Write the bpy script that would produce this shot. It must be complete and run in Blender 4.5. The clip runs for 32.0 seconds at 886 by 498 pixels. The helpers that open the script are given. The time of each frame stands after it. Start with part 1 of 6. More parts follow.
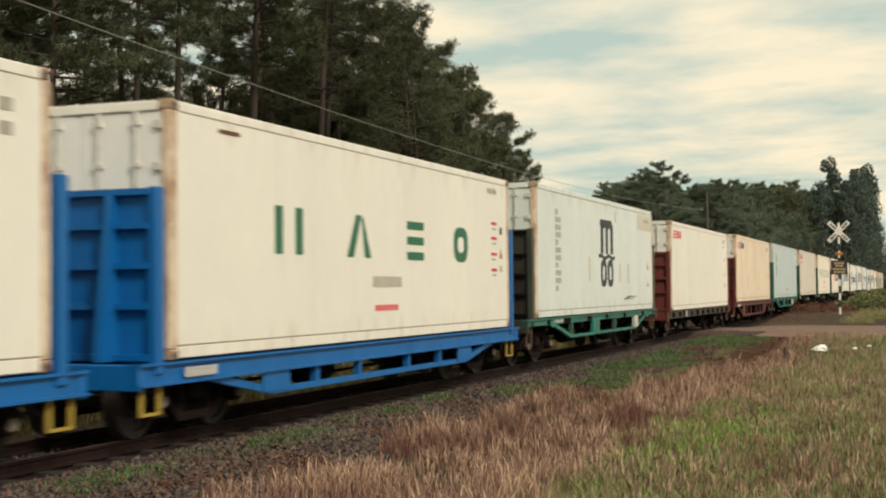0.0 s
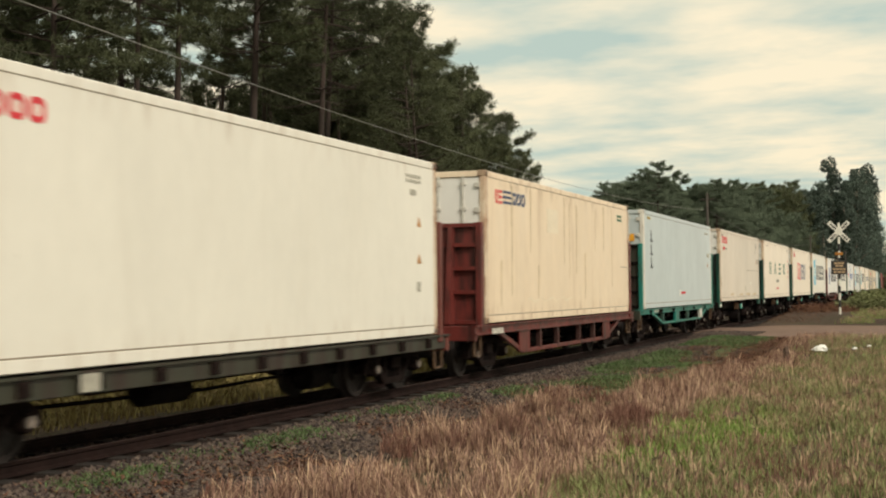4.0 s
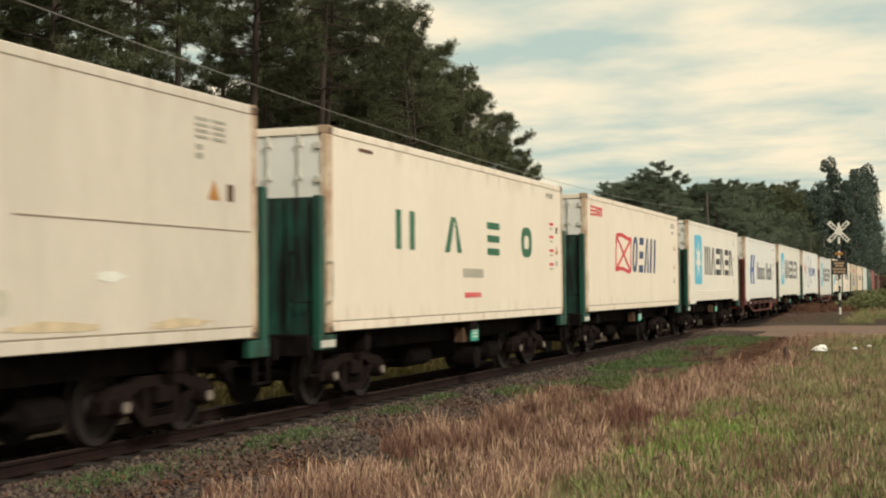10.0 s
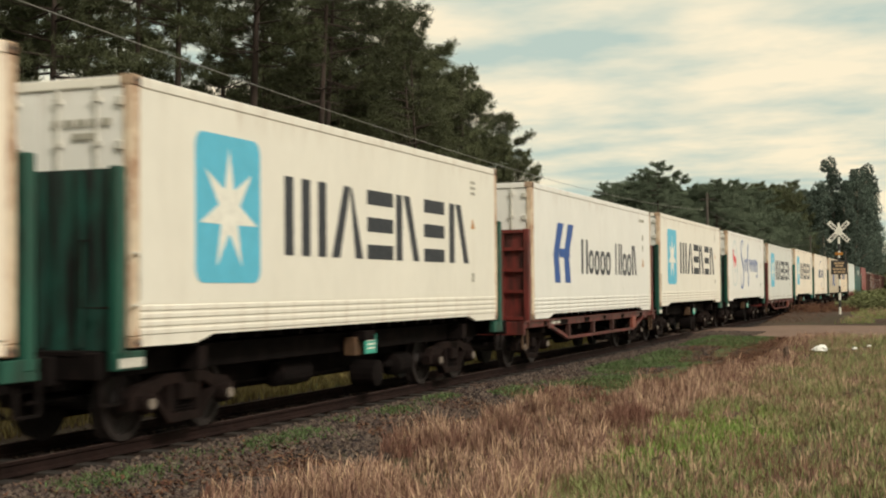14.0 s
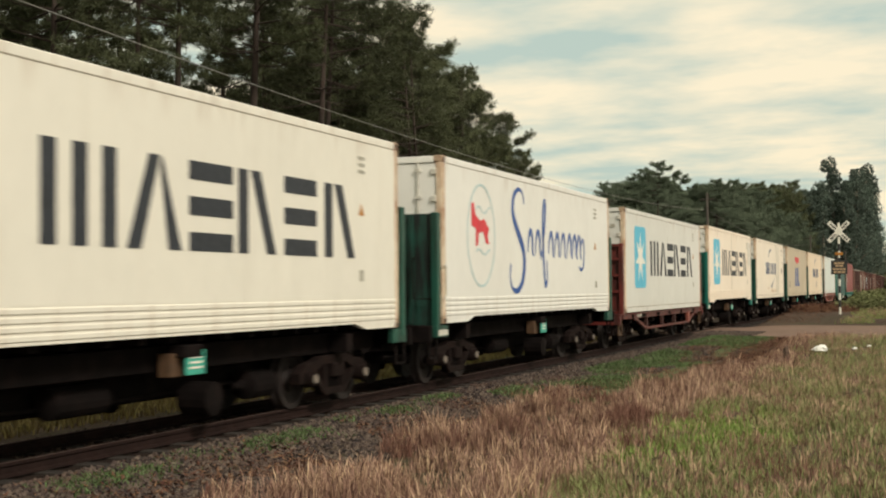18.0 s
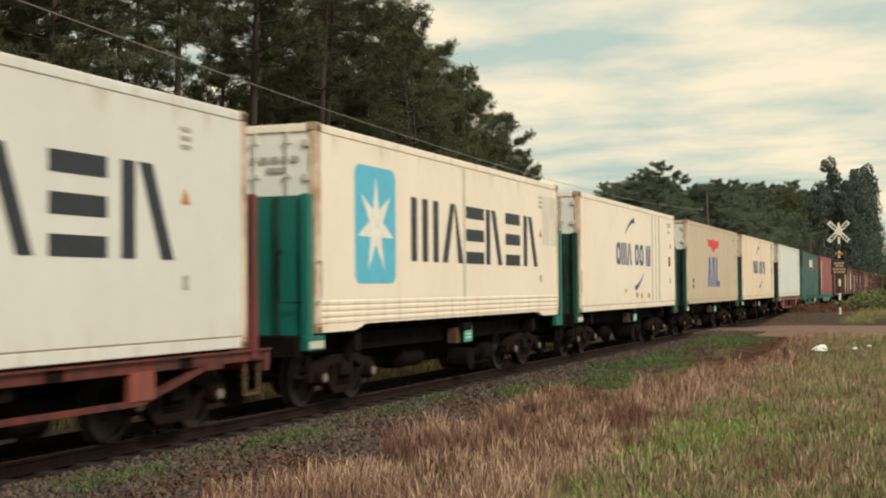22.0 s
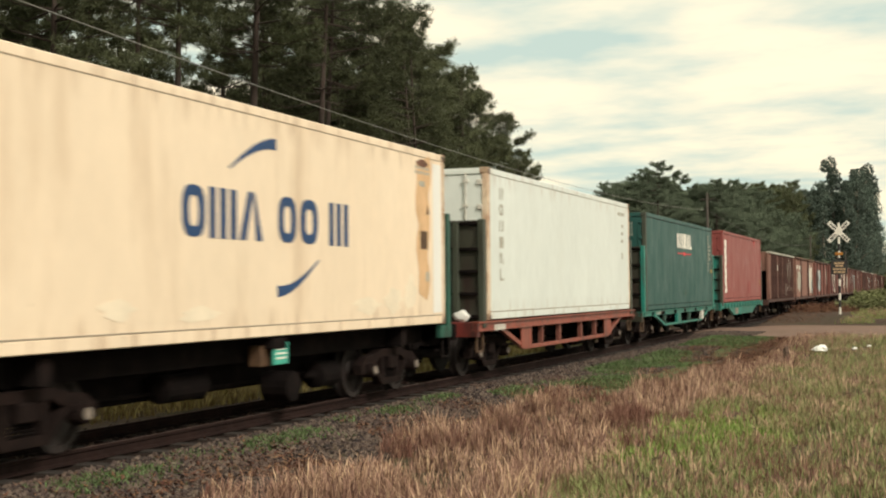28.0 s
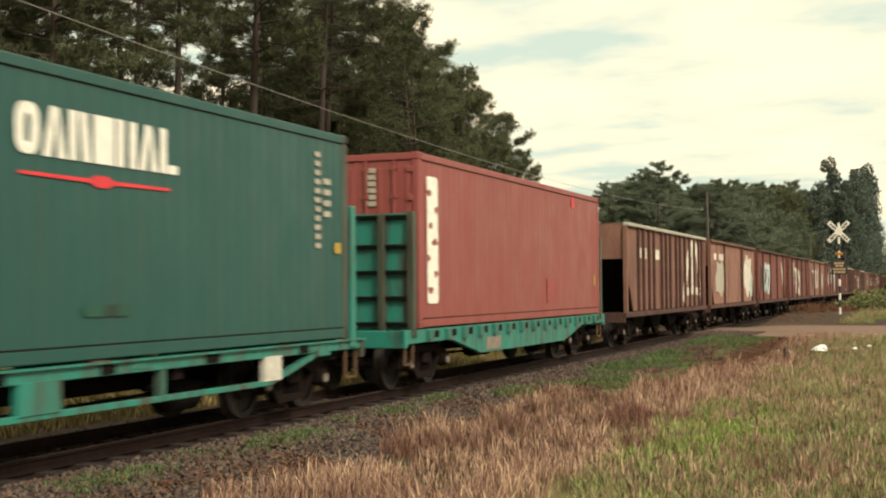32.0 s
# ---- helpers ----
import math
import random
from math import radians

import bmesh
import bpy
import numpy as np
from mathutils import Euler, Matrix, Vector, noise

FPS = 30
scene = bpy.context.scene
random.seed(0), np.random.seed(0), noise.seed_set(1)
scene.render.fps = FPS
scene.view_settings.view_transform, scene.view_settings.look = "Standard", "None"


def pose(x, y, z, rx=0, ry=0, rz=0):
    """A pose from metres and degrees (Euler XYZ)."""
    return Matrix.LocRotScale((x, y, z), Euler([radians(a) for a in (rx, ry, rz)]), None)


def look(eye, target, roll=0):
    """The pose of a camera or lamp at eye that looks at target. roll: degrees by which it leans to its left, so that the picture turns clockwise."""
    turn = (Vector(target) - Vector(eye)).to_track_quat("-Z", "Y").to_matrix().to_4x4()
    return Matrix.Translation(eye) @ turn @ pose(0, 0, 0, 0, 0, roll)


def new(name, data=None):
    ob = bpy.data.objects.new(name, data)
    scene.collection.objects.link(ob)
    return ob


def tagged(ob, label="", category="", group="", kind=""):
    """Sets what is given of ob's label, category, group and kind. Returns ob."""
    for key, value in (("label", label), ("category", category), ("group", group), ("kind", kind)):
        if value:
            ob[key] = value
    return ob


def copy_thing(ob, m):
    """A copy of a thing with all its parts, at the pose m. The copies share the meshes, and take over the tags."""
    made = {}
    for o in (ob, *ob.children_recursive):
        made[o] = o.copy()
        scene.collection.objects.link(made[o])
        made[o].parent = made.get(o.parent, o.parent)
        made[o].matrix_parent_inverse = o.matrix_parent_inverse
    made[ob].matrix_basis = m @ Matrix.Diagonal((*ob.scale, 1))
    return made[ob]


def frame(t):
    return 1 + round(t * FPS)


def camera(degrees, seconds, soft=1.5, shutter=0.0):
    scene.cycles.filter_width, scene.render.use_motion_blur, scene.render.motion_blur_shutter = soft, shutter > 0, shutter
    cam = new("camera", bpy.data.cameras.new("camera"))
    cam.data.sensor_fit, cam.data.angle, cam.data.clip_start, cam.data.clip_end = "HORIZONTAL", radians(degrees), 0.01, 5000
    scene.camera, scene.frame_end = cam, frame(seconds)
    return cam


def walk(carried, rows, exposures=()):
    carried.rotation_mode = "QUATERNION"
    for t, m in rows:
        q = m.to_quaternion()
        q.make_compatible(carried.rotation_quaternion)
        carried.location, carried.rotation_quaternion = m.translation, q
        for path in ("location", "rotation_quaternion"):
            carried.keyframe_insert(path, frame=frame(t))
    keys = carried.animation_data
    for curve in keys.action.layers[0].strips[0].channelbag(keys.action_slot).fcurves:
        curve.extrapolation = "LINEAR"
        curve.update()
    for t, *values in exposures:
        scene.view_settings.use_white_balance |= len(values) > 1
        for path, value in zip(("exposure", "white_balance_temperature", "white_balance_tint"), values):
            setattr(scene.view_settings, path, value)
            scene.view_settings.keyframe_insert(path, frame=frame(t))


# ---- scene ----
# ---- camera, on a tripod beside the line ----
cam = camera(37.511, 32.0, soft=2.1, shutter=0.5)
YAW, PITCH = radians(20.7925), radians(1.7655)
EYE = Vector((0.0, -7.846, 1.657))
AIM = EYE + Vector((math.cos(YAW) * math.cos(PITCH), math.sin(YAW) * math.cos(PITCH), math.sin(PITCH))) * 10
STILL = look(EYE, AIM, -0.499)
walk(cam, [(0, STILL), (32.0, STILL)], exposures=[(0, 0.0, 6500, 10), (25.0, 0.0, 6500, 10), (26.5, 0.12, 6500, 10), (28.0, 0.26, 6500, 10), (29.0, 0.16, 6500, 10), (30.0, 0.05, 6500, 10), (31.0, 0.34, 6850, 10), (32.0, 0.44, 7000, 10)])

# ---- sky and sun: thin bright cloud, low warm sun behind the camera ----
SUN_ELEVATION, SUN_AZIMUTH = radians(39), radians(-121)
world = bpy.data.worlds.new("sky")
scene.world = world
world.use_nodes = True


def build_sky():
    nt = world.node_tree
    N, L = nt.nodes, nt.links
    N.clear()
    out, bg = N.new("ShaderNodeOutputWorld"), N.new("ShaderNodeBackground")
    sky = N.new("ShaderNodeTexSky")
    sky.sky_type, sky.sun_disc = "NISHITA", False
    sky.sun_elevation, sky.sun_rotation = SUN_ELEVATION, math.pi / 2 - SUN_AZIMUTH
    sky.air_density, sky.dust_density, sky.ozone_density = 1.2, 3.0, 1.5
    tc = N.new("ShaderNodeTexCoord")
    # cloud layer: the ray's direction laid on a high flat sheet
    sep = N.new("ShaderNodeSeparateXYZ")
    L.new(tc.outputs["Generated"], sep.inputs[0])
    up = N.new("ShaderNodeMath"); up.operation = "MAXIMUM"; up.inputs[1].default_value = 0.0
    L.new(sep.outputs[2], up.inputs[0])
    lift = N.new("ShaderNodeMath"); lift.operation = "ADD"; lift.inputs[1].default_value = 0.10
    L.new(up.outputs[0], lift.inputs[0])
    flat = N.new("ShaderNodeCombineXYZ")
    for i in (0, 1):
        d = N.new("ShaderNodeMath"); d.operation = "DIVIDE"
        L.new(sep.outputs[i], d.inputs[0]); L.new(lift.outputs[0], d.inputs[1])
        L.new(d.outputs[0], flat.inputs[i])
    mp = N.new("ShaderNodeMapping")
    mp.inputs["Location"].default_value = (0.35, 0.2, 0)
    mp.inputs["Rotation"].default_value = (0, 0, radians(0))
    mp.inputs["Scale"].default_value = (1.15, 1.05, 1)
    L.new(flat.outputs[0], mp.inputs[0])
    big = N.new("ShaderNodeTexNoise")
    big.inputs["Scale"].default_value, big.inputs["Detail"].default_value = 1.1, 5
    big.inputs["Roughness"].default_value = 0.52
    L.new(mp.outputs[0], big.inputs["Vector"])
    veil = N.new("ShaderNodeValToRGB")
    veil.color_ramp.elements[0].position, veil.color_ramp.elements[0].color = 0.40, (0, 0, 0, 1)
    veil.color_ramp.elements[1].position, veil.color_ramp.elements[1].color = 0.58, (1, 1, 1, 1)
    thin = N.new("ShaderNodeMapping")
    thin.inputs["Scale"].default_value = (1.5, 1.0, 1)
    thin.inputs["Rotation"].default_value = (0, 0, radians(-18))
    L.new(flat.outputs[0], thin.inputs[0])
    wisp = N.new("ShaderNodeTexNoise")
    wisp.inputs["Scale"].default_value, wisp.inputs["Detail"].default_value, wisp.inputs["Roughness"].default_value = 2.2, 5, 0.55
    L.new(thin.outputs[0], wisp.inputs["Vector"])
    blend = N.new("ShaderNodeMixRGB")
    blend.inputs[0].default_value = 0.33
    L.new(big.outputs["Fac"], blend.inputs[1]); L.new(wisp.outputs["Fac"], blend.inputs[2])
    L.new(blend.outputs[0], veil.inputs[0])
    tone = N.new("ShaderNodeMixRGB")
    tone.inputs[1].default_value = (5.3, 6.4, 5.6, 1)
    tone.inputs[2].default_value = (10.4, 9.1, 6.5, 1)
    L.new(veil.outputs[0], tone.inputs[0])
    both = N.new("ShaderNodeMixRGB")
    both.inputs[0].default_value = 0.93
    L.new(sky.outputs[0], both.inputs[1]); L.new(tone.outputs[0], both.inputs[2])
    L.new(both.outputs[0], bg.inputs[0])
    bg.inputs["Strength"].default_value = 0.10
    L.new(bg.outputs[0], out.inputs[0])


build_sky()
sun_data = bpy.data.lights.new("sun", "SUN")
sun_data.energy, sun_data.angle, sun_data.color = 2.75, radians(14), (1.0, 0.92, 0.79)
sun = new("sun", sun_data)
sun.matrix_world = look((0, 0, 0), (-math.cos(SUN_AZIMUTH) * math.cos(SUN_ELEVATION), -math.sin(SUN_AZIMUTH) * math.cos(SUN_ELEVATION), -math.sin(SUN_ELEVATION)))

# ---- materials ----
MATS = {}


def material(name, base, rough=0.6, metal=0.0, var=0.12, scale=2.0, stretch=(1, 1, 1), bump=0.0, bump_scale=30.0,
             stain=None, stain_amount=0.0, stain_scale=1.2, stain_stretch=(1, 1, 1), per_object=0.0, island=0.0, spec=0.5, spots=0.0,
             stain_range=(0.52, 0.75), drips=0.0):
    """A painted, rusted, earthy or leafy surface: base colour with broad and fine variation, stains and relief."""
    if name in MATS:
        return MATS[name]
    m = bpy.data.materials.new(name)
    MATS[name] = m
    m.use_nodes = True
    nt = m.node_tree
    N, L = nt.nodes, nt.links
    bsdf = N["Principled BSDF"]
    bsdf.inputs["Roughness"].default_value, bsdf.inputs["Metallic"].default_value = rough, metal
    bsdf.inputs["Specular IOR Level"].default_value = spec
    tc = N.new("ShaderNodeTexCoord")

    def noise_at(sc, st, detail=5.0, rgh=0.6):
        mp = N.new("ShaderNodeMapping")
        mp.inputs["Scale"].default_value = st
        L.new(tc.outputs["Object"], mp.inputs[0])
        n = N.new("ShaderNodeTexNoise")
        n.inputs["Scale"].default_value, n.inputs["Detail"].default_value, n.inputs["Roughness"].default_value = sc, detail, rgh
        L.new(mp.outputs[0], n.inputs["Vector"])
        return n.outputs["Fac"]

    def scaled(fac, lo, hi, a, b):
        r = N.new("ShaderNodeMapRange")
        for key, value in zip(("From Min", "From Max", "To Min", "To Max"), (lo, hi, a, b)):
            r.inputs[key].default_value = value
        L.new(fac, r.inputs[0])
        return r.outputs[0]

    value = scaled(noise_at(scale, stretch), 0.3, 0.7, 1 - var, 1 + var)
    fine = scaled(noise_at(scale * 9, stretch, 3.0), 0.3, 0.7, 1 - var * 0.5, 1 + var * 0.5)
    mul = N.new("ShaderNodeMath"); mul.operation = "MULTIPLY"
    L.new(value, mul.inputs[0]); L.new(fine, mul.inputs[1])
    last = mul.outputs[0]
    for amount, node, socket in ((per_object, "ShaderNodeObjectInfo", "Random"), (island, "ShaderNodeNewGeometry", "Random Per Island")):
        if amount:
            info = N.new(node)
            k = N.new("ShaderNodeMath"); k.operation = "MULTIPLY"
            L.new(scaled(info.outputs[socket], 0, 1, 1 - amount, 1 + amount), k.inputs[0]); L.new(last, k.inputs[1])
            last = k.outputs[0]
    hue = N.new("ShaderNodeHueSaturation")
    hue.inputs["Color"].default_value = (*base, 1)
    L.new(last, hue.inputs["Value"])
    if island:
        info = N.new("ShaderNodeNewGeometry")
        L.new(scaled(info.outputs["Random Per Island"], 0, 1, 0.5 - island * 0.035, 0.5 + island * 0.035), hue.inputs["Hue"])
    colour = hue.outputs[0]
    if stain:
        mix = N.new("ShaderNodeMixRGB")
        mix.inputs[2].default_value = (*stain, 1)
        L.new(colour, mix.inputs[1])
        L.new(scaled(noise_at(stain_scale, stain_stretch, 6.0, 0.65), *stain_range, 0, stain_amount), mix.inputs[0])
        colour = mix.outputs[0]
    if spots:
        mix = N.new("ShaderNodeMixRGB")
        mix.inputs[2].default_value = (0.16, 0.075, 0.035, 1)
        L.new(colour, mix.inputs[1])
        L.new(scaled(noise_at(5.5, (1, 1, 0.6), 7.0, 0.7), 0.66, 0.74, 0, spots), mix.inputs[0])
        colour = mix.outputs[0]
    if drips:
        # rust running down from the top rail and up from the bottom rail
        sep = N.new("ShaderNodeSeparateXYZ")
        L.new(tc.outputs["Object"], sep.inputs[0])
        reach = N.new("ShaderNodeMath"); reach.operation = "MAXIMUM"
        L.new(scaled(sep.outputs[2], 2.45, 2.76, 0, 1), reach.inputs[0])
        L.new(scaled(sep.outputs[2], 0.42, 0.14, 0, 1), reach.inputs[1])
        k = N.new("ShaderNodeMath"); k.operation = "MULTIPLY"
        L.new(reach.outputs[0], k.inputs[0])
        L.new(scaled(noise_at(1.5, (2.0, 1, 0.2), 7.0, 0.75), 0.50, 0.68, 0, drips), k.inputs[1])
        mix = N.new("ShaderNodeMixRGB")
        mix.inputs[2].default_value = (0.30, 0.16, 0.075, 1)
        L.new(colour, mix.inputs[1]); L.new(k.outputs[0], mix.inputs[0])
        colour = mix.outputs[0]
    L.new(colour, bsdf.inputs["Base Color"])
    if bump:
        b = N.new("ShaderNodeBump")
        b.inputs["Strength"].default_value, b.inputs["Distance"].default_value = bump, 0.02
        L.new(noise_at(bump_scale, (1, 1, 1), 4.0), b.inputs["Height"])
        L.new(b.outputs[0], bsdf.inputs["Normal"])
    L.new(scaled(noise_at(scale * 3, stretch), 0.3, 0.7, max(0.05, rough - 0.1), min(1, rough + 0.12)), bsdf.inputs["Roughness"])
    return m


def paint(name, base, stain=(0.33, 0.25, 0.16), amount=0.5, spots=0.35, rough=0.5, var=0.06, drips=0.0, cover=(0.52, 0.75), grain=1.1):
    return material(name, base, rough=rough, var=var, scale=0.5, stretch=(1, 1, 0.6), stain=stain, stain_amount=amount, stain_scale=grain,
                    stain_stretch=(1.6, 1, 0.22), spots=spots, bump=0.08, bump_scale=6, per_object=0.006, drips=drips, stain_range=cover)


IVORY = paint("ivory container paint", (0.77, 0.735, 0.65), amount=0.10, spots=0.22, var=0.04, drips=0.4)
CREAM = paint("cream container paint", (0.84, 0.74, 0.615), stain=(0.60, 0.50, 0.38), amount=0.22, spots=0.25, var=0.04, drips=0.55, grain=0.7)
DULL = paint("dulled grey cream container paint", (0.66, 0.59, 0.50), stain=(0.48, 0.41, 0.32), amount=0.35, spots=0.15, var=0.06, drips=0.45, grain=0.7)
WARM = paint("yellowed container paint", (0.79, 0.645, 0.48), stain=(0.44, 0.29, 0.17), amount=0.6, cover=(0.53, 0.80), drips=0.7, grain=0.8)
WHITE = paint("white container paint", (0.76, 0.745, 0.70), stain=(0.58, 0.53, 0.45), amount=0.16, spots=0.12, var=0.04, drips=0.35, grain=0.7)
OFF_WHITE = paint("greyed white container paint", (0.66, 0.655, 0.61), stain=(0.50, 0.47, 0.40), amount=0.2, spots=0.12, var=0.05, drips=0.45, grain=0.7)
PALE = paint("pale grey container paint", (0.66, 0.695, 0.655), stain=(0.50, 0.50, 0.44), amount=0.22, spots=0.3, drips=0.6, grain=0.8)
COOL = paint("cool grey container paint", (0.50, 0.555, 0.56), stain=(0.42, 0.44, 0.42), amount=0.2, spots=0.08, drips=0.12, grain=0.7)
TAN = paint("tan container paint", (0.52, 0.43, 0.31), amount=0.25, drips=0.5)
DEEP_GREEN = paint("green container paint", (0.009, 0.066, 0.058), stain=(0.026, 0.056, 0.044), amount=0.7, spots=0.3, grain=2.2)
BRICK = paint("brick red container paint", (0.235, 0.052, 0.046), stain=(0.20, 0.058, 0.050), amount=0.6, spots=0.12, grain=1.8)
SEAL = material("dark joint sealant", (0.27, 0.22, 0.165), rough=0.8, var=0.2)
RUST = material("rusted steel", (0.14, 0.066, 0.042), rough=0.85, var=0.35, scale=4, bump=0.3, bump_scale=25)
CASTING = material("rust worn corner casting", (0.42, 0.30, 0.20), rough=0.8, var=0.25, scale=5, stain=(0.13, 0.062, 0.038), stain_amount=0.95, stain_scale=5, stain_range=(0.44, 0.6), bump=0.2)
RUSTY_PAINT = material("worn post paint", (0.70, 0.57, 0.42), rough=0.7, var=0.2, scale=3, stretch=(1, 1, 0.4), stain=(0.28, 0.125, 0.060), stain_amount=0.95, stain_scale=3.5, stain_stretch=(1, 1, 0.35), stain_range=(0.44, 0.62))
POST_PALE = material("pale post paint", (0.68, 0.64, 0.56), rough=0.6, var=0.12, scale=3, stretch=(1, 1, 0.4), stain=(0.30, 0.18, 0.09), stain_amount=0.5, stain_scale=2.5, stain_stretch=(1, 1, 0.4))
W_BLUE = paint("blue wagon paint", (0.0005, 0.112, 0.35), stain=(0.004, 0.045, 0.12), amount=0.5, spots=0.05)
W_TEAL = paint("teal green wagon paint", (0.016, 0.19, 0.148), stain=(0.055, 0.055, 0.042), amount=0.9, spots=0.8, cover=(0.47, 0.62), grain=3.2)
TEAL_BOARD = paint("teal board paint", (0.008, 0.20, 0.19), stain=(0.01, 0.08, 0.07), amount=0.5, spots=0.1)
W_GREEN = paint("green wagon paint", (0.010, 0.078, 0.052), stain=(0.012, 0.014, 0.011), amount=0.9, spots=0.5, cover=(0.45, 0.65), grain=2.6)
GRIMED = material("soot streaked green bulkhead", (0.010, 0.085, 0.060), rough=0.6, var=0.3, scale=1.2, stretch=(1, 1, 0.3), stain=(0.006, 0.008, 0.007), stain_amount=1.0, stain_scale=1.6, stain_stretch=(1, 1.8, 0.28), bump=0.1, stain_range=(0.36, 0.56))
W_JADE = paint("bright teal green wagon paint", (0.006, 0.135, 0.105), stain=(0.006, 0.06, 0.046), amount=0.7, spots=0.15, grain=1.6)
W_OLIVE = paint("faded olive wagon paint", (0.050, 0.058, 0.040), stain=(0.025, 0.020, 0.015), amount=0.9, spots=0.4, cover=(0.45, 0.62), grain=3.0)
DIM_PANEL = paint("grimy olive end panel", (0.036, 0.036, 0.024), stain=(0.028, 0.012, 0.010), amount=0.9, spots=0.3, cover=(0.46, 0.6), grain=2.0)
W_RED = paint("red oxide wagon paint", (0.150, 0.026, 0.021), stain=(0.030, 0.015, 0.012), amount=0.9, spots=0.3, cover=(0.43, 0.60), grain=3.0)
W_ORANGE = paint("bright red oxide wagon paint", (0.27, 0.070, 0.046), stain=(0.11, 0.05, 0.038), amount=0.85, spots=0.4, cover=(0.45, 0.64), grain=3.0)
W_MAROON = paint("dark maroon wagon paint", (0.13, 0.03, 0.022), stain=(0.05, 0.025, 0.02), amount=0.7, spots=0.2)
# Grime and brake dust, darkened further to stand for shade under the train.
UNDER = material("grimy, shade-darkened underframe steel", (0.0075, 0.0055, 0.0052), rough=0.95, var=0.35, scale=3, spec=0.08, stain=(0.020, 0.012, 0.0105), stain_amount=0.6, stain_scale=3, bump=0.2)
BOGIE = material("brake dust and painted shade on bogie castings", (0.012, 0.0075, 0.0066), rough=0.95, var=0.4, scale=4, spec=0.1, stain=(0.028, 0.015, 0.012), stain_amount=0.7, stain_scale=5, bump=0.3)
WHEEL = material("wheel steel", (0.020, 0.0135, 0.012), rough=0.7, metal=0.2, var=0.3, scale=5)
AMBER = material("amber sticker", (0.78, 0.36, 0.03), rough=0.5, var=0.1)
YELLOW = material("yellow safety paint", (0.38, 0.26, 0.04), rough=0.6, var=0.2, scale=4, stain=(0.15, 0.1, 0.05), stain_amount=0.6, stain_scale=4)
OCHRE = material("ochre bracket paint", (0.085, 0.045, 0.022), rough=0.7, var=0.3, scale=4)
SIGN_WHITE = material("white sign enamel", (0.72, 0.70, 0.62), rough=0.5, var=0.08, scale=5)
SIGN_BLACK = material("black sign paint", (0.02, 0.02, 0.02), rough=0.5, var=0.2)
SIGN_ORANGE = material("orange sign paint", (0.42, 0.18, 0.03), rough=0.5, var=0.15, scale=5)
SIGN_BEIGE = material("worn beige sign paint", (0.42, 0.29, 0.17), rough=0.6, var=0.25, scale=9)
SIGN_GREEN = material("green marker plate", (0.05, 0.36, 0.27), rough=0.5, var=0.15, scale=5)
MARK_DIM = material("faded grey marking", (0.36, 0.34, 0.28), rough=0.6, var=0.25, scale=8)
HARDWARE = material("weathered door hardware", (0.56, 0.54, 0.48), rough=0.55, var=0.25, scale=6, stain=(0.2, 0.13, 0.08), stain_amount=0.5, stain_scale=5)
MARK_WHITE = material("white marking", (0.78, 0.76, 0.68), rough=0.6, var=0.12, scale=8)
INK_GREEN = material("green lettering paint", (0.02, 0.13, 0.065), rough=0.55, var=0.15, scale=4)
INK_BLACK = material("black lettering paint", (0.022, 0.026, 0.035), rough=0.55, var=0.2, scale=4)
INK_NAVY = material("navy lettering paint", (0.008, 0.045, 0.135), rough=0.55, var=0.15, scale=4)
INK_BLUE = material("blue lettering paint", (0.014, 0.075, 0.29), rough=0.55, var=0.15, scale=4)
INK_SKY = material("sky blue emblem paint", (0.10, 0.46, 0.64), rough=0.55, var=0.07, scale=3)
INK_RED = material("red lettering paint", (0.62, 0.035, 0.05), rough=0.55, var=0.12, scale=4)
INK_PALE = material("pale outline paint", (0.45, 0.57, 0.58), rough=0.6, var=0.15, scale=4)
CAP = material("dusty bearing cap", (0.20, 0.165, 0.135), rough=0.8, var=0.3, scale=9)
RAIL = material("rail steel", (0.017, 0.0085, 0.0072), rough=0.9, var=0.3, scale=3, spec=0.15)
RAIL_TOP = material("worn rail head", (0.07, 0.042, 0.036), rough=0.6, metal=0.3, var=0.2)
# Sleeper colour is lowered to hold the shade of the passing train.
SLEEPER = material("weathered, shade-darkened sleeper wood", (0.020, 0.0145, 0.0115), rough=0.9, var=0.3, scale=3, stretch=(1, 0.2, 1), bump=0.4, per_object=0.2)
STONE = material("ballast stone", (0.070, 0.048, 0.040), rough=0.9, var=0.15, scale=9, island=0.85, stain=(0.085, 0.045, 0.032), stain_amount=0.8, stain_scale=0.8)
DRY = material("dry straw grass", (0.36, 0.228, 0.168), rough=0.8, var=0.15, scale=0.9, island=0.85, spec=0.2, stain=(0.15, 0.070, 0.052), stain_amount=1.0, stain_scale=0.6, stain_range=(0.44, 0.66))
GRASS = material("green grass", (0.205, 0.220, 0.088), rough=0.7, var=0.2, scale=0.8, island=0.6, spec=0.25, stain=(0.36, 0.275, 0.16), stain_amount=0.55, stain_scale=0.45)
FRESH = material("fresh light green grass", (0.18, 0.255, 0.058), rough=0.7, var=0.2, scale=0.8, island=0.5, spec=0.25)
WEED = material("low creeping weeds", (0.085, 0.125, 0.048), rough=0.75, var=0.25, scale=0.9, island=0.4, spec=0.2)
SHRUB = material("shrub leaves", (0.150, 0.160, 0.070), rough=0.7, var=0.25, scale=0.6, island=0.45, spec=0.2)
YELLOW_SHRUB = material("yellow green shrub leaves", (0.20, 0.155, 0.062), rough=0.7, var=0.2, scale=0.8, island=0.4, spec=0.2)
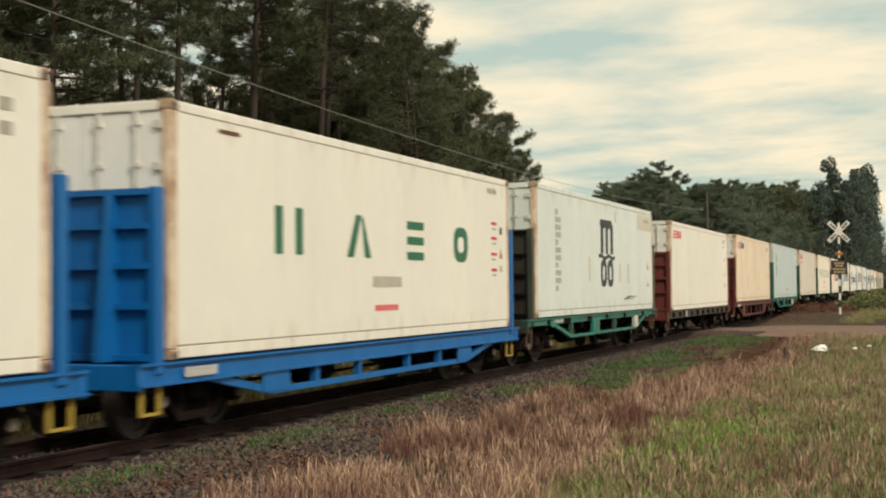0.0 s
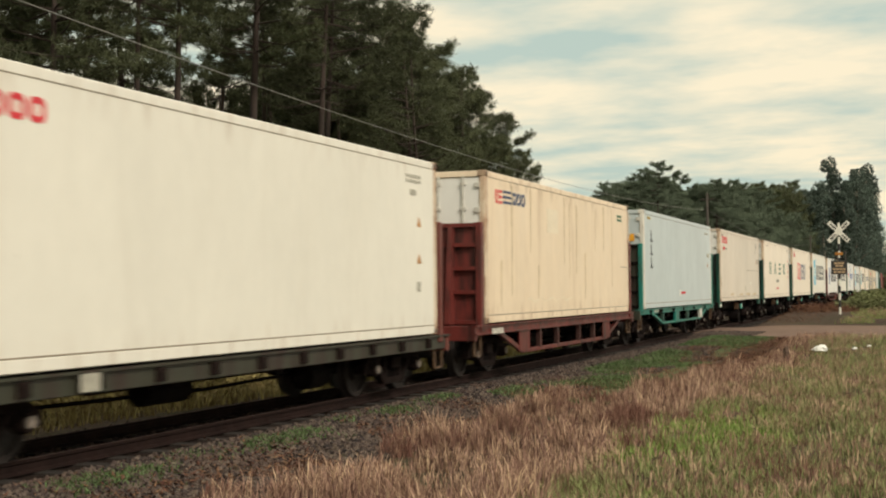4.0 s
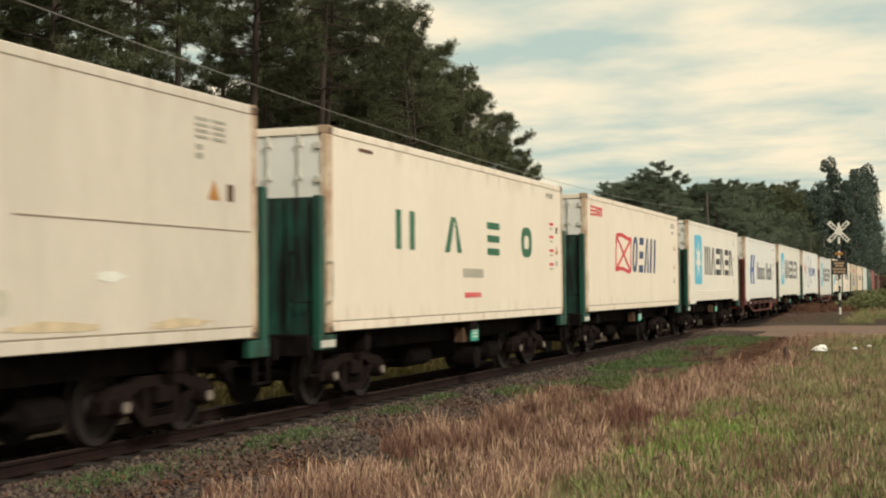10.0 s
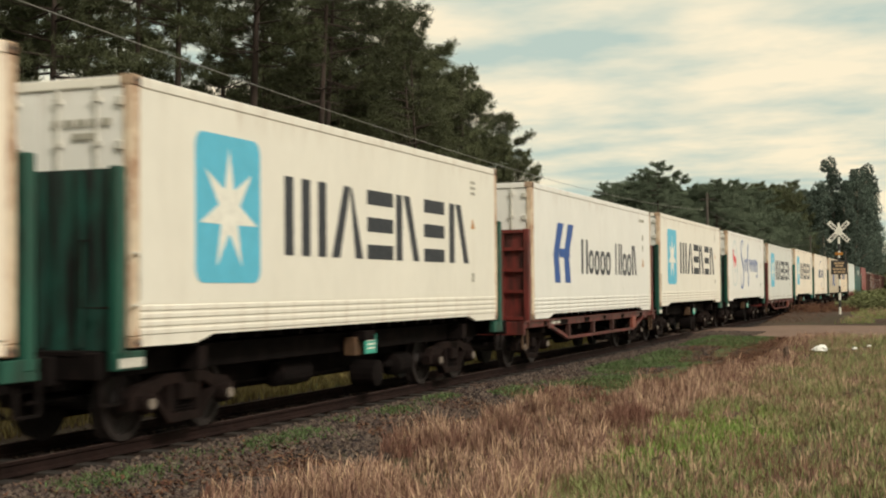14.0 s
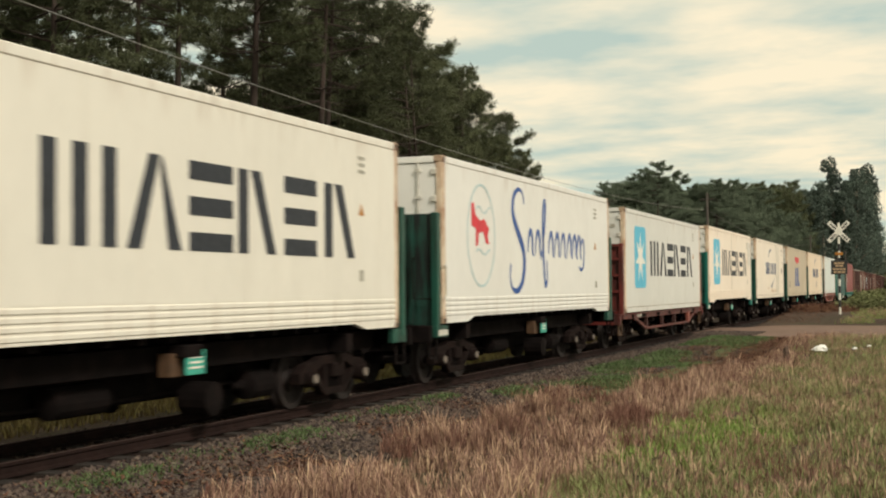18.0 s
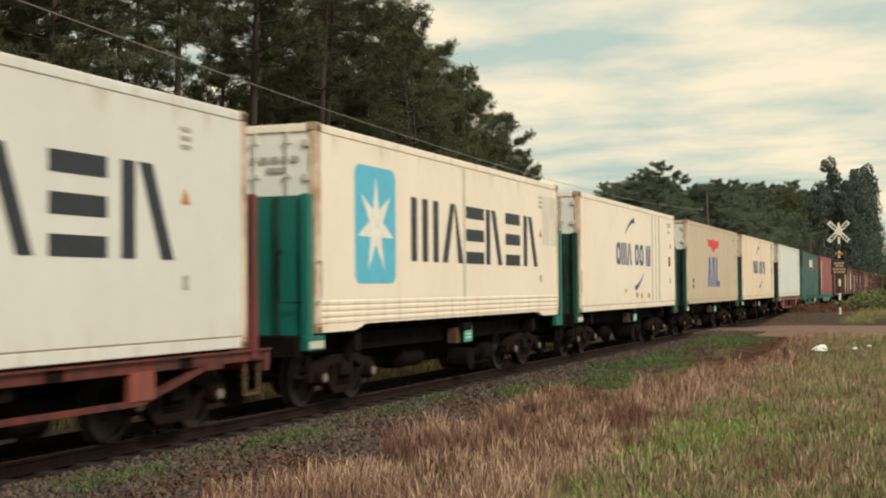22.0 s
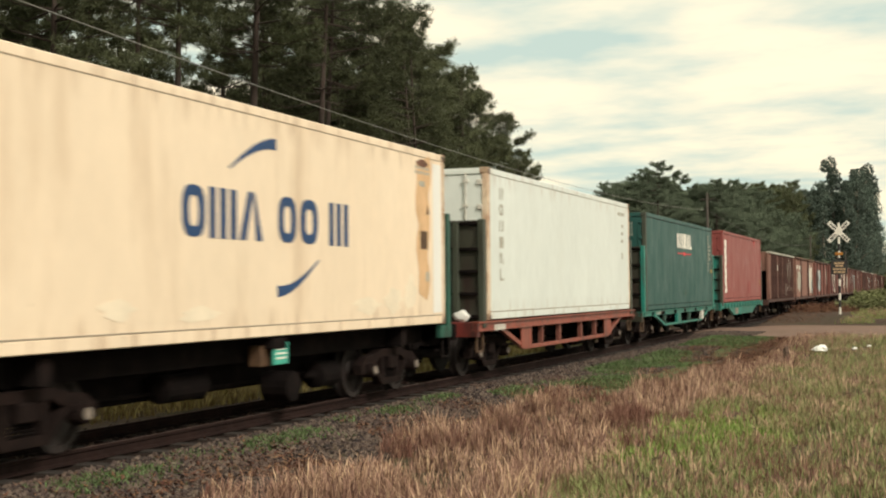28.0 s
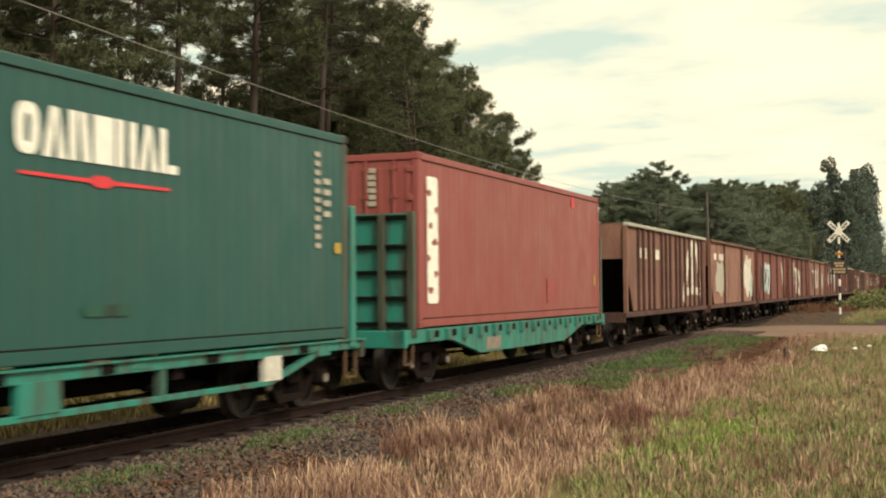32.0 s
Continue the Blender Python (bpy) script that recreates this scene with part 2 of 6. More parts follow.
BARK = material("pine bark", (0.042, 0.028, 0.022), rough=0.95, var=0.35, scale=3, stretch=(1, 1, 0.3), bump=0.6, bump_scale=14)
GUM_BARK = material("pale gum bark", (0.22, 0.18, 0.14), rough=0.9, var=0.3, scale=2, stretch=(1, 1, 0.3))
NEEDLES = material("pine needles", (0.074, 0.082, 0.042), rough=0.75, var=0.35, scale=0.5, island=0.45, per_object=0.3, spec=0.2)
# Farther pines: distance haze is mixed into this paler, bluer needle colour.
FAR_NEEDLES = material("pine needles with painted haze", (0.128, 0.158, 0.108), rough=0.8, var=0.3, scale=0.3, island=0.25, per_object=0.15, spec=0.15)
GUM = material("gum leaves", (0.082, 0.108, 0.086), rough=0.7, var=0.25, scale=0.25, island=0.3, per_object=0.12, spec=0.2)
WOODS = material("far woods foliage", (0.098, 0.115, 0.068), rough=0.8, var=0.3, scale=0.2, island=0.4, spec=0.15)
POLE_WOOD = material("dark pole timber", (0.055, 0.045, 0.036), rough=0.9, var=0.25, scale=3, stretch=(1, 1, 0.2))
WIRE = material("grey cable", (0.22, 0.21, 0.19), rough=0.6, var=0.1)
BAG = material("white plastic bag", (0.8, 0.79, 0.74), rough=0.4, var=0.08, scale=8, bump=0.3)
LITTER = material("fallen brown leaf litter", (0.125, 0.062, 0.040), rough=0.9, var=0.2, scale=1.2, island=0.5, spec=0.15)
BAND_BLUE = material("blue sticker", (0.02, 0.06, 0.30), rough=0.5, var=0.1)
DEADWOOD = material("dead branch wood", (0.085, 0.052, 0.036), rough=0.9, var=0.3, scale=6)


def ground_material():
    """Earth, dry litter and moss on the verge; bare reddish dirt on the crossing road."""
    m = material("verge earth", (0.055, 0.036, 0.026), rough=0.95, var=0.3, scale=0.35, stain=(0.040, 0.060, 0.020), stain_amount=0.7, stain_scale=0.22, bump=0.6, bump_scale=18, spec=0.15)
    return m


GROUND = ground_material()
MOSS = material("mossy verge", (0.080, 0.098, 0.044), rough=0.95, var=0.35, scale=1.5, bump=0.6, bump_scale=14, spec=0.15, stain=(0.11, 0.07, 0.045), stain_amount=0.8, stain_scale=0.8)
DIRT = material("pink brown road dirt", (0.175, 0.115, 0.090), rough=0.95, var=0.14, scale=0.8, bump=0.4, bump_scale=10, spec=0.15, stain=(0.19, 0.14, 0.10), stain_amount=0.5, stain_scale=0.5)
# Bed under the rails: the train's shade is put into this dark colour.
BALLAST_BED = material("shade-darkened ballast bed", (0.022, 0.014, 0.011), rough=0.95, var=0.4, scale=7, bump=1.0, bump_scale=22, spec=0.15)

# ---- mesh helpers ----
CACHE = {}


def box(bm, x0, x1, y0, y1, z0, z1, bevel=0.0):
    """A box, with its edges chamfered when bevel is given."""
    vs = [bm.verts.new((x, y, z)) for x in (x0, x1) for y in (y0, y1) for z in (z0, z1)]
    fs = [bm.faces.new([vs[i] for i in q]) for q in ((0, 1, 3, 2), (4, 6, 7, 5), (0, 4, 5, 1), (2, 3, 7, 6), (0, 2, 6, 4), (1, 5, 7, 3))]
    if bevel:
        es = {e for f in fs for e in f.edges}
        bmesh.ops.bevel(bm, geom=list(es), offset=bevel, segments=1, affect="EDGES")


def prism(bm, pts, y0, y1):
    """A flat outline in x and z, given thickness along y."""
    a = [bm.verts.new((x, y0, z)) for x, z in pts]
    b = [bm.verts.new((x, y1, z)) for x, z in pts]
    n = len(pts)
    bm.faces.new(a)
    bm.faces.new(b[::-1])
    for i in range(n):
        bm.faces.new((a[i], b[i], b[(i + 1) % n], a[(i + 1) % n]))


def beam(bm, p, q, w, h):
    """A square bar from p to q."""
    p, q = Vector(p), Vector(q)
    d = (q - p).normalized()
    side = d.cross(Vector((0, 0, 1)) if abs(d.z) < 0.9 else Vector((0, 1, 0))).normalized()
    top = side.cross(d)
    ring = [[bm.verts.new(c + side * (sx * w / 2) + top * (sz * h / 2)) for sx, sz in ((-1, -1), (1, -1), (1, 1), (-1, 1))] for c in (p, q)]
    bm.faces.new(ring[0][::-1]), bm.faces.new(ring[1])
    for i in range(4):
        bm.faces.new((ring[0][i], ring[0][(i + 1) % 4], ring[1][(i + 1) % 4], ring[1][i]))


def tube(bm, pts, radii, sides=8, cap=True):
    """A round tube along points with a radius at each."""
    rings = []
    n = len(pts)
    for i, p in enumerate(pts):
        p = Vector(p)
        d = (Vector(pts[min(i + 1, n - 1)]) - Vector(pts[max(i - 1, 0)])).normalized()
        u = d.cross(Vector((0, 1, 0)) if abs(d.y) < 0.9 else Vector((1, 0, 0))).normalized()
        w = d.cross(u)
        rings.append([bm.verts.new(p + (u * math.cos(a) + w * math.sin(a)) * radii[i]) for a in [2 * math.pi * k / sides for k in range(sides)]])
    for a, b in zip(rings, rings[1:]):
        for k in range(sides):
            bm.faces.new((a[k], a[(k + 1) % sides], b[(k + 1) % sides], b[k]))
    if cap:
        bm.faces.new(rings[0][::-1]), bm.faces.new(rings[-1])


def lathe(bm, profile, sides=24):
    """A body turned round the y axis: profile of (y, radius)."""
    rings = [[bm.verts.new((r * math.cos(a), y, r * math.sin(a))) for a in [2 * math.pi * k / sides for k in range(sides)]] for y, r in profile]
    for a, b in zip(rings, rings[1:]):
        for k in range(sides):
            bm.faces.new((a[k], b[k], b[(k + 1) % sides], a[(k + 1) % sides]))
    bm.faces.new(rings[0]), bm.faces.new(rings[-1][::-1])


def mesh_of(name, bm, mat, smooth=False):
    bmesh.ops.recalc_face_normals(bm, faces=bm.faces)
    me = bpy.data.meshes.new(name)
    bm.to_mesh(me)
    bm.free()
    me.materials.append(mat)
    if smooth:
        me.shade_smooth()
    return me


def link(name, me, parent=None, at=(0, 0, 0), label=""):
    ob = new(name, me)
    ob.location = at
    if parent:
        ob.parent = parent
    return tagged(ob, label)


def part(name, bm, mat, parent, label="", at=(0, 0, 0), smooth=False):
    return link(name, mesh_of(name, bm, mat, smooth), parent, at, label)


def shared(name, key, mat, build, parent, at=(0, 0, 0), label="", smooth=False):
    """A part whose mesh is shared with all alike parts."""
    key = (name, key, mat.name)
    if key not in CACHE:
        bm = bmesh.new()
        build(bm)
        CACHE[key] = mesh_of(name, bm, mat, smooth)
    return link(name, CACHE[key], parent, at, label)


def bulk(name, verts, faces, mat, label, category):
    me = bpy.data.meshes.new(name)
    me.from_pydata(verts, [], faces)
    me.materials.append(mat)
    return tagged(new(name, me), label, category, kind="stuff")


# ---- the line: straight past the camera, then a very gentle bend ----
BEND, BEND_AT, HALF_WIDTH = 0.000052, -29.78, 1.219


def line_at(s, off=0.0):
    """Place beside the line, s metres along it and off metres from its centre (away from the camera is positive), and its heading."""
    d = max(0.0, s - BEND_AT)
    a = BEND * d
    x = min(s, BEND_AT) + math.sin(a) / BEND
    y = (1 - math.cos(a)) / BEND
    o = off + HALF_WIDTH
    return x - o * math.sin(a), y + o * math.cos(a), a


def on_line(s, off=0.0, z=0.0):
    x, y, a = line_at(s, off)
    return pose(x, y, z, 0, 0, math.degrees(a))


def smooth(a, b, x):
    t = min(1.0, max(0.0, (x - a) / (b - a)))
    return t * t * (3 - 2 * t)


def ground_z(x, y):
    """Height of the ground; the top of the rails is 0."""
    c = line_at(max(x, -100))[1]
    d = y - c
    n = noise.noise(Vector((x * 0.13, y * 0.21, 0.3))) * 0.09 + noise.noise(Vector((x * 0.6, y * 0.6, 4.2))) * 0.035
    bed = -0.17
    near = -0.30 + 0.28 * smooth(34, 46, x) + 0.30 * smooth(55, 64, x) + n
    far = -0.34 + 0.25 * smooth(4, 9, d) + n
    side = near if d < 0 else far
    k = smooth(1.25, 2.3, abs(d))
    z = bed * (1 - k) + side * k
    cross = smooth(45, 48, x) * (1 - smooth(55, 59, x)) * (1 - smooth(1.5, 4, abs(d)))
    return z * (1 - cross) - 0.05 * cross


def build_ground():
    xs = [-900, -300, -100, -40, -15] + [i * 0.5 for i in range(0, 90)] + [45 + i * 1.2 for i in range(40)] + [95, 105, 120, 140, 165, 200, 260, 340, 450, 650, 1000, 1800, 3500]
    ys = [-3500, -1200, -400, -120, -50, -25, -16, -12] + [-10 + 0.35 * i for i in range(54)] + [9, 9.6, 11, 14, 20, 32, 60, 120, 300, 900, 3000]
    verts = [(x, y, ground_z(x, y)) for x in xs for y in ys]
    m = len(ys)
    faces = [(i * m + j, (i + 1) * m + j, (i + 1) * m + j + 1, i * m + j + 1) for i in range(len(xs) - 1) for j in range(m - 1)]
    me = bpy.data.meshes.new("ground")
    me.from_pydata(verts, [], faces)
    for mat in (GROUND, DIRT, BALLAST_BED, MOSS):
        me.materials.append(mat)
    for p in me.polygons:
        x, y, _ = p.center
        d = y - line_at(x)[1]
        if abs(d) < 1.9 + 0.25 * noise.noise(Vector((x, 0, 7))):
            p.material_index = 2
        elif 22 < x < 44 and -3.7 < d and noise.noise(Vector((x * 0.35, y * 0.5, 9.1))) > -0.22:
            p.material_index = 3
        edge = 1.2 * noise.noise(Vector((x * 0.4, y * 0.5, 1.5)))
        if 43.6 + edge + 0.5 * min(0, d + 2) + 4.0 * smooth(-4.2, -1.2, d) * smooth(3, 1, d) < x < 56.8 + edge * 0.4 and abs(d) < 30:
            p.material_index = 1
    me.shade_smooth()
    tagged(new("ground", me), "earth verge with dry litter and moss, crossed by a dirt road", "ground", kind="structure")


build_ground()


def build_track():
    track = tagged(new("railway_track"), "single narrow-gauge track with rusty rails on stone ballast", "railway track", kind="structure")
    for off, label in ((-0.535, ""), (0.535, "")):
        for name, mat, prof in (("rail", RAIL, [(-0.065, -0.145), (0.065, -0.145), (0.065, -0.130), (0.012, -0.110), (0.012, -0.045), (0.033, -0.035), (0.033, -0.003), (-0.033, -0.003), (-0.033, -0.035), (-0.012, -0.045), (-0.012, -0.110), (-0.065, -0.130)]),
                                ("rail_head", RAIL_TOP, [(-0.026, -0.003), (0.026, -0.003), (0.020, 0.0), (-0.020, 0.0)])):
            bm = bmesh.new()
            rows = []
            for s in [-80, -40, 0, 15] + [30 + 20 * i for i in range(35)]:
                rows.append([bm.verts.new((*line_at(s, off + y)[:2], z)) for y, z in prof])
            for a, b in zip(rows, rows[1:]):
                for k in range(len(prof)):
                    bm.faces.new((a[k], b[k], b[(k + 1) % len(prof)], a[(k + 1) % len(prof)]))
            part(name, bm, mat, track)
    for i in range(190):
        s = -12 + i * 0.62
        x, y, a = line_at(s)
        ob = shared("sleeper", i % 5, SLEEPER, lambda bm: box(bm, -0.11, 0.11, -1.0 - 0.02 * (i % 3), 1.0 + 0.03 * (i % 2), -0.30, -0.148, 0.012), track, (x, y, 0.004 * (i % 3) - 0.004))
        ob.rotation_euler = (0, 0, a + 0.02 * math.sin(i * 1.7))


build_track()

# ---- rolling stock ----
WHEEL_RADIUS = 0.42
WHEELSETS = []


def flat_rect(x0, x1, z0, z1, c=0.0):
    """A rectangle, with cut corners when c is given."""
    if not c:
        return [(x0, z0), (x1, z0), (x1, z1), (x0, z1)]
    return [(x0 + c, z0), (x1 - c, z0), (x1, z0 + c), (x1, z1 - c), (x1 - c, z1), (x0 + c, z1), (x0, z1 - c), (x0, z0 + c)]


def bogie(parent, x):
    """A three-piece freight bogie: bolster, side frames on coil springs, two wheelsets."""
    def bolster(bm):
        box(bm, -0.16, 0.16, -0.92, 0.92, 0.40, 0.60, 0.02)
        tube(bm, [(0, 0, 0.58), (0, 0, 0.66)], [0.19, 0.19], 16)
    b = shared("bogie", 0, BOGIE, bolster, parent, (x, 0, 0), "cast steel bogie caked in brown dust, coloured dark as in shade")

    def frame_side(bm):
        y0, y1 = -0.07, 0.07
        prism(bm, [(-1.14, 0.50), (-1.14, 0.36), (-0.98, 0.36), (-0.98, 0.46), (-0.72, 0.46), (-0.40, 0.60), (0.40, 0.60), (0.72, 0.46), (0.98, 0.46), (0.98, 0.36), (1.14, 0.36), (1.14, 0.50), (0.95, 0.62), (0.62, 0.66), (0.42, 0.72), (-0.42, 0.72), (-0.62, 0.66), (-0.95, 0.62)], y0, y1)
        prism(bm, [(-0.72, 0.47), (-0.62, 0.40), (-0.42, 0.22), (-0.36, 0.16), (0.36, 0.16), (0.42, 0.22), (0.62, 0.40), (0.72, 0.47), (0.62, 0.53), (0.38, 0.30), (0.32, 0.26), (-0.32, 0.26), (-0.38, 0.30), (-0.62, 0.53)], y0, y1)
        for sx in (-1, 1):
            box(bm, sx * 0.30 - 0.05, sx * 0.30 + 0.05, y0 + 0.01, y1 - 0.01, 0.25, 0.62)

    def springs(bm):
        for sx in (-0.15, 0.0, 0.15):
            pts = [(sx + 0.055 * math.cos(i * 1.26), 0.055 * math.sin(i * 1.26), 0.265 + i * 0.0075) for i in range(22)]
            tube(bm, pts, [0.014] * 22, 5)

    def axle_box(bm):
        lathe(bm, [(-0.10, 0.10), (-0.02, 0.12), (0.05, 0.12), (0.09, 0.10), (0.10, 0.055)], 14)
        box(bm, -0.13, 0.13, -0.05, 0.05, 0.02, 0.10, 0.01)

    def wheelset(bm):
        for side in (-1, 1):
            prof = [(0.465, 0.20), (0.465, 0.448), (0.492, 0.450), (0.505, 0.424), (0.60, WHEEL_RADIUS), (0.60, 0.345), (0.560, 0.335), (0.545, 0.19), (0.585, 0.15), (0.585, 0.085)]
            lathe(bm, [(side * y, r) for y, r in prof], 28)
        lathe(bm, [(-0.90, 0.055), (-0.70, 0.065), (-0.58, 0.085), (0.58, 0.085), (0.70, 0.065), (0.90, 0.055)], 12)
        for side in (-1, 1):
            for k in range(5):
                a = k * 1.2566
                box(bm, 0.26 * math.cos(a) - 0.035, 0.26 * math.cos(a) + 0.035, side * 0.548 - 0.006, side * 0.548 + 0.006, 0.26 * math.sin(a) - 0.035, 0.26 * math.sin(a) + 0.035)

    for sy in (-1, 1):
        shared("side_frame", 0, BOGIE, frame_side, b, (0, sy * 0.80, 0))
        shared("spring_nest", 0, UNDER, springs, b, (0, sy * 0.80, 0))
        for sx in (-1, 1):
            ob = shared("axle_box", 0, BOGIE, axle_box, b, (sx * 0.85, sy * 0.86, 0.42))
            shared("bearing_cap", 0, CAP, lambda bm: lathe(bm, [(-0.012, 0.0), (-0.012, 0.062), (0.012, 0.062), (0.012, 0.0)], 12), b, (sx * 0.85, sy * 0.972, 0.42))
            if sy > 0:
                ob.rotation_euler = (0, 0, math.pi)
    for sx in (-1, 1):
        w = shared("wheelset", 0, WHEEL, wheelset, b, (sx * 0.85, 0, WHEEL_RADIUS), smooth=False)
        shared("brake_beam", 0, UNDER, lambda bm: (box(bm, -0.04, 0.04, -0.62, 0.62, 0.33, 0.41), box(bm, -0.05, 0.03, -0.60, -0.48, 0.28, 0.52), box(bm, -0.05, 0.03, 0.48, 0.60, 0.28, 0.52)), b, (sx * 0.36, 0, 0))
    return b


def coupler(parent, x, side):
    def build(bm):
        box(bm, 0, 0.42, -0.075, 0.075, 0.60, 0.76, 0.01)
        prism(bm, [(0.36, 0.56), (0.58, 0.56), (0.58, 0.82), (0.36, 0.82)], -0.13, 0.13)
        tube(bm, [(0.1, -0.25, 0.66), (0.35, -0.27, 0.45), (0.55, -0.22, 0.38)], [0.028] * 3, 6)
    ob = shared("coupler", 0, UNDER, build, parent, (x, 0, 0))
    if side < 0:
        ob.rotation_euler = (0, 0, math.pi)


def bulkhead(parent, side, mat, style, deck, high=1.92, panel_mat=None):
    """The upright end frame that holds the container; built for the low end, turned for the high end."""
    x = -6.27

    def panel(bm):
        box(bm, -0.02, 0.02, -1.16, 1.16, 0.0, high - 0.02)
    p = shared("bulkhead", (style, high), GRIMED if mat is W_GREEN else (panel_mat or DIM_PANEL) if style == "slats" else mat, panel, parent, (side * -x, 0, deck - 0.02), "steel end bulkhead of the wagon")
    if side > 0:
        p.rotation_euler = (0, 0, math.pi)
    for y in (-1.16, 1.16):
        shared("edge_post", (style, high), mat, lambda bm: box(bm, -0.09, 0.06, -0.06, 0.06, -0.12, high, 0.012), p, (0, y, 0))
    if style == "ribbed":
        for z in (0.06, 0.62, 1.06, 1.50, high - 0.05):
            shared("rib", 0, mat, lambda bm: box(bm, -0.10, -0.02, -1.10, 1.10, -0.035, 0.035), p, (0, 0, z))
        for y in (-0.62, 0.20):
            def brace(bm):
                prism(bm, [(-0.02, 0.02), (-0.34, 0.02), (-0.34, 0.08), (-0.11, high - 0.08), (-0.02, high - 0.08)], -0.05, 0.05)
            shared("brace", high, mat, brace, p, (0, y, 0))
    elif style == "slats":
        shared("mid_post", high, mat, lambda bm: box(bm, -0.13, -0.02, -0.06, 0.06, -0.02, high - 0.03, 0.012), p, (0, -0.66, 0))
        for z in (0.10, 0.52, 0.94, 1.36, high - 0.08):
            shared("rib", 1, UNDER, lambda bm: box(bm, -0.09, -0.02, -1.10, 1.10, -0.03, 0.03, 0.008), p, (0, 0, z))
    else:
        for y in (-0.72, -0.25, 0.45):
            shared("rib", (2, high), GRIMED, lambda bm: box(bm, -0.07, -0.02, -0.03, 0.03, 0.03, high - 0.04), p, (0, y, 0))
        for y, z0, z1 in ((-0.95, 0.45, 1.15), (0.05, 0.30, 0.95)):
            shared("grab_bar", (z0, z1), BOGIE, lambda bm: tube(bm, [(-0.03, -0.16, z0), (-0.13, -0.16, z0), (-0.13, 0.16, z0), (-0.13, 0.16, z1), (-0.03, 0.16, z1)], [0.014] * 5, 5), p, (0, y, 0))
        shared("platform", 0, UNDER, lambda bm: box(bm, -0.42, -0.09, -1.0, 1.0, -0.03, 0.01), p)
        shared("winch_housing", 0, mat, lambda bm: box(bm, -0.26, -0.02, 0.30, 0.86, 1.10, 1.62, 0.03), p)
    return p


def steps(parent, x, mat, deck):
    def build(bm):
        for sx in (-0.17, 0.17):
            beam(bm, (sx, 0, -0.05), (sx, 0, -0.46), 0.055, 0.03)
        beam(bm, (-0.17, 0, -0.45), (0.17, 0, -0.45), 0.04, 0.03)
    for sx in (-1, 1):
        for sy in (-1, 1):
            shared("step", 0, mat, build, parent, (sx * x, sy * 1.12, deck - 0.12))


def underframe(parent, deep, deck):
    """Centre sill, cross bearers, brake gear."""
    if deep:
        def sill(bm):
            prism(bm, [(-6.6, 0.62), (-5.9, 0.60), (-3.6, 0.60), (-2.9, 0.36), (2.9, 0.36), (3.6, 0.60), (5.9, 0.60), (6.6, 0.62), (6.6, 0.92), (-6.6, 0.92)], -0.30, 0.30)
    else:
        def sill(bm):
            prism(bm, [(-6.6, 0.60), (-3.0, 0.58), (-2.2, 0.50), (2.2, 0.50), (3.0, 0.58), (6.6, 0.60), (6.6, 0.84), (-6.6, 0.84)], -0.20, 0.20)
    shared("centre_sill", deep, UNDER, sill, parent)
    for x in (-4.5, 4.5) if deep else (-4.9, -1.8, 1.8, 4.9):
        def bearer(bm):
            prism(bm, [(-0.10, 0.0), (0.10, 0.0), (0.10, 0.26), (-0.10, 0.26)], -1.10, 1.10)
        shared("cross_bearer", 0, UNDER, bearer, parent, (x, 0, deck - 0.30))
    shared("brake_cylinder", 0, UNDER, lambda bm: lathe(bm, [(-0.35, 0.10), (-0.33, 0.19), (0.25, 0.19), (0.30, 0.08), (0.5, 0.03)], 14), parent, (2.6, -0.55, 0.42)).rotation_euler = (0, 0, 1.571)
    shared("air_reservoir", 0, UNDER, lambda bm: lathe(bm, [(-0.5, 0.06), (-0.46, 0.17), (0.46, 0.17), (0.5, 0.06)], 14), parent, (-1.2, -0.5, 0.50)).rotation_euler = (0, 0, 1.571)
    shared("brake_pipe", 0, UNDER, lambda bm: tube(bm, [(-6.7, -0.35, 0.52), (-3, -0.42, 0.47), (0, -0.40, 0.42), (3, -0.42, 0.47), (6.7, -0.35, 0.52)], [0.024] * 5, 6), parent)


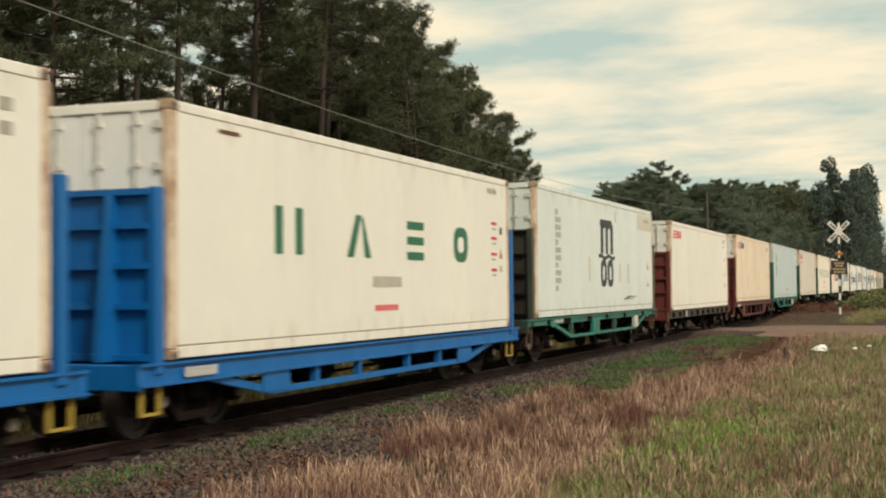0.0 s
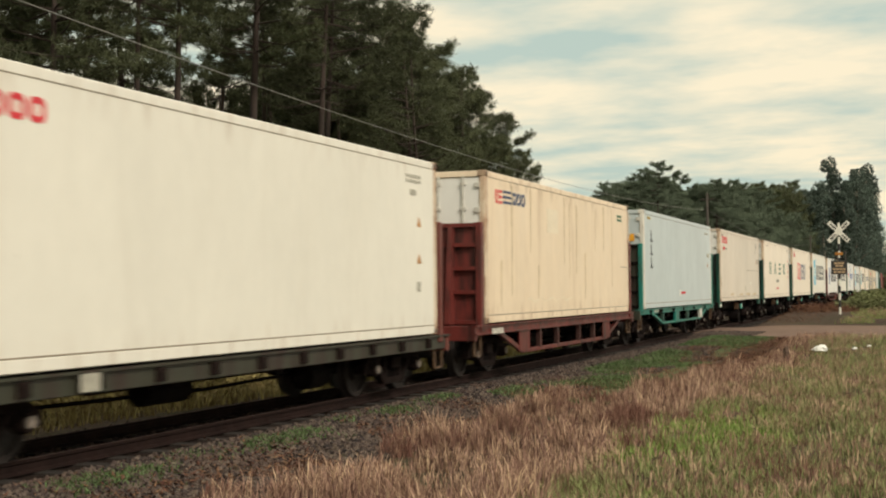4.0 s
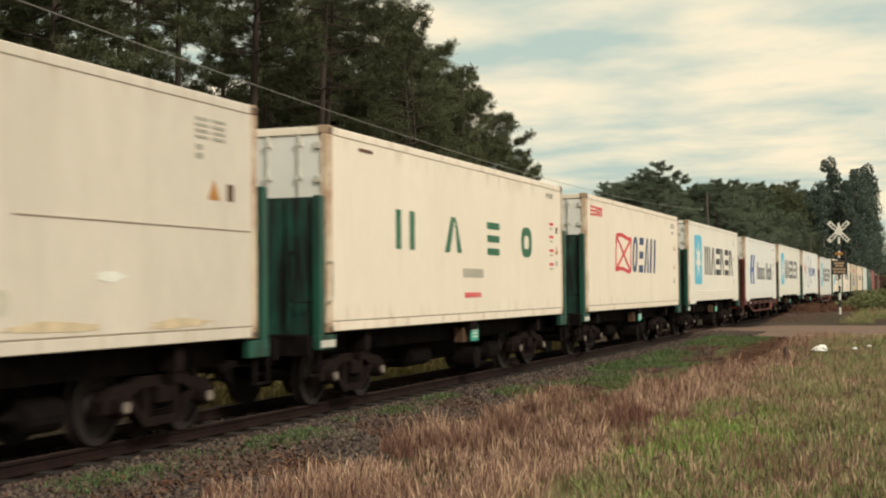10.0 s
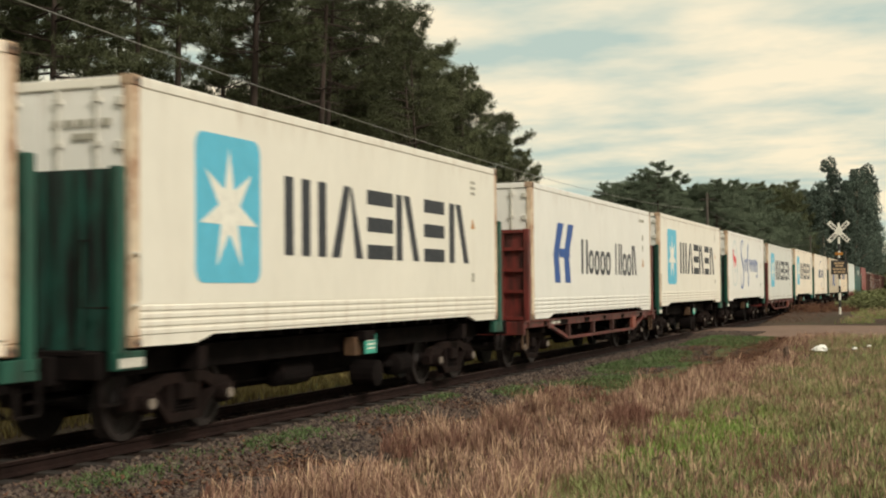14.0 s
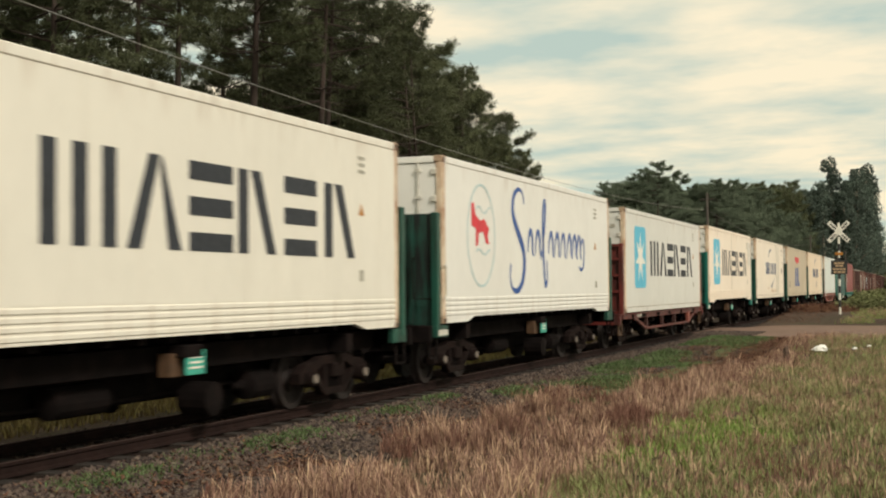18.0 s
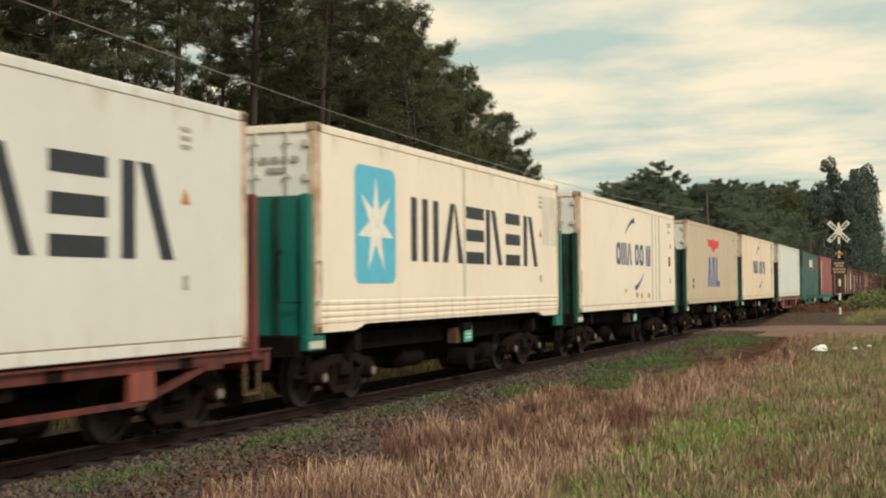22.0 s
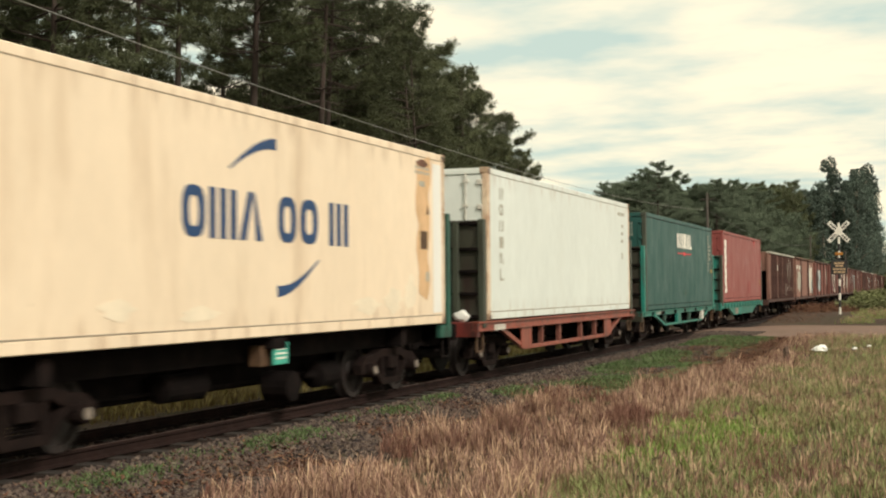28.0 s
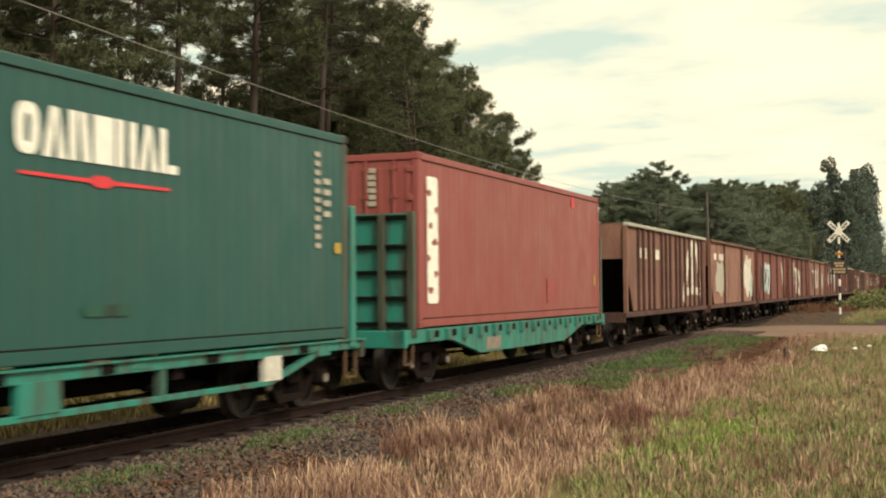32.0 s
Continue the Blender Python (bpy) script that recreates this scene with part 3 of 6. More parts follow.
def wagon(kind, mat, deck, style, label, post_mat=None, plate=HARDWARE, step_mat=OCHRE):
    w = tagged(new("flat_wagon"), label, "freight wagon", "wagons of the train")
    underframe(w, kind == "deep", deck)
    for side in (-1, 1):
        bogie(w, side * (4.5 if kind == "deep" else 5.0))
        coupler(w, side * 6.6, side)
        bulkhead(w, side, post_mat or mat, style, deck, panel_mat=W_TEAL if kind == "belly" else None)
        shared("end_beam", deck, UNDER if kind == "deep" else DIM_PANEL if kind == "light" and mat is W_TEAL else W_RED if mat is W_ORANGE else mat, lambda bm: box(bm, -0.06, 0.06, -1.2, 1.2, -0.30, -0.02, 0.01), w, (side * 6.62, 0, deck))
    steps(w, -6.35, step_mat, deck)
    sill_top = deck - 0.015
    for sy in (-1, 1):
        y = sy * 1.13
        if kind == "truss":
            low = 0.0 if mat is W_BLUE else 0.10
            shared("side_sill", deck, mat, lambda bm: (box(bm, -6.68, 6.68, -0.05, 0.05, -0.25 + 0.7 * low, 0, 0.008), box(bm, -6.68, 6.68, -0.10, 0.07, -0.03, 0, 0), box(bm, -6.68, 6.68, -0.10, 0.07, -0.25 + 0.7 * low, -0.22 + 0.7 * low, 0)), w, (0, y, sill_top))
            shared("lower_chord", deck, mat, lambda bm: box(bm, -3.68, 3.68, -0.04, 0.04, -0.54 - low, -0.46 - low, 0.006), w, (0, y, sill_top))
            for sx in (-1, 1):
                shared("diagonal", (sx, deck), mat, lambda bm: beam(bm, (sx * 5.2, 0, -0.22 + 0.7 * low), (sx * 3.62, 0, -0.50 - low), 0.08, 0.09), w, (0, y, sill_top))
                shared("gusset", (sx, low), mat, lambda bm: prism(bm, [(sx * 3.56 - 0.36, -0.50 - low), (sx * 3.56 + 0.36, -0.50 - low), (sx * 3.56 + 0.36, -0.22 + 0.7 * low), (sx * 3.56 - 0.36, -0.22 + 0.7 * low)], -0.055, -0.035), w, (0, y, sill_top))
            for x in (-2.35, -0.95, 0.95, 2.35):
                shared("truss_post", low, mat, lambda bm: box(bm, -0.05, 0.05, -0.045, 0.045, -0.48 - low, -0.22 + 0.7 * low), w, (x, y, sill_top))
            [shared("label_bar", 0, HARDWARE, lambda bm: box(bm, -0.05, 0.05, -0.004, 0.004, -0.055, 0.055), w, (-5.75 + 0.14 * k, sy * 1.235, sill_top - 0.13)) for k in range(5)]
        elif kind == "light":
            # shallow sill with a slim truss slung under its middle
            shared("side_sill", "light", mat, lambda bm: (box(bm, -6.68, 6.68, -0.05, 0.05, -0.15, 0, 0.008), box(bm, -6.68, 6.68, -0.10, 0.07, -0.025, 0, 0)), w, (0, y, sill_top))
            shared("lower_chord", "light", mat, lambda bm: box(bm, -3.1, 3.9, -0.04, 0.04, -0.50, -0.435, 0.006), w, (0, y, sill_top))
            for xa, xb in ((-4.62, -3.04), (5.35, 3.84)):
                shared("diagonal", ("light", xa), mat, lambda bm: beam(bm, (xa, 0, -0.13), (xb, 0, -0.47), 0.07, 0.075), w, (0, y, sill_top))
                shared("gusset", ("light", xa), mat, lambda bm: box(bm, xa - 0.2, xa + 0.2, -0.062, -0.045, -0.20, -0.01, 0.004), w, (0, y, sill_top))
            for x in (-3.0, 1.38):
                shared("truss_post", "light", mat, lambda bm: box(bm, -0.05, 0.05, -0.045, 0.045, -0.44, -0.14), w, (x, y, sill_top))
            half = 0.32 if mat is W_TEAL else 0.06
            shared("truss_plate", half, mat, lambda bm: box(bm, -half, half, -0.055, 0.03, -0.45, -0.13, 0.006), w, (-0.72, y, sill_top))
            shared("truss_plate", "pale", HARDWARE if mat is W_TEAL else W_ORANGE, lambda bm: box(bm, -0.22, 0.22, -0.055, 0.03, -0.445, -0.13, 0.006), w, (3.9, y, sill_top))
            # Dark gaps beside the stakes, drawn as flat near-black patches on the sill.
            for x, wide in ((-5.05, 0.10), (-3.55, 0.32), (-1.45, 0.22), (0.35, 0.12), (2.4, 0.14), (4.75, 0.12)):
                shared("sill_clamp", wide, UNDER, lambda bm: box(bm, -wide, wide, -0.012, 0.012, -0.135, -0.005, 0.004), w, (x, sy * 1.185, sill_top))
            for x in (-4.4, -3.95, 0.9, 5.0):
                shared("worn_plate", x > 0, HARDWARE if x < 0 else mat, lambda bm: box(bm, -0.17, 0.17, -0.006, 0.006, -0.11, -0.03), w, (x, sy * 1.186, sill_top))
            for x in (-5.9, 0.2, 5.9):
                shared("support_pad", "light", RUST, lambda bm: box(bm, -0.16, 0.16, -0.10, 0.10, 0.0, 0.012, 0.004), w, (x, sy * 1.10, sill_top))
        elif kind == "belly":
            shared("side_sill", "belly", mat, lambda bm: prism(bm, [(-6.68, -0.22), (-4.5, -0.22), (-2.9, -0.53), (2.9, -0.53), (4.5, -0.22), (6.68, -0.22), (6.68, 0), (-6.68, 0)], -0.05, 0.05), w, (0, y, sill_top))
            for x in [-5.6 + 0.86 * i for i in range(14)]:
                # No opening is cut: a near-black patch paints the hole's shaded inside.
                shared("pocket_hole", 0, UNDER, lambda bm: box(bm, -0.13, 0.13, -0.008, 0.008, -0.16, -0.04, 0.004), w, (x + 0.34, sy * 1.181, sill_top))
                shared("stake_pocket", 0, mat, lambda bm: box(bm, -0.09, 0.09, -0.05, 0.05, -0.22, -0.02, 0.008), w, (x, sy * 1.20, sill_top))
            shared("label_plate", 1, CAP, lambda bm: box(bm, -0.42, 0.42, -0.004, 0.004, -0.12, 0.12), w, (-2.2, sy * 1.185, sill_top - 0.37))
        elif kind == "plain":
            shared("side_sill", "plain", DIM_PANEL, lambda bm: (box(bm, -6.68, 6.68, -0.05, 0.05, -0.24, 0, 0.008), box(bm, -6.68, 6.68, -0.10, 0.06, -0.03, 0)), w, (0, y, sill_top))
            for x in [-5.7 + 1.14 * i for i in range(11)]:
                shared("stake_pocket", 1, BOGIE, lambda bm: box(bm, -0.07, 0.07, -0.05, 0.05, -0.2, -0.05, 0.006), w, (x, sy * 1.19, sill_top))
            shared("label_plate", 2, MARK_DIM, lambda bm: box(bm, -0.16, 0.16, -0.006, 0.006, -0.09, 0.09), w, (-3.6, sy * 1.245, sill_top - 0.12))
        else:
            # corner brackets that carry the container, and the marker plate
            for sx in (-1, 1):
                shared("corner_bracket", sx, mat, lambda bm: box(bm, -0.22, 0.28, -0.06, 0.06, -0.21, -0.01, 0.01) if sx < 0 else box(bm, -0.26, 0.26, -0.05, 0.05, -0.22, -0.01, 0.01), w, (sx * 6.15, sy * 1.16, sill_top))
            # Added dark web: stands in for shade in the gap below the container.
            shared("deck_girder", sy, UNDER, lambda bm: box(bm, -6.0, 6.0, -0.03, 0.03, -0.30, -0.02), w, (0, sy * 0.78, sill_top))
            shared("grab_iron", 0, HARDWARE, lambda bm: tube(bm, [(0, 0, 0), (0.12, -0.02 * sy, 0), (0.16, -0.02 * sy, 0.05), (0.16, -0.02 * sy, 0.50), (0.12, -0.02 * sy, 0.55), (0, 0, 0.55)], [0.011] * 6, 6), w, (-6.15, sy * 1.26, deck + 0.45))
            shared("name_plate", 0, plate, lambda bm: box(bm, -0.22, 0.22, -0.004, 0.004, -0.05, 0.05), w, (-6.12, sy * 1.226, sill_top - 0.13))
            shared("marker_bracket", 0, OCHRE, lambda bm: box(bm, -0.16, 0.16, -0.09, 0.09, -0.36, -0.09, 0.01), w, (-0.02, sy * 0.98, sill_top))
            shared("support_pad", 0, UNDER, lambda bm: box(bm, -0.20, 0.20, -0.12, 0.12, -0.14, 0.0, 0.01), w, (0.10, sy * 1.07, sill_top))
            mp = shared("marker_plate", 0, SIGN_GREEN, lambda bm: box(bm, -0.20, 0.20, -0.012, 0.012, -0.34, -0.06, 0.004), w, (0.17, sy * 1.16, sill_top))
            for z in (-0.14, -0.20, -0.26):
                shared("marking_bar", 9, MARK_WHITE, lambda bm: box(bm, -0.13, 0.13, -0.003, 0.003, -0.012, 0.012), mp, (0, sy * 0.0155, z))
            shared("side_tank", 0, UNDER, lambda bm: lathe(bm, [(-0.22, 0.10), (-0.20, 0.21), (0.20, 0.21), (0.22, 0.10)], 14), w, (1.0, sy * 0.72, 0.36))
    return w


# ---- containers ----
LEN, WID, HIGH = 12.192, 2.438, 2.896


def container(paint_mat, label, shift=0.0, ribbed=False, corrugated=False, rail_mat=None, post_mat=None, end_mat=None, high=HIGH):
    c = tagged(new("shipping_container"), label, "shipping container", "containers on the train")
    rail_mat = rail_mat or paint_mat
    post_mat = post_mat or (POST_PALE if paint_mat is COOL else RUSTY_PAINT)
    hx, hy = LEN / 2, WID / 2
    seam = BOGIE if corrugated else SEAL
    gear = paint_mat if corrugated else HARDWARE

    def wall(bm):
        if corrugated:
            # shallow trapezoid folds
            n, x = 44, -hx + 0.12
            step = (LEN - 0.24) / n
            y = -0.02
            pts = []
            for i in range(n):
                a = x + i * step
                pts += [(a, 0.0), (a + step * 0.30, 0.0), (a + step * 0.5, 0.003), (a + step * 0.80, 0.003)]
            pts.append((hx - 0.12, 0.0))
            lo = [bm.verts.new((px, py, 0.15)) for px, py in pts]
            hi = [bm.verts.new((px, py, high - 0.10)) for px, py in pts]
            for i in range(len(pts) - 1):
                bm.faces.new((lo[i], lo[i + 1], hi[i + 1], hi[i]))
        else:
            # flush panels with narrow seams
            box(bm, -hx + 0.15, hx - 0.15, 0.003, 0.05, 0.125 if ribbed else 0.165, high - 0.125)
    for sy in (-1, 1):
        ob = shared("side_wall", (ribbed, corrugated, high), paint_mat, wall, c, (0, sy * (hy - 0.004 - (0.0 if not corrugated else 0.012)), 0))
        if sy > 0:
            ob.rotation_euler = (0, 0, math.pi)
        if not corrugated:
            step = (LEN - 0.30) / 10
            low = 0.47 if ribbed else 0.165
            for i in range(10):
                x = -hx + 0.15 + i * step + shift
                shared("wall_panel", (ribbed, high, i, shift), paint_mat, lambda bm: box(bm, x + 0.0003, x + step - 0.0003, 0.0, 0.02, low, high - 0.137), ob, (-shift, 0, 0))
            for k in range(4 if ribbed else 0):
                shared("rib", "c", paint_mat, lambda bm: box(bm, -hx + 0.15, hx - 0.15, -0.012, 0.02, 0, 0.066, 0.012), ob, (0, 0, 0.13 + 0.085 * k))
        shared("top_rail", high, rail_mat, lambda bm: box(bm, -hx + 0.16, hx - 0.16, -0.04, 0.04, -0.12, 0, 0.012), c, (0, sy * (hy - 0.042), high - 0.01))
        if ribbed:
            shared("bottom_rail", "cut", rail_mat, lambda bm: prism(bm, [(-hx + 0.16, 0.0), (-hx + 1.25, 0.0), (-hx + 1.65, 0.09), (hx - 1.65, 0.09), (hx - 1.25, 0.0), (hx - 0.16, 0.0), (hx - 0.16, 0.12), (-hx + 0.16, 0.12)], -0.04, 0.04), c, (0, sy * (hy - 0.043), 0.01))
        else:
            shared("bottom_rail", 0, rail_mat, lambda bm: box(bm, -hx + 0.16, hx - 0.16, -0.04, 0.04, 0.012, 0.15, 0.012), c, (0, sy * (hy - 0.040), 0))
            shared("joint_strip", 0, seam, lambda bm: box(bm, -hx + 0.16, hx - 0.16, -0.02, 0.02, 0, 0.016), c, (0, sy * (hy - 0.022), 0.150))
        shared("joint_strip", high, seam, lambda bm: box(bm, -hx + 0.16, hx - 0.16, -0.02, 0.02, 0, 0.008), c, (0, sy * (hy - 0.0225), high - 0.134))
        for sx in (-1, 1):
            shared("corner_post", high, post_mat, lambda bm: box(bm, -0.078, 0.078, -0.06, 0.06, 0.118, high - 0.118, 0.015), c, (sx * (hx - 0.08), sy * (hy - 0.063), 0))
            for z in (0, high - 0.118):
                def casting(bm):
                    box(bm, -0.089, 0.089, -0.081, 0.081, 0, 0.118, 0.012)
                cc = shared("corner_casting", 0, CASTING if post_mat is RUSTY_PAINT else post_mat, casting, c, (sx * (hx - 0.089), sy * (hy - 0.080), z))
                # The casting is solid; its dark hole is a flat black patch.
                shared("casting_hole", 0, SIGN_BLACK, lambda bm: prism(bm, flat_rect(-0.032, 0.032, 0.03, 0.09, 0.02), -0.002, 0.002), cc, (0, sy * 0.0825, 0))
    shared("roof", (high, corrugated), paint_mat, lambda bm: (box(bm, -hx + 0.02, hx - 0.02, -hy + 0.085, hy - 0.085, high - 0.06, high - 0.012), *[box(bm, -hx + 0.5 + 0.62 * i, -hx + 0.62 + 0.62 * i, -hy + 0.12, hy - 0.12, high - 0.012, high - 0.004) for i in range(19)]), c)
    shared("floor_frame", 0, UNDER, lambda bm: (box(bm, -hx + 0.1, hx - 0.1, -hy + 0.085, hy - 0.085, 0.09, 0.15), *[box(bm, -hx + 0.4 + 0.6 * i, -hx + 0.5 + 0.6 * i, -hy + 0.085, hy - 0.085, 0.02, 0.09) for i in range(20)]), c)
    # door end towards the camera, plain end away from it
    end_mat = end_mat or (WHITE if paint_mat in (CREAM, IVORY, DULL, WARM, TAN) else paint_mat)
    for sy in (-1, 1):
        d = shared("door", (high, corrugated, sy), end_mat, lambda bm: box(bm, -0.03, 0.03, -0.55, 0.55, 0.16, high - 0.13, 0.012), c, (-hx + 0.06, sy * 0.555, 0))
        for i in range(5 if corrugated else 0):
            shared("door_rib", high, end_mat, lambda bm: box(bm, -0.045, -0.028, -0.045, 0.045, 0.3, high - 0.25, 0.008), d, (0, -0.455 + 0.25 * i, 0))
        for y in (-0.28, 0.22):
            shared("lock_rod", high, gear, lambda bm: (tube(bm, [(0, 0, 0.12), (0, 0, high - 0.10)], [0.018] * 2, 8), *[box(bm, -0.02, 0.05, -0.05, 0.05, z, z + 0.05) for z in (0.3, 0.95, high - 0.75, high - 0.28)]), d, (-0.062, sy * y, 0))
        for z in (0.4, 1.0, 1.6, high - 0.75, high - 0.28):
            shared("hinge", 0, gear, lambda bm: box(bm, -0.03, 0.012, -0.05, 0.05, -0.05, 0.05, 0.008), d, (-0.04, sy * 0.50, z))
    shared("end_header", high, paint_mat, lambda bm: box(bm, -0.05, 0.05, -hy + 0.16, hy - 0.16, high - 0.125, high - 0.012, 0.01), c, (-hx + 0.055, 0, 0))
    shared("end_sill", high, paint_mat, lambda bm: box(bm, -0.05, 0.05, -hy + 0.16, hy - 0.16, 0.012, 0.15, 0.01), c, (-hx + 0.055, 0, 0))
    shared("end_wall", high, paint_mat, lambda bm: (box(bm, -0.03, 0.03, -hy + 0.13, hy - 0.13, 0.02, high - 0.02), *[box(bm, 0.028, 0.045, -hy + 0.2 + 0.34 * i, -hy + 0.32 + 0.34 * i, 0.2, high - 0.2) for i in range(6)]), c, (hx - 0.06, 0, 0))
    return c


def end_mark(parent, name, y0, y1, z0, z1, mat, label=""):
    """A sticker or plate on the door end; y grows away from the camera."""
    bm = bmesh.new()
    box(bm, -0.002, 0.002, y0, y1, z0, z1)
    return part(name, bm, mat, parent, label, (-LEN / 2 + 0.006, 0, 0))


def decal(parent, name, pts, mat, label="", depth=0.004):
    """A painted shape on the side of a container that faces the camera; outline in x from its near end and z from its base."""
    bm = bmesh.new()
    for outline in (pts if isinstance(pts[0][0], (tuple, list)) else [pts]):
        prism(bm, [(x - LEN / 2, z) for x, z in outline], -depth / 2, depth / 2)
    return part(name, bm, mat, parent, label, (0, -WID / 2 - 0.0035 + 0.004, 0))

# ---- the train: place of each wagon along the line at nine seconds, and its speed ----
SPEED, SLOWING = 8.2746, -0.00286


def gone(t):
    return SPEED * (t - 9) + SLOWING * (t - 9) ** 2 / 2


TRUSS, DEEP = "truss", "deep"
TEAL_TRUSS = ("light", W_TEAL, "slats", "teal green flat wagon with trussed sides and rusty bogies")
RED_TRUSS = ("light", W_RED, "ribbed", "red oxide flat wagon with trussed sides and dusty bogies")
GREEN_DEEP = (DEEP, W_GREEN, "panel", "green flat wagon with a deep grimy centre sill")
BLUE_TRUSS = (TRUSS, W_BLUE, "ribbed", "bright blue flat wagon with trussed sides and tall end frames")
CONSIST = [
    # near end, far end, deck, wagon, container paint and label, options, marks
    (-76.50, -64.31, 0.900, BLUE_TRUSS, IVORY, "ivory refrigerated container with rusty corner castings", {}, "grey_lines"),
    (-62.25, -50.06, 0.900, BLUE_TRUSS, IVORY, "ivory refrigerated container with four widely spaced green block shapes", {}, "green_four"),
    (-48.20, -36.01, 1.020, ("light", W_TEAL, "slats", "faded teal flat wagon with trussed sides and olive end frames"), PALE, "pale grey refrigerated container with a black stacked emblem", {}, "black_stack"),
    (-33.05, -20.86, 0.900, ("plain", W_MAROON, "ribbed", "dark maroon flat wagon with stake pockets"), IVORY, "ivory refrigerated container with a small red mark", {}, "red_small"),
    (-18.30, -6.11, 1.000, (TRUSS, W_RED, "ribbed", "dark red oxide flat wagon with deep trussed sides"), WARM, "stained yellowish container with vertical dirt streaks", {}, "red_black_small"),
    (-4.07, 8.12, 1.030, TEAL_TRUSS, COOL, "cool grey refrigerated container, nearly bare of markings", {}, "upright_small"),
    (10.40, 22.59, 1.065, GREEN_DEEP, DULL, "dull cream refrigerated container with a bold red corner mark", {}, "red_big"),
    (24.60, 36.79, 1.065, GREEN_DEEP, CREAM, "cream refrigerated container with four green block shapes", {}, "green_four"),
    (38.93, 51.12, 1.065, GREEN_DEEP, CREAM, "cream container with a red crossed box and slanted navy blocks", {}, "crossed_box"),
    (52.95, 65.14, 1.065, GREEN_DEEP, IVORY, "ivory ribbed container with a sky blue star emblem", {"ribbed": True}, "star"),
    (67.46, 79.65, 1.000, RED_TRUSS, WHITE, "white refrigerated container with a slanted blue emblem", {"ribbed": True}, "blue_flags"),
    (81.03, 93.22, 1.065, GREEN_DEEP, IVORY, "ivory ribbed container with a sky blue star emblem", {"ribbed": True}, "star"),
    (95.18, 107.37, 1.065, GREEN_DEEP, WHITE, "white ribbed container with red flag, pale oval and blue script", {"ribbed": True}, "oval_script"),
    (109.20, 121.39, 0.955, RED_TRUSS, OFF_WHITE, "greyed white container with a sky blue star on a red wagon", {}, "star"),
    (123.30, 135.49, 1.065, (DEEP, W_JADE, "panel", "bright teal green flat wagon with a deep grimy sill"), CREAM, "weathered ribbed container with a sky blue star and patched panel", {"ribbed": True}, "star_patched"),
    (137.35, 149.54, 1.065, GREEN_DEEP, CREAM, "cream container with navy blocks between two swooshes", {}, "swoosh"),
    (151.75, 163.94, 1.065, GREEN_DEEP, TAN, "tan refrigerated container with a red wing over blue blocks", {}, "red_wing"),
    (165.45, 177.64, 1.065, GREEN_DEEP, WARM, "yellowed cream container with navy blocks and rust at its far end", {}, "swoosh_rusted"),
    (179.95, 192.14, 1.065, (TRUSS, W_ORANGE, "slats", "bright red oxide flat wagon with trussed sides"), PALE, "pale grey container with a dim upright line of grey bars", {}, "upright_dim"),
    (194.35, 206.54, 0.970, TEAL_TRUSS, DEEP_GREEN, "dark green corrugated container with a white mark and red line", {"corrugated": True, "post_mat": W_OLIVE}, "white_mark"),
    (209.30, 221.49, 1.020, ("belly", W_TEAL, "slats", "teal green flat wagon with deep fish-bellied side sills"), BRICK, "brick red corrugated container with a white upright stripe", {"corrugated": True, "post_mat": BRICK}, "white_upright"),
]
ROLLING = []


def build_train():
    made = {}
    for s0, s1, deck, (kind, mat, style, label), paint_mat, clabel, options, marks in CONSIST:
        mid = (s0 + s1) / 2
        key = (kind, mat.name, style, deck)
        if key in made:
            w = copy_thing(made[key], on_line(mid))
        else:
            w = made[key] = wagon(kind, mat, deck, style, label, post_mat=W_OLIVE if style == "slats" and deck not in (1.03, 0.970) else None, step_mat=YELLOW if mat is W_BLUE else UNDER if kind == "deep" else OCHRE)
        if deck == 0.970:
            # teal boards with a faded name, set into the end frame
            end = [o for o in w.children if o.name.startswith("bulkhead") and o.location.x < 0][0]
            for z0, z1 in ((0.58, 1.10), (1.14, 1.70)):
                bm = bmesh.new()
                box(bm, -0.15, -0.115, -0.72, 0.30, z0, z1, 0.006)
                board = part("end_board", bm, TEAL_BOARD, end, "bright teal board")
            for k in range(4):
                shared("letter_bar", "board", MARK_WHITE, lambda bm: box(bm, -0.154, -0.149, 0, 0.14, 1.30, 1.50), board, (0, -0.62 + 0.20 * k, 0))
        c = container(paint_mat, clabel, 17.0 * len(ROLLING), **options)
        MARKS[marks](c) if marks in MARKS else None
        ROLLING.append((w, mid, 0.0))
        ROLLING.append((c, mid, deck))
        if marks == "upright_dim":
            bm = bmesh.new()
            bmesh.ops.create_icosphere(bm, subdivisions=2, radius=0.15)
            for v in bm.verts:
                v.co *= 1 + 0.4 * noise.noise(v.co * 11)
                v.co.z = max(-0.10, v.co.z * 0.75)
            bag = tagged(link("plastic_bag", mesh_of("plastic_bag", bm, BAG)), "crumpled white plastic bag on the wagon's end beam", "litter")
            ROLLING.append((bag, mid - 6.52, deck + 0.09, -0.82))


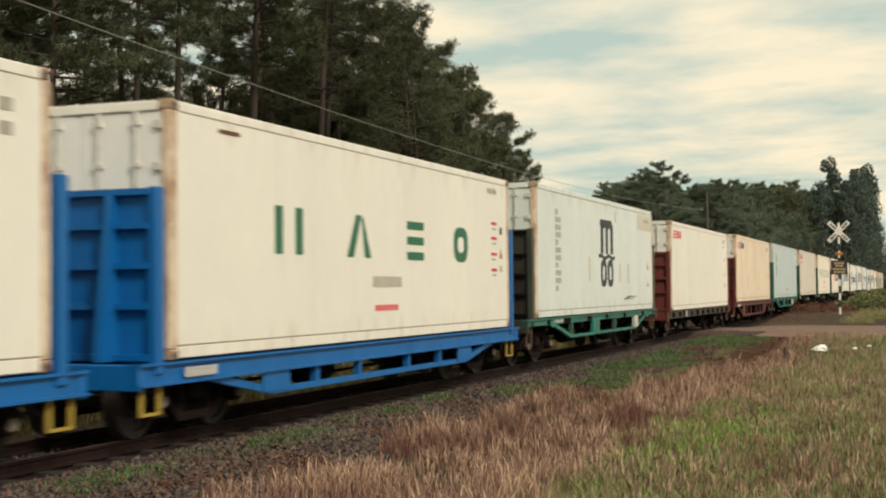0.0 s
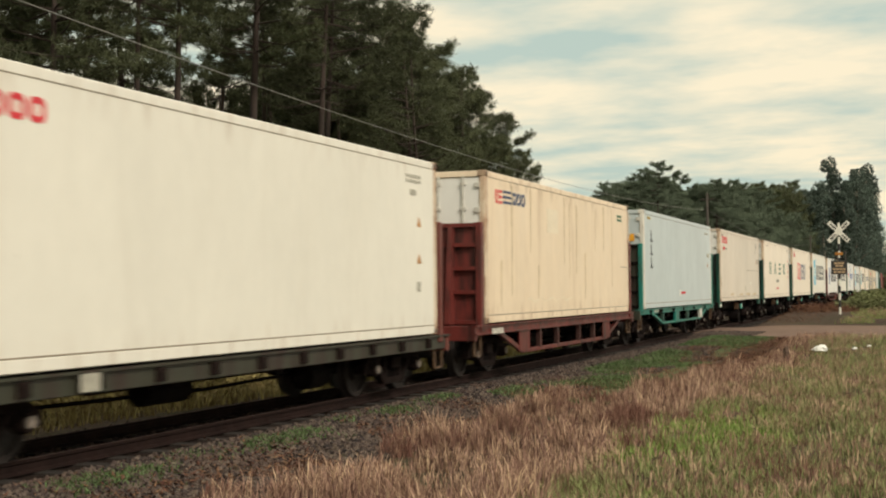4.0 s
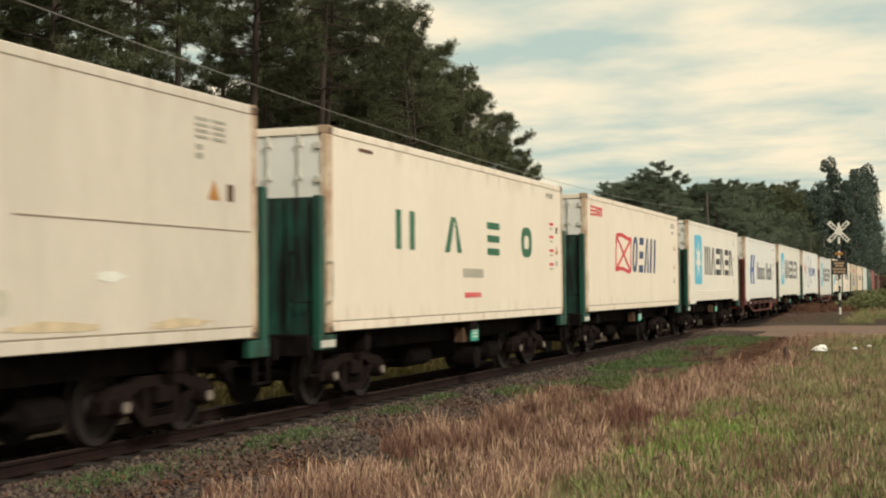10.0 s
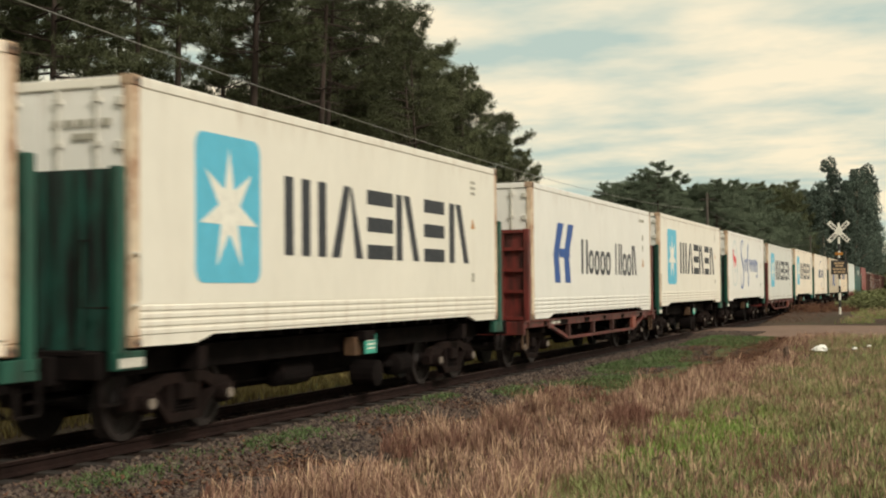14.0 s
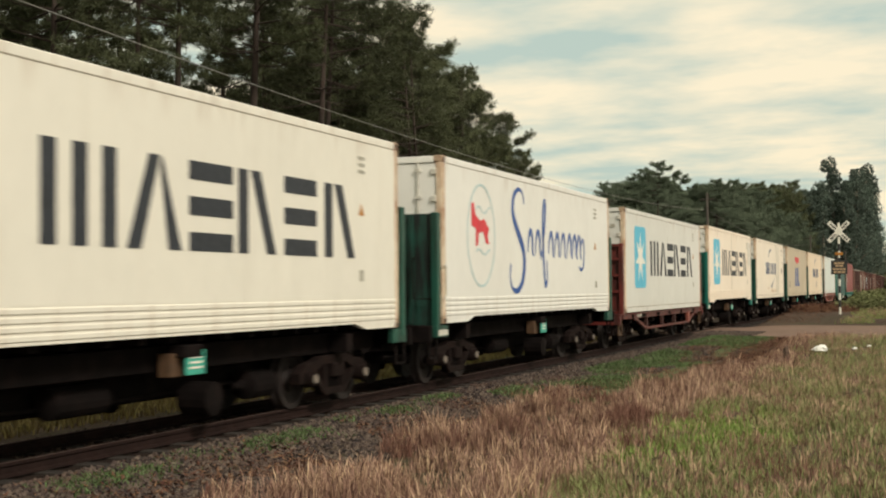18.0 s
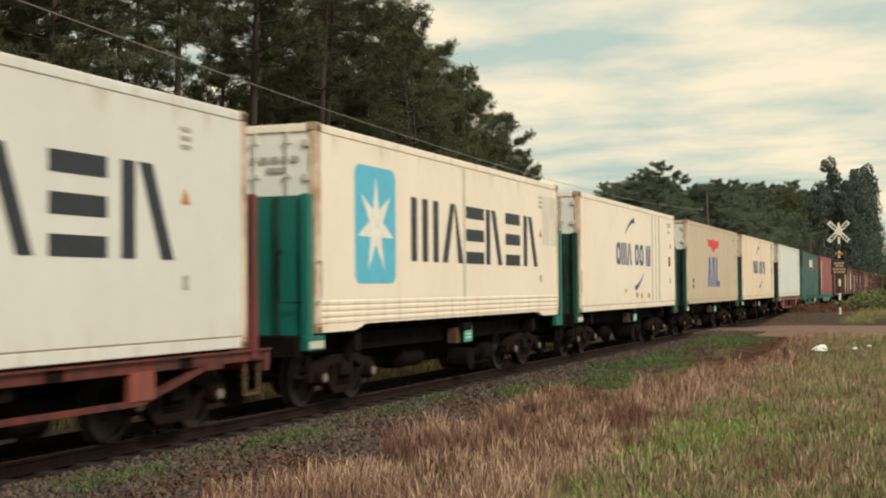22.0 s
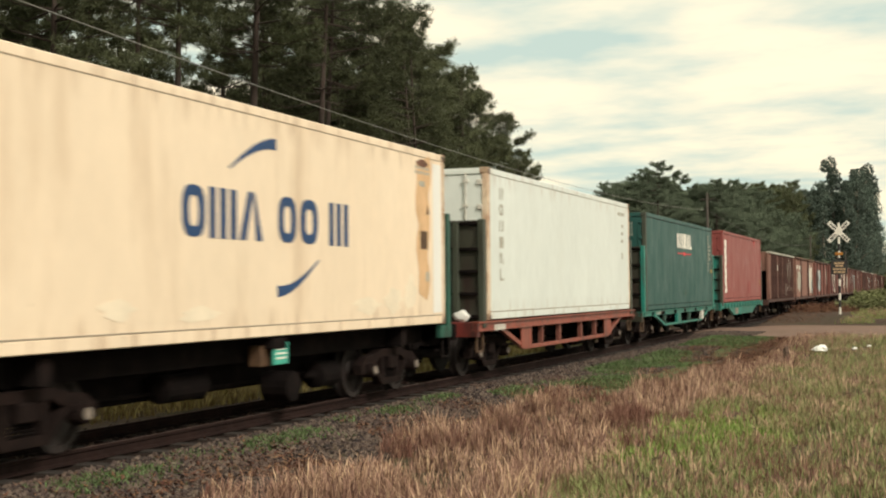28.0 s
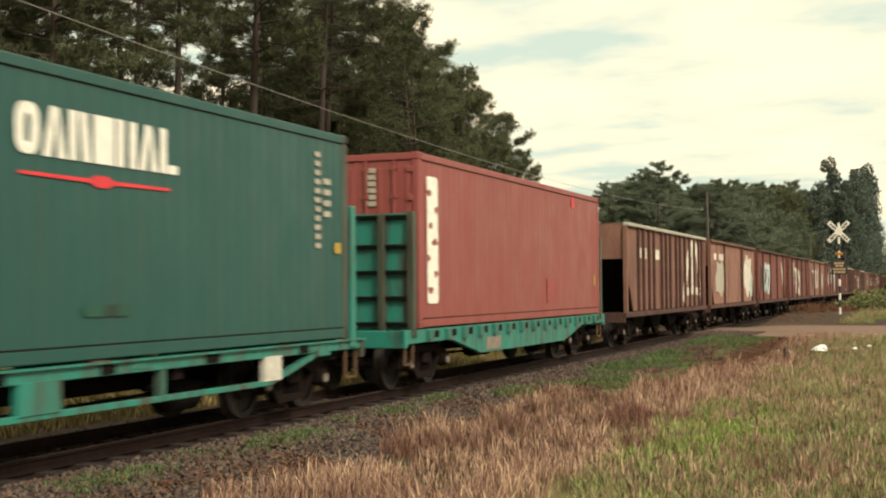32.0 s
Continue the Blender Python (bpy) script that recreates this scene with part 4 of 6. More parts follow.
# ---- painted marks on the containers: plain shapes only ----
def half_rings(x0, x1, z0, z1, k):
    """Two halves of an oval ring that fills the given box; k is its thickness."""
    cx, cz, rx, rz = (x0 + x1) / 2, (z0 + z1) / 2, (x1 - x0) / 2, (z1 - z0) / 2
    out = []
    for a0 in (90, 270):
        turn = [radians(a0 + 15 * i) for i in range(13)]
        sq = lambda v: math.copysign(abs(v) ** 0.7, v)
        outer = [(cx + rx * sq(math.cos(a)), cz + rz * sq(math.sin(a))) for a in turn]
        inner = [(cx + (rx - k) * sq(math.cos(a)), cz + (rz - k * 0.85) * sq(math.sin(a))) for a in turn]
        out.append(outer + inner[::-1])
    return out


def strokes(x0, x1, z0, z1, slant=0.0, w=0.27, plan="v"):
    """One painted sign of a name as plain shapes: bars (h, v, w), a leaning pair (a), an oval ring (o), a bar with a leaning one (d) or with a low one (l)."""
    wide, high = x1 - x0, z1 - z0
    k = wide * w
    if plan == "h":
        t = high * 0.21
        out = [[(x0, z), (x1, z), (x1, z + t), (x0, z + t)] for z in (z0, z0 + (high - t) / 2, z1 - t)]
    elif plan == "a":
        m = (x0 + x1) / 2
        out = [[(x0, z0), (x0 + k, z0), (m + k * 0.35, z1), (m - k * 0.45, z1)], [(x1 - k, z0), (x1, z0), (m + k * 0.55, z1), (m + k * 0.37, z1 - high * 0.10)]]
    elif plan == "o":
        out = half_rings(x0, x1, z0, z1, k)
    elif plan == "w":
        k *= 0.8
        out = [[(a, z0), (a + k, z0), (a + k, z1), (a, z1)] for a in (x0, (x0 + x1 - k) / 2, x1 - k)]
    elif plan == "d":
        out = [[(x0, z0), (x0 + k, z0), (x0 + k, z1), (x0, z1)], [(x1 - k, z0), (x1, z0), (x0 + k * 2.3, z1), (x0 + k * 1.3, z1)]]
    elif plan == "l":
        out = [[(x0, z0), (x0 + k, z0), (x0 + k, z1), (x0, z1)], [(x0 + k * 1.25, z0), (x1, z0), (x1, z0 + high * 0.2), (x0 + k * 1.25, z0 + high * 0.2)]]
    elif plan == "i":
        out = [[(x0, z0), (x1, z0), (x1, z1), (x0, z1)]]
    else:
        out = [[(a, z0), (a + k, z0), (a + k, z1), (a, z1)] for a in (x0, x1 - k)]
    return [[(x + slant * (z - z0), z) for x, z in outline] for outline in out]


def letters(c, spans, z0, z1, mat, slant=0.0, w=0.27, plan=""):
    for i, (x0, x1) in enumerate(spans):
        for outline in strokes(x0, x1, z0, z1, slant, w, plan[i:i + 1] or "v"):
            decal(c, "letter_bar", outline, mat)


def even(x0, x1, n, fill=0.8):
    step = (x1 - x0) / n
    return [(x0 + i * step, x0 + i * step + step * fill) for i in range(n)]


def bars(c, x0, x1, zs, h, mat, n=1, name="marking_bar"):
    for z in zs:
        for a, b in even(x0, x1, n, 0.72) if n > 1 else [(x0, x1)]:
            decal(c, name, flat_rect(a, b, z, z + h), mat, depth=0.007)


def triangle(c, x, z, r, mat=None):
    decal(c, "warning_triangle", [(x - r, z - r * 0.8), (x + r, z - r * 0.8), (x, z + r)], mat or SIGN_ORANGE)


def curved(pts, n=6):
    """A smooth path through points."""
    out = []
    for i in range(len(pts) - 1):
        a, b, c, d = pts[max(0, i - 1)], pts[i], pts[i + 1], pts[min(len(pts) - 1, i + 2)]
        for k in range(n):
            t = k / n
            out.append(tuple(b[j] + 0.5 * t * (c[j] - a[j] + t * (2 * a[j] - 5 * b[j] + 4 * c[j] - d[j] + t * (3 * (b[j] - c[j]) + d[j] - a[j]))) for j in (0, 1)))
    return out + [pts[-1]]


def ribbon(pts, width):
    """The outline of a brush stroke along points; its width may taper."""
    n = len(pts)
    edge = []
    for i, (x, z) in enumerate(pts):
        (ax, az), (bx, bz) = pts[max(0, i - 1)], pts[min(n - 1, i + 1)]
        dx, dz = bx - ax, bz - az
        d = math.hypot(dx, dz) or 1
        w = (width(i / (n - 1)) if callable(width) else width) / 2
        edge.append(((x - dz / d * w, z + dx / d * w), (x + dz / d * w, z - dx / d * w)))
    return [a for a, b in edge] + [b for a, b in reversed(edge)]


def blot(c, x, z, w, h, mat, label=""):
    """A ragged stain on the side of a container."""
    turn = [k * math.pi / 14 for k in range(28)]
    pts = [(x + w / 2 * math.cos(a) * (1 + 0.18 * math.sin(3 * a + 5 * x) + 0.15 * math.sin(7 * a + 2 * z)), z + h / 2 * math.sin(a) * (1 + 0.2 * math.cos(2 * a + x) + 0.15 * math.sin(5 * a + 3 * x))) for a in turn]
    decal(c, "stain", pts, mat, label, 0.003)


def rounded(x0, x1, z0, z1, r):
    pts = []
    for cx, cz, a0 in ((x1 - r, z0 + r, -90), (x1 - r, z1 - r, 0), (x0 + r, z1 - r, 90), (x0 + r, z0 + r, 180)):
        pts += [(cx + r * math.cos(radians(a0 + 15 * k)), cz + r * math.sin(radians(a0 + 15 * k))) for k in range(7)]
    return pts


def small_print(c, tri=(1.25, 1.85), colour=None):
    """The usual data lines and warning marks towards the far end."""
    bars(c, 10.85, 11.5, (2.56, 2.48), 0.05, MARK_DIM, 4)
    bars(c, 11.0, 11.25, (2.28,), 0.09, MARK_DIM)
    for z in tri:
        triangle(c, 11.38, z, 0.09, colour)
    bars(c, 11.28, 11.42, (0.72,), 0.16, MARK_DIM)


def green_four(c):
    letters(c, ((2.44, 3.22), (4.61, 5.47), (6.89, 7.61), (9.04, 9.77)), 1.23, 1.85, INK_GREEN, 0.0, 0.27, "vaho")
    bars(c, 5.54, 6.67, (0.80,), 0.16, MARK_DIM, 7)
    bars(c, 5.62, 6.52, (0.44,), 0.09, INK_RED, 6)
    bars(c, 10.9, 11.45, (2.56,), 0.1, MARK_DIM, 3)
    for z in (2.0, 1.72, 1.42, 1.12):
        bars(c, 11.12, 11.42, (z - 0.03,), 0.055, INK_RED)
        bars(c, 11.16, 11.38, (z - 0.12,), 0.03, MARK_DIM)
    triangle(c, 11.68, 1.42, 0.10)
    bars(c, 11.62, 11.74, (1.80,), 0.14, OCHRE)
    bars(c, 11.62, 11.74, (1.08,), 0.12, MARK_DIM)
    bars(c, 1.05, 1.55, (2.62,), 0.05, RUST)


def black_stack(c):
    for x0, x1, z0, z1 in ((5.74, 6.02, 1.5, 2.36), (6.26, 6.52, 1.5, 2.34), (6.80, 7.08, 1.5, 2.28)):
        decal(c, "emblem_bar", flat_rect(x0, x1, z0, z1, 0.03), INK_BLACK, "black bar of the stacked emblem")
    decal(c, "emblem_bar", flat_rect(5.7, 6.95, 2.16, 2.37, 0.06), INK_BLACK, depth=0.007)
    decal(c, "emblem", ribbon([(5.52 + 0.11 * i, 1.42 + 0.035 * math.sin(i * 0.8)) for i in range(17)], 0.10), INK_BLACK)
    for x0, x1 in ((5.73, 6.36), (6.46, 7.08)):
        for outline in half_rings(x0, x1, 0.66, 1.36, 0.19):
            decal(c, "emblem_ring", outline, INK_BLACK)
    for k in range(11):
        bars(c, 1.56, 1.73, (0.58 + 0.17 * k,), 0.12, MARK_DIM, name="upright_character")
    for k in range(9):
        if k not in (2, 5):
            bars(c, 1.80, 1.97, (0.75 + 0.17 * k,), 0.12, MARK_DIM, name="upright_character")
    for z in (1.25, 0.75):
        triangle(c, 11.45, z, 0.11)
    bars(c, 10.9, 11.7, (2.5,), 0.10, MARK_DIM, 5)
    decal(c, "repair_patch", flat_rect(10.1, 12.0, 2.28, 2.72), PATCH, "grey beige repair patch")
    for x, z, h in ((4.5, 0.8, 0.6), (7.8, 0.8, 0.5), (8.8, 0.75, 0.55), (7.3, 2.35, 0.3)):
        decal(c, "scrape", flat_rect(x, x + 0.16, z, z + h, 0.05), PATCH)
    for x0, z in ((8.4, 0.33), (8.7, 0.38)):
        decal(c, "rust_scrape", ribbon([(x0 + 0.25 * i, z + 0.012 * (i % 3)) for i in range(6)], lambda t: 0.035 * (1 - t) + 0.01), RUST)


def red_small(c):
    end_mark(c, "sticker", 0.05, 0.50, 2.04, 2.16, BAND_BLUE, "blue sticker")
    end_mark(c, "sticker", -0.55, -0.20, 2.06, 2.20, MARK_DIM)
    letters(c, even(0.39, 1.88, 5, 0.86), 2.35, 2.60, INK_RED, 0, 0.28, "hhooo")
    small_print(c)


def red_black_small(c):
    letters(c, even(0.59, 1.05, 2, 0.85), 2.30, 2.57, INK_RED, 0, 0.28, "oh")
    letters(c, even(1.08, 2.58, 5, 0.86), 2.32, 2.58, INK_NAVY, 0, 0.28, "hhooo")
    decal(c, "pale_patch", flat_rect(4.15, 5.04, 1.87, 2.39), PALE_CREAM, "cleaner pale patch")
    bars(c, 10.85, 11.4, (2.52, 2.42), 0.06, INK_GREEN, 3)
    # Not a marking: this thin dark line paints in the crease of a dent.
    bars(c, 11.2, 11.9, (1.2,), 0.02, SEAL)
    for x, z0, z1, w in ((3.45, 0.45, 1.15, 0.10), (5.55, 1.2, 2.7, 0.06), (8.45, 1.55, 2.55, 0.05), (6.0, 0.9, 2.6, 0.04), (6.6, 1.0, 2.6, 0.12), (1.6, 0.5, 2.7, 0.10), (2.9, 1.4, 2.7, 0.08), (7.4, 0.4, 1.5, 0.10), (9.3, 1.6, 2.7, 0.09), (10.2, 0.7, 2.7, 0.05), (0.9, 0.3, 1.2, 0.10)):
        decal(c, "dirt_streak", [(x, z0), (x + w * 0.4, z0), (x + w, z1), (x, z1)], DIRTY)
    decal(c, "dent_crease", ribbon([(2.6 + 0.28 * i, 0.42 + 0.05 * math.sin(i * 2.1)) for i in range(14)], lambda t: 0.012 + 0.03 * math.sin(t * 9) ** 2), PALE_CREAM)


def upright_small(c):
    for z0, z1 in ((1.98, 2.32), (1.58, 1.90), (1.20, 1.53)):
        decal(c, "letter_bar", flat_rect(1.02, 1.12, z0, z1), INK_BLACK)
        decal(c, "letter_bar", flat_rect(0.96, 1.28, z0, z0 + 0.07), INK_BLACK, depth=0.007)
    bars(c, 5.93, 6.71, (0.40,), 0.08, INK_RED, 5)
    end_mark(c, "sticker", -0.94, -0.68, 1.98, 2.19, AMBER, "amber yellow sticker")
    end_mark(c, "sticker", -0.42, -0.20, 2.34, 2.54, AMBER, "amber yellow sticker")
    end_mark(c, "sticker", -0.14, 0.30, 2.06, 2.18, BAND_BLUE, "blue sticker")
    bars(c, 5.62, 5.84, (0.36,), 0.18, MARK_WHITE)
    bars(c, 0.54, 0.97, (2.64,), 0.07, YELLOW)
    bars(c, 10.78, 11.56, (2.55,), 0.06, MARK_DIM, 4)
    bars(c, 11.2, 11.3, (1.7,), 0.14, MARK_DIM)
    bars(c, 11.5, 11.6, (1.7,), 0.16, YELLOW)
    triangle(c, 11.4, 1.44, 0.11)


def red_big(c):
    letters(c, even(0.52, 1.97, 5, 0.88), 2.34, 2.60, INK_RED, 0, 0.28, "hhooo")
    bars(c, 0.82, 1.28, (2.08,), 0.12, INK_RED, 4)
    bars(c, 0.58, 0.8, (2.10,), 0.04, MARK_DIM)
    bars(c, 1.32, 1.9, (2.10,), 0.06, MARK_DIM, 6)
    bars(c, 7.61, 12.0, (1.31,), 0.015, SEAL)
    bars(c, 0.35, 0.8, (2.64,), 0.04, RUST)
    decal(c, "scuff", rounded(7.2, 7.55, 0.38, 0.62, 0.1), PATCH)
    triangle(c, 11.15, 1.76, 0.13)
    bars(c, 11.45, 11.6, (1.66,), 0.2, OCHRE)
    bars(c, 10.75, 11.5, (2.56, 2.49, 2.42, 2.35), 0.035, MARK_DIM, 2)
    bars(c, 10.75, 10.9, (2.12, 2.22), 0.06, MARK_DIM)
    blot(c, 9.1, 0.75, 0.5, 0.10, MARK_WHITE, "pale scrape")
    for x, z, w in ((8.2, 0.26, 1.4), (10.4, 0.24, 1.2), (6.0, 0.25, 1.1), (3.2, 0.28, 0.8)):
        blot(c, x, z, w, 0.10, DIRTY)


def crossed_box(c):
    wave = lambda x: 0.04 * math.sin((x - 3.2) * 3.0)
    top = [(3.22 + 0.15 * i, 1.97 + wave(3.22 + 0.15 * i)) for i in range(13)]
    low = [(3.10 + 0.15 * i, 1.07 + wave(3.1 + 0.15 * i)) for i in range(13)]
    for k, edge in enumerate((top, low, [low[0], top[0]], [low[-1], top[-1]])):
        decal(c, "emblem_edge", ribbon(edge, 0.10), INK_RED, "edge of the red crossed box", 0.004 + 0.001 * k)
    decal(c, "emblem_cross", ribbon([low[0], top[-1]], 0.09), INK_RED, depth=0.009)
    decal(c, "emblem_cross", ribbon([low[-1], top[0]], 0.09), INK_RED, depth=0.011)
    letters(c, ((5.12, 5.72), (5.98, 6.52), (6.68, 7.35), (7.50, 8.26)), 1.02, 2.02, INK_NAVY, 0.16, 0.30, "ohav")
    letters(c, even(0.45, 1.7, 5, 0.88), 2.38, 2.62, INK_RED, 0, 0.28, "hhooo")
    small_print(c)
    triangle(c, 11.7, 1.85, 0.08, MARK_DIM)


def star(c):
    for k in range(5):
        end_mark(c, "marking_bar", -0.95 + 0.16 * k, -0.83 + 0.16 * k, 2.36, 2.44, MARK_DIM)
    end_mark(c, "marking_bar", -0.75, -0.45, 2.22, 2.29, MARK_DIM)
    decal(c, "emblem", rounded(1.25, 2.77, 0.69, 2.44, 0.17), INK_SKY, "sky blue emblem with rounded corners")
    cx, cz = 2.01, 1.55
    pts = []
    for k in range(14):
        a = math.pi / 2 + k * math.pi / 7
        r = 0.74 if k % 2 == 0 else 0.27
        pts.append((cx + r * 0.94 * math.cos(a), cz + r * math.sin(a)))
    decal(c, "emblem_star", pts, MARK_WHITE, "white seven-pointed star", 0.009)
    letters(c, ((3.43, 4.66), (4.84, 5.90), (6.06, 7.04), (7.17, 8.13), (8.36, 9.30), (9.55, 10.54)), 1.05, 2.08, INK_BLACK, 0, 0.25, "wahdhd")
    bars(c, 10.68, 10.9, (2.5, 2.4, 2.3), 0.05, MARK_DIM)
    triangle(c, 10.78, 1.76, 0.10)
    bars(c, 10.72, 10.84, (0.72,), 0.16, MARK_DIM)


def star_patched(c):
    star(c)
    decal(c, "repair_patch", flat_rect(10.95, 12.0, 1.52, 2.58), POST_PALE, "pale grey repair patch")
    decal(c, "seam_cover", flat_rect(5.9, 6.02, 0.15, 2.75), PATCH)


def blue_flags(c):
    for x in (1.75, 2.62):
        decal(c, "emblem", [(x, 0.78), (x + 0.45, 0.78), (x + 0.30, 1.42), (x + 0.75, 2.12), (x + 0.25, 2.12), (x - 0.12, 1.42)], INK_BLUE, "slanted blue bar of the emblem")
    decal(c, "emblem", flat_rect(2.1, 3.0, 1.35, 1.55), INK_BLUE, depth=0.007)
    spans = ((4.07, 4.68, 1.82), (4.79, 5.25, 1.58), (5.36, 5.85, 1.58), (5.95, 6.45, 1.58), (6.55, 7.05, 1.58), (7.6, 8.1, 1.82), (8.22, 8.36, 1.82), (8.46, 8.95, 1.58), (9.02, 9.5, 1.58), (9.62, 10.2, 1.82))
    for x0, x1, z1 in spans:
        for outline in strokes(x0, x1, 1.0 if z1 > 1.6 or x0 < 4.9 else 0.98, z1, 0, 0.27, "i" if x1 - x0 < 0.2 else "o" if z1 < 1.6 else "d" if x0 > 9 else "v"):
            decal(c, "letter_bar", outline, INK_BLACK)
    bars(c, 10.6, 11.3, (2.52,), 0.08, MARK_DIM, 5)
    bars(c, 11.0, 11.12, (2.0, 1.7), 0.16, MARK_DIM)
    triangle(c, 11.05, 1.35, 0.12)


def oval_script(c):
    ring = [(2.05 + 0.78 * math.cos(radians(12 * k)), 1.58 + 0.94 * math.sin(radians(12 * k))) for k in range(31)]
    for arc in (ring[:16], ring[15:]):
        decal(c, "emblem_oval", ribbon(arc, 0.045), INK_PALE, "half of a thin pale blue oval")
    decal(c, "emblem_flag", [(1.5, 2.15), (1.62, 2.18), (1.72, 1.95), (2.0, 1.85), (2.2, 1.9), (2.5, 1.72), (2.4, 1.6), (2.48, 1.42), (2.3, 1.45), (2.15, 1.66), (1.9, 1.62), (1.85, 1.4), (1.72, 1.38), (1.74, 1.7), (1.5, 1.75)], INK_RED, "red running shape")
    for z, k in ((2.06, 0.06), (1.28, 0.05)):
        decal(c, "emblem_wave", ribbon([(1.75 + 0.09 * i, z + k * math.sin(i * 0.9)) for i in range(10)], 0.035), INK_PALE)
    big = [(4.75, 2.33), (4.66, 2.52), (4.42, 2.60), (4.12, 2.50), (3.98, 2.25), (4.06, 1.98), (4.38, 1.68), (4.68, 1.38), (4.74, 1.05), (4.58, 0.72), (4.25, 0.55), (3.94, 0.60), (3.78, 0.82), (3.84, 1.08)]
    decal(c, "script_stroke", ribbon(curved(big), lambda t: 0.05 + 0.15 * math.sin(t * 3.14) ** 2), INK_BLUE, "large blue script stroke")
    decal(c, "script_stroke", ribbon(curved([(5.95, 1.2), (6.2, 1.75), (6.33, 2.3), (6.25, 2.47), (6.14, 2.2), (6.12, 1.6), (6.2, 0.9), (6.3, 0.65), (6.42, 0.8), (6.40, 1.2)]), lambda t: 0.05 + 0.08 * math.sin(t * 3.14)), INK_BLUE)
    for x in (5.2, 5.75, 6.75, 7.25, 7.75, 8.3, 8.75, 9.15):
        hump = [(x - 0.22, 1.34), (x - 0.15, 1.62), (x, 1.80), (x + 0.12, 1.64), (x + 0.14, 1.36), (x + 0.26, 1.28)]
        decal(c, "script_stroke", ribbon(curved(hump, 4), lambda t: 0.04 + 0.08 * math.sin(t * 3.14)), INK_BLUE)
    decal(c, "script_stroke", ribbon(curved([(9.35, 1.62), (9.52, 1.74), (9.62, 1.5), (9.56, 1.15), (9.35, 1.02), (9.15, 1.08)]), 0.08), INK_BLUE)
    bars(c, 10.6, 10.85, (2.5, 2.4, 2.3), 0.05, MARK_DIM)
    triangle(c, 10.72, 1.62, 0.10)
    bars(c, 10.7, 10.85, (0.6,), 0.16, MARK_DIM)


def swoosh(c):
    letters(c, ((3.83, 4.33), (4.42, 5.05), (5.12, 5.70), (6.12, 6.62), (6.74, 7.26), (7.62, 8.24)), 1.21, 1.81, INK_NAVY, 0, 0.29, "owaoow")
    up = [(4.87 + 0.1 * i, 2.06 + 0.40 * math.sin(min(1.57, 0.13 * i))) for i in range(13)]
    decal(c, "emblem_swoosh", ribbon(up, lambda t: 0.02 + 0.13 * t), INK_NAVY, "navy curved swoosh")
    dn = [(7.29 - 0.1 * i, 1.0 - 0.42 * math.sin(min(1.57, 0.13 * i))) for i in range(13)]
    decal(c, "emblem_swoosh", ribbon(dn, lambda t: 0.02 + 0.13 * t), INK_NAVY)
    small_print(c, (1.9,), OCHRE)
    bars(c, 11.05, 11.35, (1.25,), 0.30, OCHRE)


def swoosh_streaked(c):
    swoosh(c)
    for x, w in ((8.45, 0.16), (9.0, 0.10), (9.45, 0.22)):
        decal(c, "grime_streak", flat_rect(x, x + w, 0.2, 2.74), STREAK, "vertical grey grime streak")
    for x, z, w, h in ((6.35, 0.38, 0.36, 0.20), (6.95, 0.36, 0.3, 0.22), (7.95, 0.36, 0.4, 0.16), (4.9, 0.5, 0.25, 0.14), (6.55, 0.72, 0.18, 0.1)):
        blot(c, x, z, w, h, RUST_WASH, "rusty dent")
        blot(c, x + 0.04, z, w * 0.45, h * 0.5, RUST)


def swoosh_rusted(c):
    swoosh(c)
    decal(c, "rust_wash", ribbon([(11.18 + 0.05 * math.sin(i * 1.1), 2.72 - 0.15 * i) for i in range(16)], lambda t: 0.62 - 0.2 * t + 0.05 * math.sin(t * 23)), RUST_WASH, "orange rust wash down the panel")
    decal(c, "rust_wash", ribbon([(10.9 + 0.1 * i, 2.66) for i in range(6)], lambda t: 0.12 * math.sin(3.0 * t + 0.1) + 0.02), RUST, depth=0.007)
    for x, z, w, h in ((8.9, 0.36, 0.9, 0.22), (9.9, 0.42, 0.7, 0.35), (10.6, 0.55, 0.5, 0.5), (4.2, 0.33, 0.8, 0.16), (2.6, 0.4, 0.6, 0.2)):
        blot(c, x, z, w, h, PALE_CREAM, "rubbed dent")
    decal(c, "pale_patch", flat_rect(11.62, 12.0, 0.2, 2.7), WHITE)


def red_wing(c):
    decal(c, "emblem", [(4.28, 2.38), (5.4, 2.34), (5.62, 2.42), (5.75, 2.42), (5.95, 2.34), (7.10, 2.38), (6.9, 2.05), (6.2, 2.08), (5.85, 1.92), (5.6, 1.92), (5.2, 2.08), (4.6, 2.10)], INK_RED, "red spread-wing shape")
    letters(c, ((4.37, 5.25), (5.42, 6.15), (6.32, 7.17)), 0.60, 1.72, INK_BLUE, 0, 0.34, "adl")
    bars(c, 1.1, 1.35, (0.55, 0.75), 0.14, OCHRE)
    decal(c, "dent_crease", ribbon([(0.3 + 0.2 * i, 0.42 + 0.03 * math.sin(i * 1.7)) for i in range(14)], lambda t: 0.012 + 0.02 * math.sin(t * 8) ** 2), PALE_TAN)
    small_print(c)


def upright_dim(c):
    for k in range(6):
        for outline in strokes(0.70, 0.94, 0.75 + 0.315 * k, 0.97 + 0.315 * k, 0, 0.24, "ldivov"[k]):
            decal(c, "letter_bar", outline, MARK_DIM)
    bars(c, 10.8, 11.6, (2.52,), 0.08, MARK_DIM, 5)
    triangle(c, 11.3, 1.45, 0.10, MARK_DIM)
    for z in (2.2, 2.0, 1.8):
        bars(c, 11.2, 11.4, (z,), 0.08, MARK_DIM)


